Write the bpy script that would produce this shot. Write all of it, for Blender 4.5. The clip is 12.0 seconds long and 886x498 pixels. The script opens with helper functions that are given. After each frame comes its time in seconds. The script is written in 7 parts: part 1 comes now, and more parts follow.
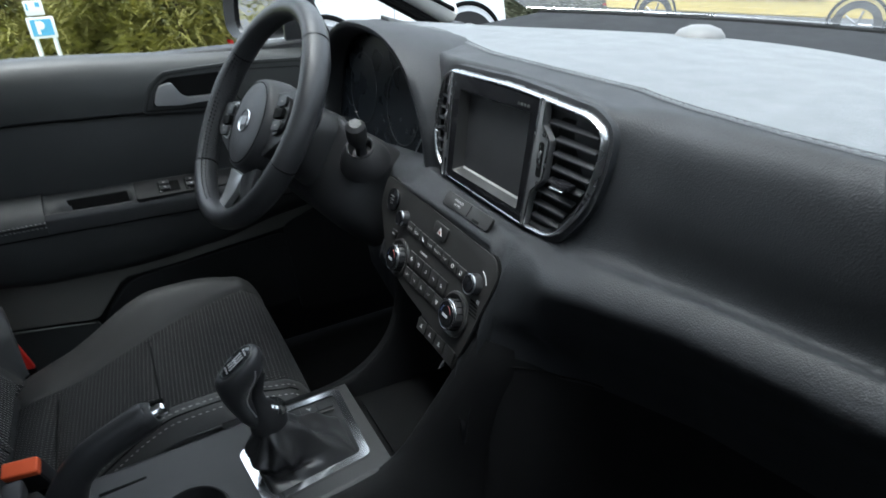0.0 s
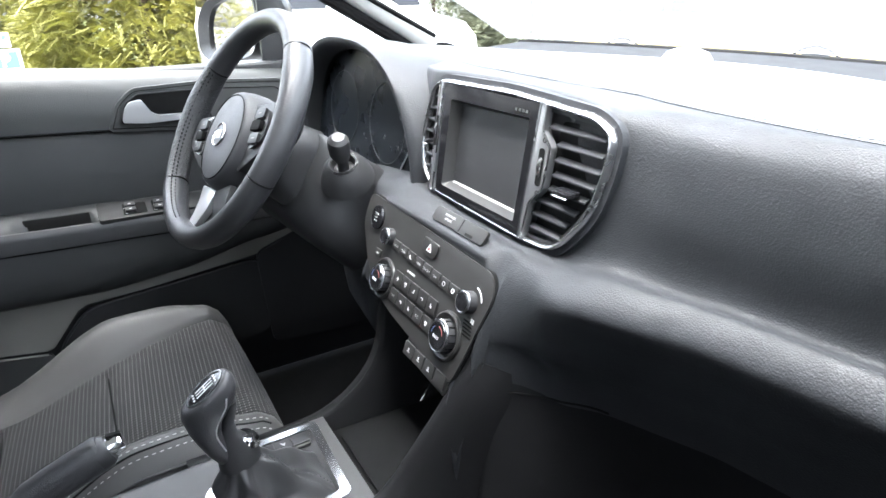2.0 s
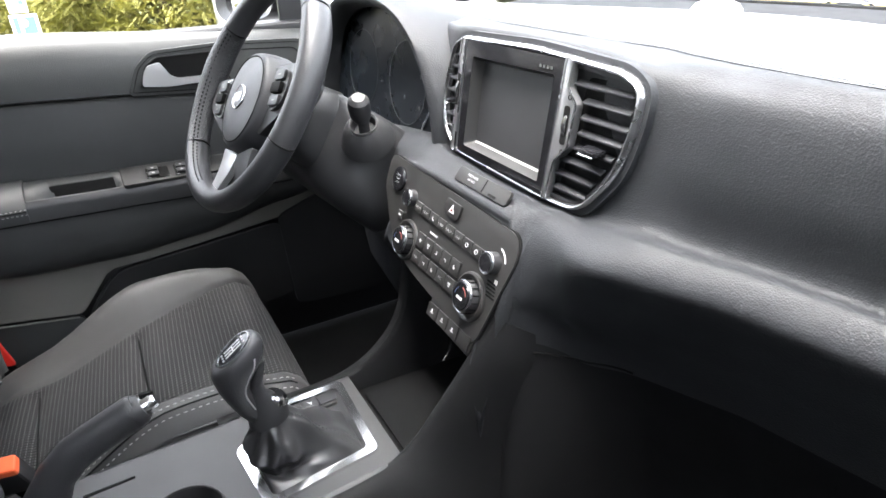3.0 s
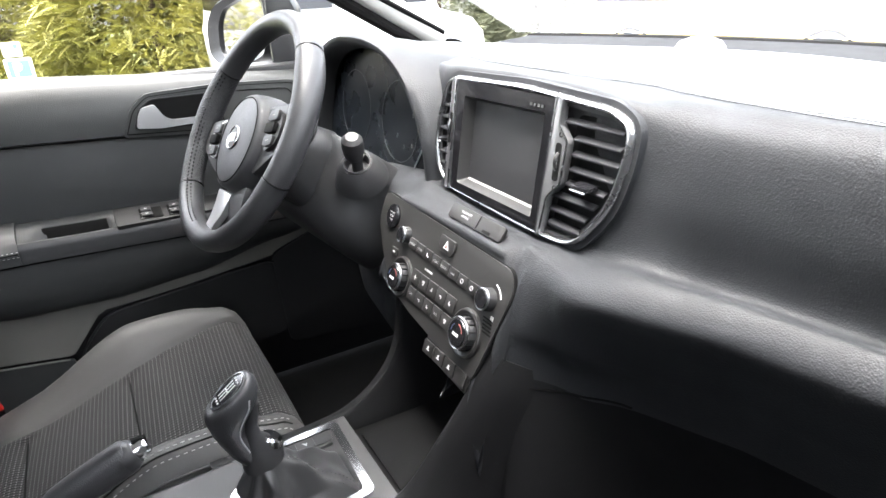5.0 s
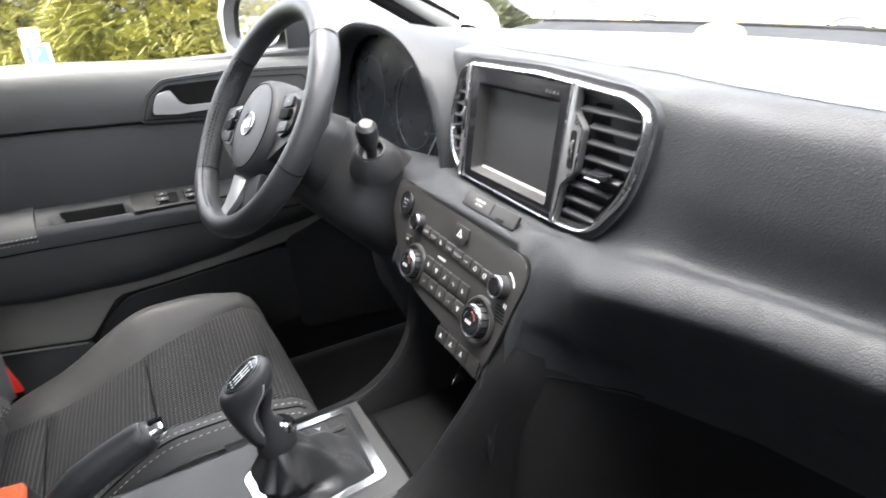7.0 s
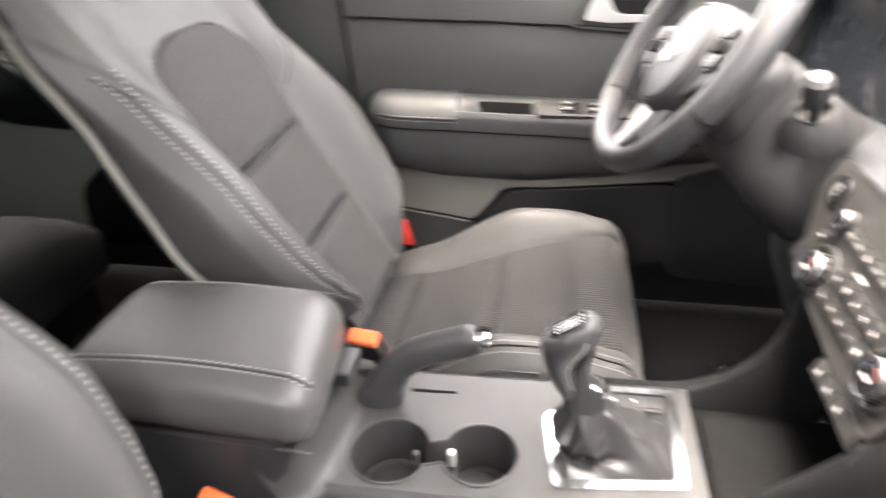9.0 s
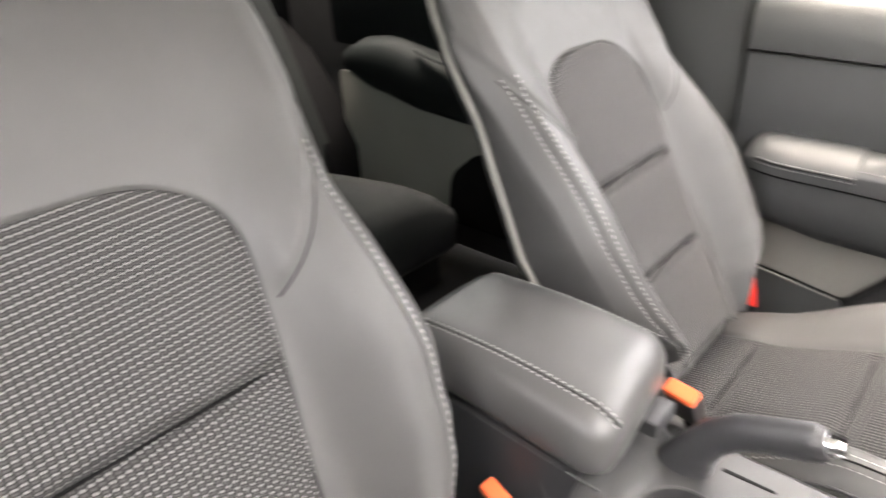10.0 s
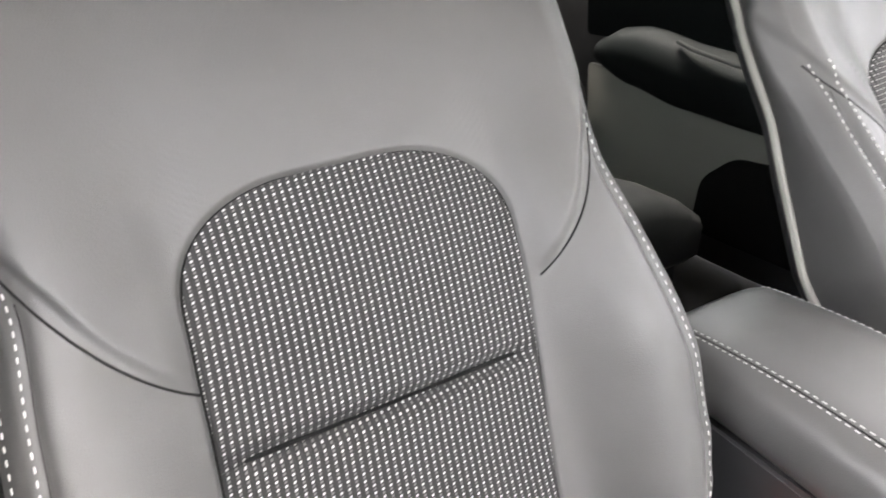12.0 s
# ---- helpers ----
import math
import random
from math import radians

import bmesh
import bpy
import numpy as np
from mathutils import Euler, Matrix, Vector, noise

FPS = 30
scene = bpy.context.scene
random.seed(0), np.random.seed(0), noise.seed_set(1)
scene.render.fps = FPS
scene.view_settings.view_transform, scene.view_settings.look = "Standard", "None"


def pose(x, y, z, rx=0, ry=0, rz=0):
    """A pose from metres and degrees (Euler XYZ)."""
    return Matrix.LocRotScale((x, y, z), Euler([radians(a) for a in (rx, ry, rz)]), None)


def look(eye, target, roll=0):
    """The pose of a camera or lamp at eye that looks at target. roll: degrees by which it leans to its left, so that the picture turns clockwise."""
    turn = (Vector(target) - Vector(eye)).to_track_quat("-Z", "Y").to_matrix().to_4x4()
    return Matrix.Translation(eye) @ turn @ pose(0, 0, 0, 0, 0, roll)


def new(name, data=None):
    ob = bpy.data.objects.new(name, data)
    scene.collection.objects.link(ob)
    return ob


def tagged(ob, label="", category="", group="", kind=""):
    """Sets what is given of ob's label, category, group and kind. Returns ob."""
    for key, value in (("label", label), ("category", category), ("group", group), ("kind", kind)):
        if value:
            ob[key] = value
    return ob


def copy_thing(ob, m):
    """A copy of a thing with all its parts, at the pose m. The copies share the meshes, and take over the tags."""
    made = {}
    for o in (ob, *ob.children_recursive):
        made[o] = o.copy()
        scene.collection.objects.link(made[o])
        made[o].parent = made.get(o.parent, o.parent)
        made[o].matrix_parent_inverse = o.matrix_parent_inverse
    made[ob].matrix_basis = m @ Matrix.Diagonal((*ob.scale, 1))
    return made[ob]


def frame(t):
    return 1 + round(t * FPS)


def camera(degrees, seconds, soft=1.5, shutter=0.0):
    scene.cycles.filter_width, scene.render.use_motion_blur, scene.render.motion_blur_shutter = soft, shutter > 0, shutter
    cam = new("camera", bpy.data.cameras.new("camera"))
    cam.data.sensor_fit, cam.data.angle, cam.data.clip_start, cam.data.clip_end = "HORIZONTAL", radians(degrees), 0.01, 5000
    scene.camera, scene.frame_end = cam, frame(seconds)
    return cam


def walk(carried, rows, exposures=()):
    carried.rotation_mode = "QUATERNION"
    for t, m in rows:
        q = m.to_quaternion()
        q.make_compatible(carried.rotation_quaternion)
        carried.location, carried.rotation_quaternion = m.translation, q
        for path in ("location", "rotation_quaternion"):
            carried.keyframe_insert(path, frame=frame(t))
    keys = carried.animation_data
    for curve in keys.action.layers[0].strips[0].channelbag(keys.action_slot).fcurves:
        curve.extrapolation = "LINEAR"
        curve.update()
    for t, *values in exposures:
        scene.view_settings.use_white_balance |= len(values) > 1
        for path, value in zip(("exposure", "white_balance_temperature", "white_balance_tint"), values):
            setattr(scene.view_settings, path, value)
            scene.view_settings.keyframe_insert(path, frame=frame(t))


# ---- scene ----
cam = camera(71.0, 12.0, shutter=0.6)
PATH = [
    (0, (0.632, -0.167, 1.275), (-0.957, 0.645, 0.371), -2.4),
    (0.5, (0.598, -0.159, 1.24), (-0.954, 0.694, 0.311), -1.2),
    (1, (0.596, -0.17, 1.226), (-0.958, 0.742, 0.358), -2.4),
    (1.5, (0.591, -0.175, 1.225), (-0.965, 0.753, 0.379), -1.9),
    (2, (0.591, -0.173, 1.228), (-0.998, 0.752, 0.441), -0.9),
    (2.5, (0.588, -0.173, 1.231), (-0.984, 0.682, 0.339), -1.3),
    (3, (0.587, -0.176, 1.226), (-0.989, 0.668, 0.33), -2.2),
    (3.5, (0.585, -0.178, 1.227), (-1.024, 0.685, 0.41), -2.9),
    (5.5, (0.586, -0.178, 1.229), (-1.016, 0.714, 0.432), -2.7),
    (6, (0.586, -0.179, 1.229), (-1.016, 0.71, 0.428), -2.7),
    (6.5, (0.586, -0.179, 1.229), (-1.016, 0.708, 0.425), -2.7),
    (6.7, (0.586, -0.179, 1.229), (-1.017, 0.707, 0.424), -2.7),
    (8.3, (0.552, -0.173, 1.215), (-1.102, 0.206, 0.158), -1.6),
    (8.5, (0.537, -0.183, 1.212), (-1.132, 0.150, 0.158), 0.3),
    (8.8, (0.512, -0.151, 1.232), (-1.198, -0.195, 0.196), -0.8),
    (9, (0.505, -0.144, 1.235), (-1.174, -0.478, 0.201), -2.6),
    (9.3, (0.491, -0.168, 1.225), (-1.131, -0.814, 0.251), -2.8),
    (9.5, (0.487, -0.172, 1.225), (-1.07, -1.016, 0.296), -2.9),
    (10, (0.506, -0.183, 1.235), (-0.774, -1.4, 0.296), -2.9),
    (10.5, (0.522, -0.223, 1.221), (-0.494, -1.68, 0.303), -2.6),
    (11, (0.527, -0.228, 1.205), (-0.18, -1.798, 0.188), -4.9),
    (11.5, (0.536, -0.238, 1.203), (-0.138, -1.86, 0.247), -5.5),
    (12, (0.536, -0.234, 1.206), (-0.226, -1.855, 0.316), -5.5),
]
walk(cam, [(t, look(eye, target, roll)) for t, eye, target, roll in PATH], [(0, 2.12, 5800, 1), (0.25, 2.62, 5700, 3), (0.6, 3.54, 5750, 4), (1.2, 3.96, 5900, 6), (2.0, 4.10, 6050, 7), (2.5, 3.94, 6200, 8), (3.0, 4.00, 6350, 9), (3.5, 4.18, 6430, 9), (5.5, 3.98, 6450, 9), (7.0, 3.95, 6450, 9), (8.4, 4.88, 6950, 11), (9.0, 5.22, 7300, 13), (10.0, 5.36, 7350, 13), (12, 5.40, 7000, 12)])


# ---------------------------------------------------------------- light
world = bpy.data.worlds.new("world")
scene.world = world
world.use_nodes = True
wn = world.node_tree
sky = wn.nodes.new("ShaderNodeTexSky")
sky.sky_type = "NISHITA"
sky.sun_disc = False
SUN_EL, SUN_AZ = radians(80), radians(190)
sky.sun_elevation, sky.sun_rotation = SUN_EL, SUN_AZ
sky.air_density, sky.dust_density, sky.ozone_density = 1.0, 6.0, 0.3
wn.nodes["Background"].inputs["Strength"].default_value = 0.15
haze = wn.nodes.new("ShaderNodeHueSaturation")
haze.inputs["Saturation"].default_value = 0.35
wn.links.new(sky.outputs[0], haze.inputs["Color"])
wn.links.new(haze.outputs[0], wn.nodes["Background"].inputs[0])
sun = new("sun", bpy.data.lights.new("sun", "SUN"))
sun.data.energy, sun.data.angle, sun.data.color = 0.12, radians(40), (1.0, 0.97, 0.94)
sun.matrix_world = look((math.sin(SUN_AZ) * math.cos(SUN_EL) * 20, math.cos(SUN_AZ) * math.cos(SUN_EL) * 20, math.sin(SUN_EL) * 20), (0, 0, 0))


# ---------------------------------------------------------------- materials
def mat(name, col, rough=0.5, metal=0.0, var=0.25, var_scale=6.0, grain=0.0, grain_scale=900.0, cell=False, rough_var=0.1, spec=0.5, coat=0.0, slack=0.0, depth=0.0006):
    """Painted, moulded or metal surface: colour drift and roughness drift at a large scale, relief at a fine one."""
    m = bpy.data.materials.new(name)
    m.use_nodes = True
    nt = m.node_tree
    b = nt.nodes["Principled BSDF"]
    b.inputs["Metallic"].default_value = metal
    b.inputs["Specular IOR Level"].default_value = spec
    b.inputs["Coat Weight"].default_value = coat
    tc = nt.nodes.new("ShaderNodeTexCoord")
    n = nt.nodes.new("ShaderNodeTexNoise")
    n.inputs["Scale"].default_value, n.inputs["Detail"].default_value = var_scale, 5
    nt.links.new(tc.outputs["Object"], n.inputs["Vector"])
    ramp = nt.nodes.new("ShaderNodeMix")
    ramp.data_type = "RGBA"
    lo, hi = [c * (1 - var) for c in col], [min(1, c * (1 + var)) for c in col]
    ramp.inputs["A"].default_value, ramp.inputs["B"].default_value = (*lo, 1), (*hi, 1)
    nt.links.new(n.outputs["Fac"], ramp.inputs["Factor"])
    nt.links.new(ramp.outputs["Result"], b.inputs["Base Color"])
    n2 = nt.nodes.new("ShaderNodeTexNoise")
    n2.inputs["Scale"].default_value, n2.inputs["Detail"].default_value = var_scale * 4, 6
    nt.links.new(tc.outputs["Object"], n2.inputs["Vector"])
    mr = nt.nodes.new("ShaderNodeMapRange")
    mr.inputs["To Min"].default_value, mr.inputs["To Max"].default_value = max(0.02, rough - rough_var), min(1, rough + rough_var)
    nt.links.new(n2.outputs["Fac"], mr.inputs["Value"])
    nt.links.new(mr.outputs["Result"], b.inputs["Roughness"])
    if grain:
        g = nt.nodes.new("ShaderNodeTexVoronoi" if cell else "ShaderNodeTexNoise")
        g.inputs["Scale"].default_value = grain_scale
        nt.links.new(tc.outputs["Object"], g.inputs["Vector"])
        bump = nt.nodes.new("ShaderNodeBump")
        bump.inputs["Strength"].default_value, bump.inputs["Distance"].default_value = grain, depth
        nt.links.new(g.outputs["Distance" if cell else "Fac"], bump.inputs["Height"])
        nt.links.new(bump.outputs["Normal"], b.inputs["Normal"])
        if slack:
            # slack hide: faint uneven creases of a few centimetres
            w = nt.nodes.new("ShaderNodeTexNoise")
            w.inputs["Scale"].default_value, w.inputs["Detail"].default_value, w.inputs["Distortion"].default_value = 9.0, 2.0, 0.8
            nt.links.new(tc.outputs["Object"], w.inputs["Vector"])
            slow = nt.nodes.new("ShaderNodeBump")
            slow.inputs["Strength"].default_value, slow.inputs["Distance"].default_value = slack, 0.006
            nt.links.new(w.outputs["Fac"], slow.inputs["Height"])
            nt.links.new(slow.outputs["Normal"], bump.inputs["Normal"])
    return m


def fabric(name, tone=0.30):
    """Dark woven seat cloth: ribs with rows of pale slanted dashes, laid out in metres by the mesh's own coordinates."""
    m = bpy.data.materials.new(name)
    m.use_nodes = True
    nt = m.node_tree
    b = nt.nodes["Principled BSDF"]
    b.inputs["Roughness"].default_value = 0.85
    b.inputs["Specular IOR Level"].default_value = 0.25
    b.inputs["Sheen Weight"].default_value = 0.03
    uv = nt.nodes.new("ShaderNodeUVMap")
    sep = nt.nodes.new("ShaderNodeSeparateXYZ")
    nt.links.new(uv.outputs["UV"], sep.inputs[0])

    def op(kind, a, c=None, d=None):
        k = nt.nodes.new("ShaderNodeMath")
        k.operation = kind
        for i, v in enumerate((a, c, d)):
            if v is None:
                continue
            if isinstance(v, (int, float)):
                k.inputs[i].default_value = v
            else:
                nt.links.new(v, k.inputs[i])
        return k.outputs[0]

    u = op("DIVIDE", sep.outputs["X"], 0.0066)
    v = op("DIVIDE", sep.outputs["Y"], 0.0058)
    col = op("FLOOR", u)
    fu = op("FRACT", u)
    odd = op("MULTIPLY", col, 0.06)
    sv = op("ADD", op("ADD", v, odd), op("MULTIPLY", fu, 0.28))
    fv = op("FRACT", sv)
    in_u = op("MULTIPLY", op("GREATER_THAN", fu, 0.33), op("LESS_THAN", fu, 0.68))
    in_v = op("MULTIPLY", op("GREATER_THAN", fv, 0.33), op("LESS_THAN", fv, 0.63))
    dash = op("MULTIPLY", in_u, in_v)
    fv2 = op("FRACT", op("ADD", sv, 0.5))
    in_v2 = op("MULTIPLY", op("GREATER_THAN", fv2, 0.34), op("LESS_THAN", fv2, 0.66))
    pale = op("MULTIPLY", op("MULTIPLY", in_u, in_v2), 0.22)
    fac = op("MAXIMUM", dash, pale)
    nz = nt.nodes.new("ShaderNodeTexNoise")
    nz.inputs["Scale"].default_value = 900
    nt.links.new(uv.outputs["UV"], nz.inputs["Vector"])
    fac2 = op("MULTIPLY", fac, op("ADD", op("MULTIPLY", nz.outputs["Fac"], 0.7), 0.55))
    mix = nt.nodes.new("ShaderNodeMix")
    mix.data_type = "RGBA"
    mix.inputs["A"].default_value, mix.inputs["B"].default_value = (0.0125, 0.012, 0.012, 1), (tone, tone * 0.97, tone * 0.95, 1)
    nt.links.new(fac2, mix.inputs["Factor"])
    nt.links.new(mix.outputs["Result"], b.inputs["Base Color"])
    rib = op("SINE", op("ADD", op("MULTIPLY", u, 2 * math.pi), -1.5708))
    weave = op("ADD", op("MULTIPLY", rib, 0.45), op("ADD", op("MULTIPLY", fac, 0.8), op("MULTIPLY", nz.outputs["Fac"], 0.9)))
    bump = nt.nodes.new("ShaderNodeBump")
    bump.inputs["Strength"].default_value, bump.inputs["Distance"].default_value = 0.6, 0.0012
    nt.links.new(weave, bump.inputs["Height"])
    nt.links.new(bump.outputs["Normal"], b.inputs["Normal"])
    return m


def glass(name, tint=(1, 1, 1), ior=1.15, veil=0.0):
    m = bpy.data.materials.new(name)
    m.use_nodes = True
    b = m.node_tree.nodes["Principled BSDF"]
    b.inputs["Base Color"].default_value = (*tint, 1)
    b.inputs["Transmission Weight"].default_value, b.inputs["Roughness"].default_value, b.inputs["IOR"].default_value = 1, 0, ior
    if veil:
        # a faint translucent film stands in for the glare that veils the glass
        nt = m.node_tree
        film, mix = nt.nodes.new("ShaderNodeBsdfTranslucent"), nt.nodes.new("ShaderNodeMixShader")
        film.inputs["Color"].default_value = (0.78, 0.80, 0.82, 1)
        mix.inputs[0].default_value = veil
        nt.links.new(b.outputs[0], mix.inputs[1])
        nt.links.new(film.outputs[0], mix.inputs[2])
        nt.links.new(mix.outputs[0], nt.nodes["Material Output"].inputs["Surface"])
    return m


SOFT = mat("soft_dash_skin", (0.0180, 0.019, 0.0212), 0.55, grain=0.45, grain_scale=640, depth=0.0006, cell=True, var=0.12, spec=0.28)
SWITCHPLATE = mat("matt_switch_plate", (0.013, 0.013, 0.0132), 0.55, var=0.1, spec=0.25)
ARMBAND = mat("satin_grey_band", (0.040, 0.040, 0.041), 0.42, var=0.1)
DOORSKIN = mat("smooth_door_skin", (0.028, 0.0292, 0.0294), 0.58, grain=0.2, grain_scale=900, cell=True, var=0.12)
PADSKIN = mat("airbag_skin", (0.023, 0.023, 0.025), 0.5, grain=0.35, grain_scale=900, cell=True, var=0.1)
# dash skin made paler to stand for sky glare on the top
SOFT_TOP = mat("lightened_dash_top", (0.078, 0.081, 0.085), 0.40, grain=0.5, grain_scale=420, cell=True, var=0.15)
HARD = mat("hard_black_plastic", (0.015, 0.015, 0.016), 0.5, grain=0.25, grain_scale=700, var=0.2)
CONSOLE = mat("matt_console_plastic", (0.030, 0.030, 0.030), 0.50, grain=0.3, grain_scale=900, var=0.15, spec=0.5)
# hard plastic set near black, the shade put into its colour
LOWDASH = mat("shaded_lower_plastic", (0.0065, 0.0065, 0.007), 0.65, grain=0.25, grain_scale=700, var=0.2, spec=0.16)
TRIM = mat("dark_grey_trim", (0.040, 0.0415, 0.0405), 0.46, grain=0.3, grain_scale=600, cell=True, var=0.15)
GREYTRIM = mat("grey_trim", (0.185, 0.180, 0.162), 0.55, grain=0.3, grain_scale=600, cell=True, var=0.12)
PANEL = mat("satin_black_panel", (0.015, 0.0145, 0.014), 0.42, var=0.12)
GLOSS = mat("gloss_black", (0.008, 0.008, 0.009), 0.12, var=0.1, rough_var=0.05)
DIALGLASS = mat("dark_dial_glass", (0.0055, 0.0068, 0.0085), 0.28, var=0.2, spec=0.12)
SCREEN = mat("display_glass", (0.008, 0.0105, 0.0135), 0.14, var=0.1, rough_var=0.04, spec=0.25)
# near-black of seams and seals, and for shade drawn in slots and recesses
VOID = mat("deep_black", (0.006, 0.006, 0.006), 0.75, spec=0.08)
DARKLEDGE = mat("matt_ledge_plastic", (0.016, 0.017, 0.019), 0.7, var=0.15, spec=0.10)
SILVER = mat("satin_silver", (0.55, 0.55, 0.55), 0.33, metal=0.75, var=0.06)
SILVERFRAME = mat("brushed_silver_frame", (0.50, 0.50, 0.51), 0.26, metal=1.0, var=0.06)
DIVIDER = mat("satin_grey_divider", (0.27, 0.27, 0.275), 0.36, metal=0.8, var=0.08)
LEDGE = mat("pale_grey_ledge", (0.22, 0.22, 0.215), 0.5, var=0.08)
DOME = mat("sensor_grey", (0.13, 0.13, 0.13), 0.45, var=0.06)
# near black for the tray, whose shade is put into the colour
BLACKLOW = mat("shaded_tray_trim", (0.0045, 0.0045, 0.0047), 0.75, grain=0.25, grain_scale=700, var=0.2, spec=0.12)
SLAT = mat("dark_vent_plastic", (0.010, 0.0105, 0.012), 0.5, var=0.15, spec=0.3)
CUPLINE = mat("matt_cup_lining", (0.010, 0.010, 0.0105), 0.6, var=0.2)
CHROME = mat("chrome", (0.82, 0.82, 0.83), 0.16, metal=1.0, var=0.04, rough_var=0.05)
LEATHER = mat("black_leather", (0.041, 0.0402, 0.0392), 0.54, grain=0.20, grain_scale=900, cell=True, var=0.10, var_scale=9, slack=0.10)
# rear cloth and trim: shade and tinted daylight put into the colours
REARCLOTH = mat("shaded_rear_cloth", (0.013, 0.0145, 0.0145), 0.85, grain=0.4, grain_scale=600, var=0.2, spec=0.2)
REARTRIM = mat("shaded_rear_trim", (0.0062, 0.0080, 0.0080), 0.65, grain=0.2, grain_scale=800, cell=True, var=0.15, spec=0.08)
LIDSKIN = mat("smooth_lid_leather", (0.050, 0.049, 0.048), 0.43, grain=0.18, grain_scale=900, cell=True, var=0.08, var_scale=9, spec=0.45)
WHEEL = mat("wheel_leather", (0.025, 0.025, 0.0265), 0.36, grain=0.4, grain_scale=800, cell=True, var=0.12)
PERF = mat("perforated_leather", (0.018, 0.018, 0.019), 0.42, grain=1.0, grain_scale=380, cell=True, var=0.3, depth=0.0012)
BOOT = mat("boot_leather", (0.026, 0.026, 0.027), 0.36, grain=0.15, grain_scale=600, cell=True)
CLOTH = fabric("woven_cloth")
SEATCLOTH = fabric("woven_cushion_cloth", 0.17)
STITCH = mat("pale_thread", (0.36, 0.355, 0.345), 0.8)
DARKSTITCH = mat("dark_thread", (0.05, 0.05, 0.05), 0.8)
PRINT = mat("white_print", (0.44, 0.44, 0.44), 0.6)
REDPRINT = mat("red_print", (0.16, 0.04, 0.035), 0.5)
BLUEPRINT = mat("blue_print", (0.04, 0.06, 0.14), 0.5)
RED = mat("red_plastic", (0.75, 0.03, 0.02), 0.4)
ORANGE = mat("orange_red_plastic", (0.85, 0.13, 0.045), 0.4)
HEADLINE = mat("pale_headliner", (0.50, 0.50, 0.48), 0.9, grain=0.4, grain_scale=500)
CARPET = mat("black_carpet", (0.007, 0.007, 0.0075), 0.95, grain=1.0, grain_scale=700, spec=0.04)
FILM = mat("clear_wrap", (0.006, 0.006, 0.007), 0.18, var=0.3, rough_var=0.05, coat=0.3)
MIRROR = mat("mirror_glass", (0.9, 0.9, 0.9), 0.02, metal=1.0, var=0.01, rough_var=0.01)
CARBODY = mat("dark_car_paint", (0.012, 0.012, 0.013), 0.35, coat=0.25)
PANE = glass("clear_pane")
SCREENGLASS = glass("windscreen_glass", (0.97, 0.98, 0.975), 1.45, 0.028)
TINT = glass("tinted_pane", (0.04, 0.055, 0.05))
BADGE = mat("brushed_badge", (0.50, 0.50, 0.51), 0.4, metal=1.0, var=0.1)
ASPHALT = mat("asphalt", (0.055, 0.055, 0.056), 0.9, grain=1.0, grain_scale=120, var=0.3, var_scale=2)
GRASS = mat("grass", (0.10, 0.12, 0.025), 0.9, var=0.5, var_scale=14)
NEEDLE = mat("spruce_needles", (0.25, 0.235, 0.06), 0.7, var=0.45, var_scale=3)
# needle green greyed and paled for the windscreen glare before it
HEDGE = mat("glare_paled_hedge", (0.19, 0.20, 0.13), 0.8, var=0.45, var_scale=3)
SHRUB = mat("brown_leaves", (0.11, 0.075, 0.03), 0.85, var=0.5, var_scale=4)
BARK = mat("bark", (0.09, 0.065, 0.045), 0.95, grain=1, grain_scale=60)
WHITEPAINT = mat("white_paint", (0.8, 0.8, 0.8), 0.3, var=0.03, coat=0.5)
YELLOWPAINT = mat("yellow_paint", (0.70, 0.53, 0.16), 0.35, var=0.05, coat=0.5)
RUBBER = mat("rubber", (0.02, 0.02, 0.02), 0.8)
RIM = mat("wheel_rim", (0.5, 0.5, 0.52), 0.35, metal=0.8)
SIGNWHITE = mat("sign_white", (0.85, 0.85, 0.85), 0.5, var=0.03)
SIGNBLUE = mat("sign_blue", (0.12, 0.40, 0.62), 0.5, var=0.05)
TAIL = mat("tail_lamp_red", (0.6, 0.02, 0.02), 0.2)


# ---------------------------------------------------------------- builders
def thing(name, at=(0, 0, 0), label="", category="", group="", kind=""):
    ob = new(name)
    ob.location = at
    return tagged(ob, label, category, group, kind)


def finish(bm, name, material, sharp=35):
    me = bpy.data.meshes.new(name)
    bmesh.ops.recalc_face_normals(bm, faces=bm.faces)
    bm.to_mesh(me)
    bm.free()
    me.materials.append(material)
    me.polygons.foreach_set("use_smooth", [True] * len(me.polygons))
    me.set_sharp_from_angle(angle=radians(sharp))
    return me


def part(name, bm, material, parent, label="", sharp=35):
    ob = new(name, finish(bm, name, material, sharp))
    if parent is not None:
        ob.parent = parent
        ob.matrix_parent_inverse = Matrix.Translation(-parent.location)
    if label:
        ob["label"] = label
    return ob


def single(name, bm, material, label="", category="", group="", kind="", sharp=35):
    return tagged(new(name, finish(bm, name, material, sharp)), label, category, group, kind)


def bevel(bm, w, seg=3):
    if w > 0:
        bmesh.ops.bevel(bm, geom=bm.edges[:], offset=w, segments=seg, profile=0.6, affect="EDGES", clamp_overlap=True)
    return bm


def box(lo, hi, r=0.004, seg=3):
    bm = bmesh.new()
    bmesh.ops.create_cube(bm, size=1)
    for v in bm.verts:
        v.co = Vector([(a + b) / 2 + c * (b - a) for a, b, c in zip(lo, hi, v.co)])
    return bevel(bm, r, seg)


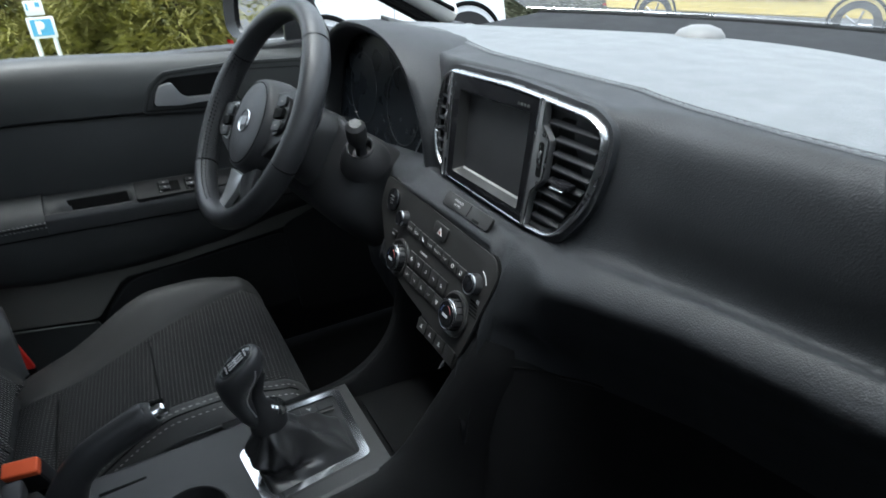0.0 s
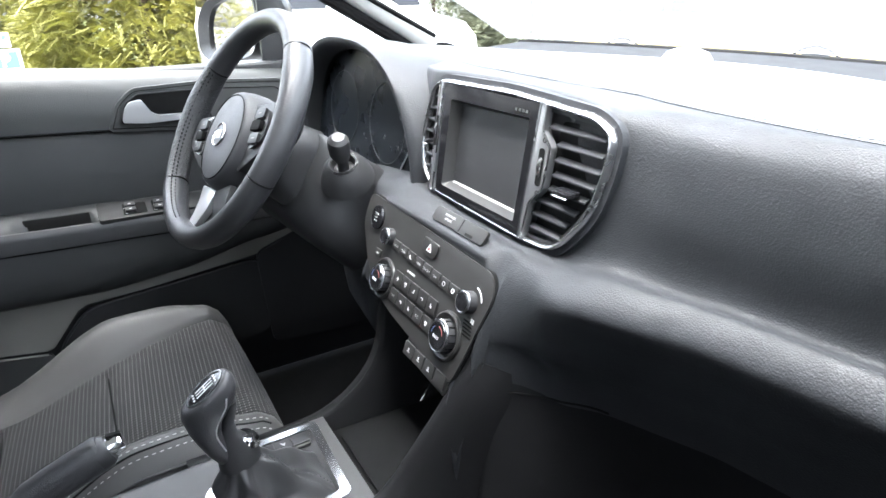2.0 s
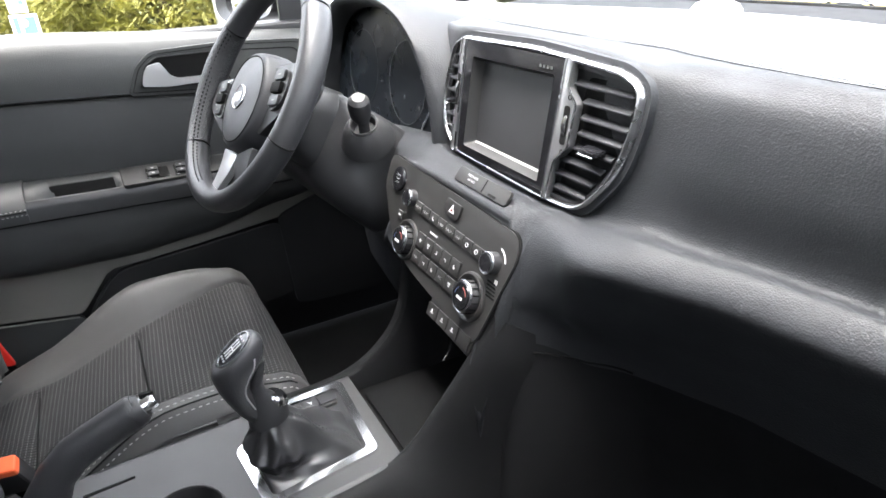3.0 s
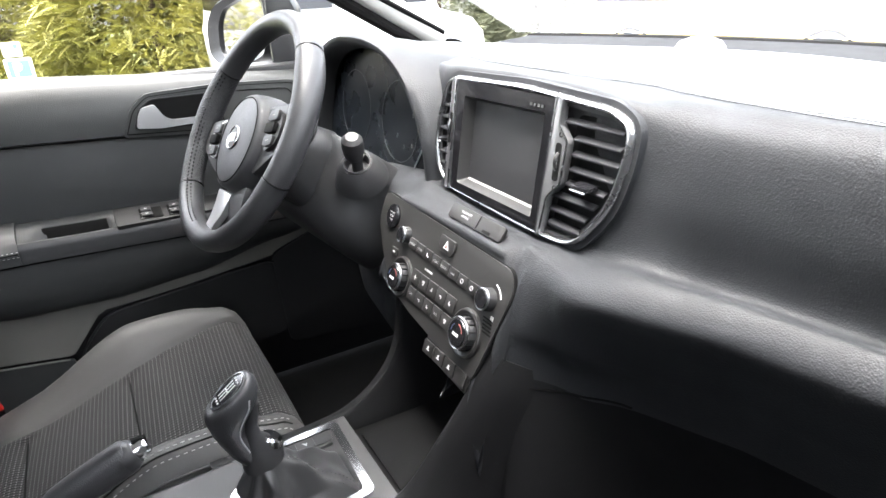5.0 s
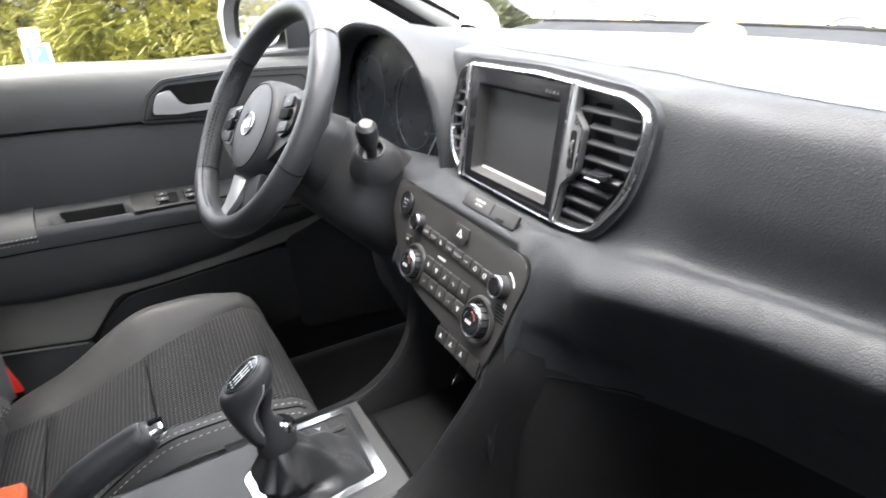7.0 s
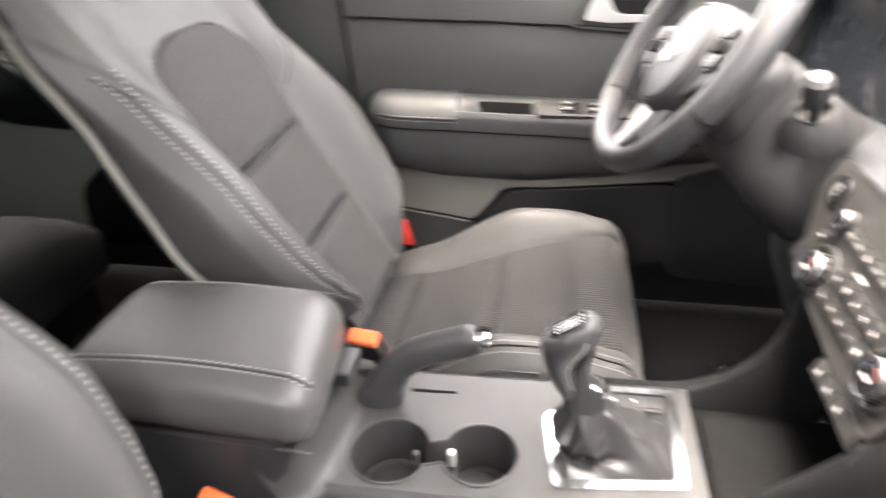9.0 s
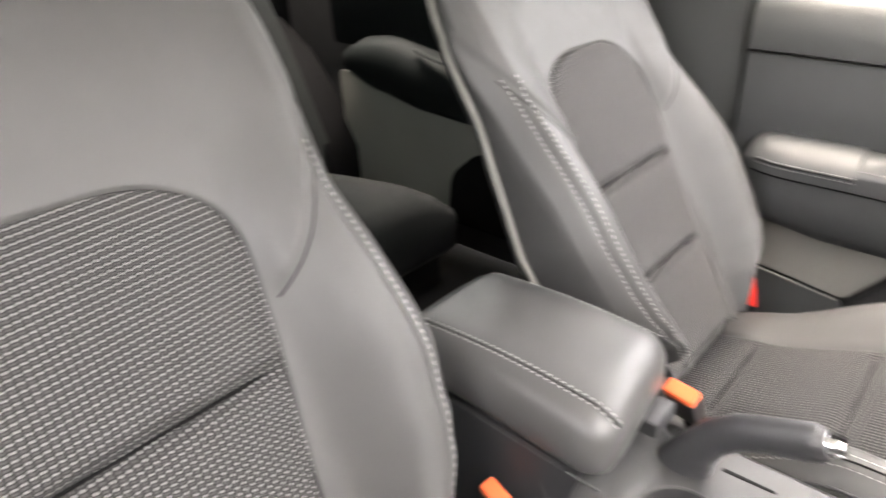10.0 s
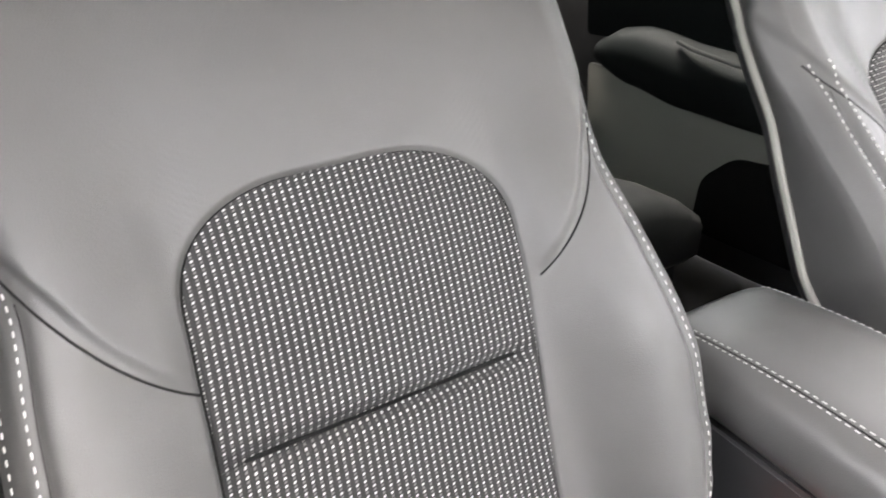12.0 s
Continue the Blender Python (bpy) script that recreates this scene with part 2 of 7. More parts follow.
def prism(pts, axis, depth, r=0.003, seg=2):
    """A closed outline, given in 3D, pushed by depth along axis, with rounded edges."""
    bm = bmesh.new()
    ax = Vector(axis).normalized() * depth
    a = [bm.verts.new(p) for p in pts]
    b = [bm.verts.new(Vector(p) + ax) for p in pts]
    bm.faces.new(a)
    bm.faces.new(b[::-1])
    for i in range(len(a)):
        j = (i + 1) % len(a)
        bm.faces.new((a[j], a[i], b[i], b[j]))
    return bevel(bm, r, seg)


def loft(rings, closed=True, caps=True):
    bm = bmesh.new()
    rows = [[bm.verts.new(p) for p in ring] for ring in rings]
    n = len(rows[0])
    for p, q in zip(rows, rows[1:]):
        for i in range(n if closed else n - 1):
            j = (i + 1) % n
            bm.faces.new((p[i], p[j], q[j], q[i]))
    if caps and closed:
        bm.faces.new(rows[0][::-1])
        bm.faces.new(rows[-1])
    return bm


def smooth_path(pts, n):
    """Catmull-Rom through pts, n steps a span."""
    pts = [Vector(p) for p in pts]
    ext = [2 * pts[0] - pts[1]] + pts + [2 * pts[-1] - pts[-2]]
    out = []
    for a, b, c, d in zip(ext, ext[1:], ext[2:], ext[3:]):
        for k in range(n):
            t = k / n
            out.append(0.5 * ((2 * b) + (c - a) * t + (2 * a - 5 * b + 4 * c - d) * t * t + (3 * b - a - 3 * c + d) * t ** 3))
    return out + [pts[-1]]


def tube(pts, radii, sides=16, flat=1.0):
    """A rod along pts; radii a number or one for each point."""
    pts = [Vector(p) for p in pts]
    if isinstance(radii, (int, float)):
        radii = [radii] * len(pts)
    rings, up = [], None
    for i, p in enumerate(pts):
        d = (pts[min(i + 1, len(pts) - 1)] - pts[max(i - 1, 0)]).normalized()
        if up is None:
            up = Vector((0, 0, 1)) if abs(d.z) < 0.9 else Vector((1, 0, 0))
        s = d.cross(up).normalized()
        up = s.cross(d).normalized()
        rings.append([p + radii[i] * (math.cos(t) * s + flat * math.sin(t) * up) for t in [2 * math.pi * k / sides for k in range(sides)]])
    return loft(rings)


def basis(normal, up=(0, 0, 1)):
    n = Vector(normal).normalized()
    r = Vector(up).cross(n).normalized()
    return r, n.cross(r), n


def lathe(center, normal, prof, sides=32):
    """prof: (radius, height along normal) pairs."""
    r, u, n = basis(normal, (0, 0, 1) if abs(Vector(normal).normalized().z) < 0.9 else (0, 1, 0))
    c = Vector(center)
    rings = [[c + n * h + rad * (math.cos(t) * r + math.sin(t) * u) for t in [2 * math.pi * k / sides for k in range(sides)]] for rad, h in prof]
    return loft(rings)


def torus(center, normal, R, r, sides=48, tube_sides=10, squash=1.0):
    a, u, n = basis(normal, (0, 0, 1) if abs(Vector(normal).normalized().z) < 0.9 else (0, 1, 0))
    c = Vector(center)
    bm = bmesh.new()
    rows = []
    for k in range(sides):
        t = 2 * math.pi * k / sides
        d = math.cos(t) * a + math.sin(t) * u
        rows.append([bm.verts.new(c + d * (R + r * math.cos(s)) + n * r * squash * math.sin(s)) for s in [2 * math.pi * j / tube_sides for j in range(tube_sides)]])
    for k in range(sides):
        for j in range(tube_sides):
            bm.faces.new((rows[k][j], rows[(k + 1) % sides][j], rows[(k + 1) % sides][(j + 1) % tube_sides], rows[k][(j + 1) % tube_sides]))
    return bm


def join(*bms):
    out = bmesh.new()
    for b in bms:
        me = bpy.data.meshes.new("tmp")
        b.to_mesh(me)
        b.free()
        out.from_mesh(me)
        bpy.data.meshes.remove(me)
    return out


def stitches(path, length=0.005, gap=0.0035, r=0.0009, lift=(0, 0, 0)):
    """Single threads lying along a path, joined."""
    pts = [Vector(p) + Vector(lift) for p in path]
    bm = bmesh.new()
    carry = 0.0
    for a, b in zip(pts, pts[1:]):
        L = (b - a).length
        if L < 1e-6:
            continue
        d = (b - a) / L
        t = carry
        while t < L:
            c = a + d * (t + length / 2)
            s = d.orthogonal().normalized()
            u = d.cross(s)
            e0, e1 = c - d * length / 2, c + d * length / 2
            m0 = [bm.verts.new(c - d * length * 0.3 + r * (math.cos(k) * s + math.sin(k) * u)) for k in (0.8, 2.37, 3.94, 5.5)]
            m1 = [bm.verts.new(c + d * length * 0.3 + r * (math.cos(k) * s + math.sin(k) * u)) for k in (0.8, 2.37, 3.94, 5.5)]
            v0, v1 = bm.verts.new(e0), bm.verts.new(e1)
            for i in range(4):
                j = (i + 1) % 4
                bm.faces.new((m0[i], m0[j], m1[j], m1[i]))
                bm.faces.new((v0, m0[j], m0[i]))
                bm.faces.new((v1, m1[i], m1[j]))
            t += length + gap
        carry = t - L
    return bm


def lerp(a, b, t):
    return a + (b - a) * t


def sstep(a, b, x):
    t = min(1.0, max(0.0, (x - a) / (b - a)))
    return t * t * (3 - 2 * t)


def curve1(table, x):
    """Piecewise smooth interpolation of (x, value) pairs."""
    if x <= table[0][0]:
        return table[0][1]
    for (x0, v0), (x1, v1) in zip(table, table[1:]):
        if x <= x1:
            return lerp(v0, v1, sstep(x0, x1, x) * 0.5 + 0.5 * (x - x0) / (x1 - x0))
    return table[-1][1]


def text_mesh(body, size, material, m, parent, name="print"):
    """Printed writing, as a mesh of its own in Blender's built-in letters."""
    cu = bpy.data.curves.new(name, "FONT")
    cu.body, cu.size, cu.align_x, cu.align_y = body, size, "CENTER", "CENTER"
    tmp = bpy.data.objects.new("tmp_text", cu)
    scene.collection.objects.link(tmp)
    dg = bpy.context.evaluated_depsgraph_get()
    me = bpy.data.meshes.new_from_object(tmp.evaluated_get(dg))
    bpy.data.objects.remove(tmp)
    me.transform(m)
    me.materials.clear()
    me.materials.append(material)
    ob = new(name, me)
    ob.parent = parent
    ob.matrix_parent_inverse = Matrix.Translation(-parent.location)
    return ob


def on_plane(origin, right, up, lift=0.0):
    """Maps (a, b) on a slanted face to the world, lifted off it."""
    o, r, u = Vector(origin), Vector(right).normalized(), Vector(up).normalized()
    n = r.cross(u).normalized()

    def f(a, b, h=0.0):
        return o + a * r + b * u + (h + lift) * n
    f.normal, f.right, f.up = n, r, u
    f.matrix = Matrix((r, u, n)).transposed().to_4x4()
    return f


def rounded(w0, w1, h0, h1, r, k=5):
    """Outline of a rounded rectangle as (a, b) pairs."""
    out = []
    for cx, cy, s in ((w1 - r, h1 - r, 0), (w0 + r, h1 - r, 1), (w0 + r, h0 + r, 2), (w1 - r, h0 + r, 3)):
        for i in range(k + 1):
            t = (s + i / k) * math.pi / 2
            out.append((cx + r * math.cos(t), cy + r * math.sin(t)))
    return out


def plate(f, outline, depth, r=0.0015, lift=0.0, seg=2):
    """A raised plate on a slanted face, from its outline."""
    return prism([f(a, b, lift) for a, b in outline], f.normal, depth, r, seg)


def rim_plate(f, outer, inner, depth, lift=0.0, r=0.0008):
    """A frame between two outlines of equal count."""
    n = len(outer)
    bm = bmesh.new()
    lay = [[bm.verts.new(f(a, b, h)) for a, b in o] for o, h in ((outer, lift), (outer, lift + depth), (inner, lift + depth), (inner, lift))]
    for p, q in zip(lay, lay[1:] + lay[:1]):
        for i in range(n):
            j = (i + 1) % n
            bm.faces.new((p[i], p[j], q[j], q[i]))
    return bm


def inset(outline, d):
    """Moves a closed (a, b) outline inward by d."""
    n = len(outline)
    area = sum(outline[i][0] * outline[(i + 1) % n][1] - outline[(i + 1) % n][0] * outline[i][1] for i in range(n))
    s = 1 if area > 0 else -1
    out = []
    for i in range(n):
        p, q, r = Vector(outline[i - 1]), Vector(outline[i]), Vector(outline[(i + 1) % n])
        e, g = (q - p), (r - q)
        if e.length < 1e-9 or g.length < 1e-9:
            out.append(tuple(q))
            continue
        e, g = e.normalized(), g.normalized()
        nn = Vector((-e.y, e.x)) + Vector((-g.y, g.x))
        nn = nn.normalized() if nn.length > 1e-6 else Vector((-e.y, e.x))
        k = max(0.5, nn.dot(Vector((-e.y, e.x))))
        out.append(tuple(q + s * nn * d / k))
    return out


def round_poly(pts, r, k=4):
    """Rounds the corners of a closed (a, b) polygon."""
    out, n = [], len(pts)
    for i in range(n):
        p, q, s = Vector(pts[i - 1]), Vector(pts[i]), Vector(pts[(i + 1) % n])
        a, b = (p - q), (s - q)
        rr = min(r, a.length * 0.45, b.length * 0.45)
        a, b = q + a.normalized() * rr, q + b.normalized() * rr
        for j in range(k + 1):
            t = j / k
            out.append(tuple((1 - t) ** 2 * a + 2 * t * (1 - t) * q + t * t * b))
    return out


# ---------------------------------------------------------------- the car's shell
single("floor", box((-0.78, -2.3, 0.30), (0.78, 1.0, 0.34), 0.005), CARPET, "black carpeted cabin floor of the car", "floor", kind="structure")
# roof lining, with windscreen header
single("ceiling", box((-0.60, -2.3, 1.50), (0.60, -0.05, 1.56), 0.03), HEADLINE, "pale grey fabric headliner under the roof", "headliner", kind="structure")
single("roof", box((-0.68, -2.35, 1.565), (0.68, -0.02, 1.62), 0.03), CARBODY, "dark painted car roof", "roof", kind="structure")
single("firewall", box((-0.78, 1.16, 0.30), (0.78, 1.20, 1.05), 0.01), CARPET, "black bulkhead ahead of the footwells", "bulkhead", kind="structure")
single("bonnet", box((-0.80, 1.21, 0.80), (0.80, 2.1, 0.93), 0.05, 4), CARBODY, "dark painted car bonnet beyond the windscreen", "bonnet", kind="structure")
single("tailgate", box((-0.75, -2.36, 0.3), (0.75, -2.30, 1.56), 0.02), TRIM, "dark tailgate trim closing the boot", "tailgate", kind="structure")
# A pillars, pale trim inside
for sx, nm in ((-1, "pillar_left"), (1, "pillar_right")):
    lo, hi = Vector((sx * 0.805, 0.60, 1.10)), Vector((sx * 0.64, -0.20, 1.515))
    pts = smooth_path([lo, lo.lerp(hi, 0.35) + Vector((0, 0, 0.01)), lo.lerp(hi, 0.7) + Vector((0, 0, 0.012)), hi], 5)
    single(nm + "_seal", tube([(sx * 0.762, 0.60, 1.113), (sx * 0.731, 0.448, 1.187), (sx * 0.60, -0.20, 1.50)], 0.006, 8), VOID, "black edge of the windscreen", "seal", kind="structure")
    single(nm, tube(pts, [0.045 - 0.012 * k / len(pts) for k in range(len(pts))], 14, 0.7), HEADLINE, "pale grey windscreen pillar trim", "pillar", kind="structure")
# centre pillars
for sx, nm in ((-1, "pillar_left_centre"), (1, "pillar_right_centre")):
    rings = []
    for z, xo, w in ((0.32, 0.735, 0.20), (0.7, 0.73, 0.20), (1.1, 0.71, 0.19), (1.35, 0.66, 0.13), (1.52, 0.60, 0.12)):
        y0 = -0.555 - max(0, z - 0.9) * 0.10
        rings.append([(sx * xo, y0, z), (sx * (xo + 0.07), y0 + 0.01, z), (sx * (xo + 0.07), y0 - w - 0.03, z), (sx * xo, y0 - w, z), (sx * (xo - 0.012), y0 - w * 0.5, z)])
    single(nm, loft(rings), TRIM, "grey plastic centre pillar trim", "pillar", kind="structure")
# roof rails
for sx, nm in ((-1, "rail_left"), (1, "rail_right")):
    single(nm, tube([(sx * 0.62, 0.14, 1.53), (sx * 0.63, -0.6, 1.535), (sx * 0.60, -2.3, 1.50)], 0.04, 12), HEADLINE, "pale roof rail trim above the door", "rail", kind="structure")
# unseen passenger side: low and upper panels added to block light, closed rear side
single("light_block_right_low", box((0.715, -0.62, 0.30), (0.79, 0.85, 1.085), 0.015), TRIM, "unseen plain panel added to block light from the passenger side", "door trim", kind="structure")
single("light_block_right_upper", loft([[(0.735, y, 1.08), (0.76, y, 1.08), (lerp(0.76, 0.69, (zt - 1.08) / 0.47), y, zt), (lerp(0.735, 0.66, (zt - 1.08) / 0.47), y, zt)] for y, zt in ((-0.26, 1.53), (-0.10, 1.50), (0.0, 1.43), (0.3, 1.27), (0.55, 1.13))]), TRIM, "unseen plain panel added to block light above the passenger door", "side panel", kind="structure")

single("wall_right_rear", box((0.70, -2.3, 0.30), (0.78, -0.72, 1.08), 0.02), TRIM, "dark rear side trim", "side trim", kind="structure")
single("wall_right_front", box((0.72, 0.86, 0.30), (0.80, 1.2, 1.04), 0.02), HARD, "black kick panel ahead of the passenger door", "kick panel", kind="structure")
single("window_right_rear", box((0.70, -2.2, 1.08), (0.706, -0.76, 1.50), 0.0), TINT, "dark tinted rear side window", "window", kind="structure")

# windscreen
ws = bmesh.new()
rows = []
for i in range(9):
    v = i / 8
    row = []
    for k in range(17):
        u = -1 + k / 8
        half = lerp(0.775, 0.62, v)
        y = lerp(1.15 - 0.33 * u * u, -0.06 - 0.10 * u * u, v) + 0.02 * math.sin(math.pi * v)
        z = lerp(1.086 + 0.013 * u * u, 1.52, v) + 0.02 * math.sin(math.pi * v)
        row.append((u * half, y, z))
    rows.append(row)
g = [[ws.verts.new(Vector(p) + Vector((0, 0.003, 0.003)) * s) for p in row] for s in (0, 1) for row in rows]
for s in (0, 9):
    for i in range(8):
        for k in range(16):
            ws.faces.new((g[s + i][k], g[s + i][k + 1], g[s + i + 1][k + 1], g[s + i + 1][k]))
for i in range(8):
    for k in (0, 16):
        ws.faces.new((g[i][k], g[i + 1][k], g[10 + i][k], g[9 + i][k]))
for k in range(16):
    for i in (0, 8):
        ws.faces.new((g[i][k], g[i][k + 1], g[9 + i][k + 1], g[9 + i][k]))
bmesh.ops.recalc_face_normals(ws, faces=ws.faces)
wind = single("windscreen", ws, SCREENGLASS, "clear curved windscreen glass", "windscreen", kind="structure")
wind.visible_shadow = False
# black sill of the glass and the ledge trim before it
led = [[(x, 1.14 - 0.55 * x * x + dy, 1.076 + 0.021 * x * x + dz) for dy, dz in ((-0.01, -0.01), (0.02, -0.01), (0.02, 0.006), (-0.004, 0.006), (-0.01, 0.0))] for x in [-0.74 + 0.074 * k for k in range(21)]]
single("windscreen_seal", loft(led), VOID, "black rubber seal along the windscreen's foot", "seal", kind="structure")

# ---------------------------------------------------------------- dashboard
dash = thing("dashboard", (0, 0.3, 0.6), "black soft-touch dashboard with grained skin, its top lightened for sky glare", "dashboard")
# columns: x, far edge y, stitch y, upper edge (y, z), crease (y, z), roll (y, z), under roll (y, z), foot (y, z)
DASH = [
    (-0.735, 0.66, 0.40, (0.33, 1.085), (0.30, 0.97), (0.27, 0.94), (0.28, 0.86), (0.34, 0.60)),
    (-0.62, 0.72, 0.39, (0.30, 1.095), (0.27, 0.965), (0.235, 0.94), (0.24, 0.86), (0.30, 0.60)),
    (-0.52, 0.75, 0.38, (0.285, 1.10), (0.28, 0.96), (0.215, 0.93), (0.21, 0.86), (0.27, 0.60)),
    (-0.36, 0.78, 0.36, (0.285, 1.115), (0.28, 0.96), (0.19, 0.935), (0.18, 0.86), (0.25, 0.60)),
    (-0.21, 0.80, 0.325, (0.265, 1.12), (0.26, 0.975), (0.185, 0.96), (0.165, 0.90), (0.20, 0.74)),
    (-0.145, 0.81, 0.312, (0.248, 1.127), (0.228, 0.985), (0.184, 0.968), (0.159, 0.952), (0.128, 0.852)),
    (-0.12, 0.81, 0.31, (0.245, 1.13), (0.224, 0.98), (0.182, 0.972), (0.157, 0.950), (0.124, 0.845)),
    (0.0, 0.82, 0.31, (0.245, 1.133), (0.222, 0.974), (0.184, 0.975), (0.157, 0.950), (0.122, 0.838)),
    (0.10, 0.82, 0.31, (0.245, 1.13), (0.222, 0.974), (0.184, 0.974), (0.157, 0.950), (0.120, 0.828)),
    (0.135, 0.82, 0.31, (0.242, 1.129), (0.219, 0.976), (0.174, 0.966), (0.124, 0.824), (0.13, 0.62)),
    (0.155, 0.82, 0.31, (0.238, 1.127), (0.217, 0.977), (0.170, 0.966), (0.130, 0.866), (0.14, 0.61)),
    (0.190, 0.82, 0.301, (0.234, 1.122), (0.218, 0.982), (0.156, 0.958), (0.160, 0.905), (0.20, 0.60)),
    (0.24, 0.81, 0.294, (0.248, 1.104), (0.227, 0.988), (0.172, 0.965), (0.187, 0.931), (0.28, 0.62)),
    (0.33, 0.79, 0.289, (0.259, 1.097), (0.246, 0.990), (0.205, 0.968), (0.228, 0.938), (0.33, 0.60)),
    (0.43, 0.77, 0.291, (0.268, 1.097), (0.264, 0.990), (0.227, 0.967), (0.254, 0.938), (0.36, 0.60)),
    (0.58, 0.74, 0.314, (0.297, 1.094), (0.295, 0.985), (0.261, 0.961), (0.290, 0.930), (0.39, 0.60)),
    (0.735, 0.66, 0.38, (0.347, 1.086), (0.34, 0.975), (0.308, 0.949), (0.335, 0.914), (0.44, 0.60)),
]


def dash_at(x):
    """Interpolated dashboard measures at x."""
    for a, b in zip(DASH, DASH[1:]):
        if x <= b[0] + 1e-9:
            t = (x - a[0]) / (b[0] - a[0])
            mixed = [lerp(p, q, t) for p, q in zip(a[1:3], b[1:3])]
            return mixed + [(lerp(p[0], q[0], t), lerp(p[1], q[1], t)) for p, q in zip(a[3:], b[3:])]
    return dash_at(DASH[-1][0])


def arc_pts(pts, n):
    return smooth_path([(0, p[0], p[1]) for p in pts], n)


def far_edge(x):
    return max(0.40, 0.762 - 1.0 * x * x)


def dash_top(x):
    far, st, up, *_ = dash_at(x)
    far = far_edge(x)
    return arc_pts([(far + 0.006, 1.092), (far, 1.103), (lerp(far, st, 0.5), 1.119), (st, 1.124 - 0.012 * sstep(0.4, 0.6, abs(x)))], 6)


def face_ctrl(x):
    """Outline of the dashboard's face at x, from the seam down to its foot."""
    far, st, up, cr, ro, un, ft = dash_at(x)
    top = 1.124 - 0.012 * sstep(0.4, 0.6, abs(x))
    q = sstep(0.205, 0.28, x)
    head = [(st + 0.004, top - 0.0015), (st - 0.002, top - 0.001), (lerp(st, up[0], lerp(0.6, 0.45, q)), top - lerp(0.002, 0.006, q)), (up[0], up[1] - 0.008 * (1 - q)), (lerp(up[0], cr[0], 0.5), lerp(up[1], cr[1], 0.5)), (cr[0] + 0.008 * q, cr[1] + 0.004 - 0.011 * q)]
    if x < 0.126:
        return head + [(lerp(cr[0], ro[0], 0.5), cr[1] - 0.004), (ro[0], ro[1] - 0.006), un, (lerp(un[0], ft[0], 0.5), lerp(un[1], ft[1], 0.5)), ft, (ft[0] + 0.25, ft[1] - 0.04)]
    # the skin turns from beside the control panel into the passenger's side
    near = [(0.203, 0.973), (0.181, 0.966), (0.161, 0.942), (0.140, 0.893), (0.121, 0.842), (0.13, 0.62)]
    away = [(lerp(cr[0], ro[0], 0.50), cr[1] - 0.0055), (ro[0] + 0.002, ro[1] - 0.004), (ro[0] + 0.010, ro[1] - 0.030), (ro[0] + 0.034, ro[1] - 0.075), (ro[0] + 0.062, ro[1] - 0.145), (ft[0], 0.61)]
    out = []
    for i, (p, r) in enumerate(zip(near, away)):
        w = sstep(0.128 - 0.010 * min(i, 4), (0.250, 0.250, 0.245, 0.235, 0.225, 0.215)[i], x)
        out.append((lerp(p[0], r[0], w), lerp(p[1], r[1], w)))
    return head + out


def dash_face(x):
    face = arc_pts(face_ctrl(x), 6)
    if -0.20 < x < 0.126:
        # the skin runs just behind the control panel
        for p in face:
            if 0.80 < p.z < 0.957:
                p.y = max(p.y, 0.150 + 0.37 * (p.z - 0.917) + 0.0025)
    return face


XS = [-0.735 + 1.47 * k / 180 for k in range(181)]
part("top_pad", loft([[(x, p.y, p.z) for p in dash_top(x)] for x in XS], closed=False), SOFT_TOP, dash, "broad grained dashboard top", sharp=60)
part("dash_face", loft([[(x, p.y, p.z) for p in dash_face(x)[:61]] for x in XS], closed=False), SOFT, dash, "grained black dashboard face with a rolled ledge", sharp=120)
# lower skin in the darkened plastic, for the shade below the ledge
part("lower_dash", loft([[(x, p.y, p.z) for p in dash_face(x)[60:]] for x in XS], closed=False), LOWDASH, dash, "hard plastic lower dashboard, darkened for shade", sharp=120)
part("defroster_ledge", loft([[(x, y, z) for y, z in ((far_edge(x) + 0.004, 1.094), (far_edge(x) + 0.010, 1.052), (far_edge(x) + 0.040, 1.050), (lerp(far_edge(x), 1.14 - 0.55 * x * x, 0.45), 1.066 + 0.010 * x * x), (1.135 - 0.55 * x * x, 1.078 + 0.021 * x * x))] for x in XS], closed=False), DARKLEDGE, dash, "grey ledge between dashboard and windscreen")
part("seam", join(*[tube([(x, dash_at(x)[1] + dy, 1.1238 - 0.012 * sstep(0.4, 0.6, abs(x))) for x in XS[21:-9]], 0.0005, 6) for dy in (0.003, 0.010)]), VOID, dash, "twin dark seams")
part("stitching", join(*[stitches([(x, dash_at(x)[1] + dy, 1.1246 - 0.012 * sstep(0.4, 0.6, abs(x))) for x in XS[21:-9]], 0.005, 0.004, 0.0005) for dy in (0.0065,)]), DARKSTITCH, dash, "twin dark seam stitches")
# light sensor dome
single("light_sensor", lathe((-0.130, 0.722, 1.102), (0, 0, 1), [(0.041, 0), (0.040, 0.006), (0.033, 0.015), (0.018, 0.021), (0.003, 0.023)], 28), DOME, "small pale domed sensor cap on the dashboard", "sensor")

# instrument hood and cluster
hood = thing("instrument_cluster", (-0.37, 0.25, 1.0), "black instrument binnacle with dark glass dials, switched off", "instrument cluster")


def arch(hw, top, bot, y, n=28, bx=0.0, p=2.6):
    pts = []
    for k in range(n + 1):
        t = math.pi * k / n
        c, s = math.cos(t), math.sin(t)
        pts.append((-0.365 + bx + hw * math.copysign(abs(c) ** (2 / p), c), y, bot + (top - bot) * abs(s) ** (2 / p)))
    return pts


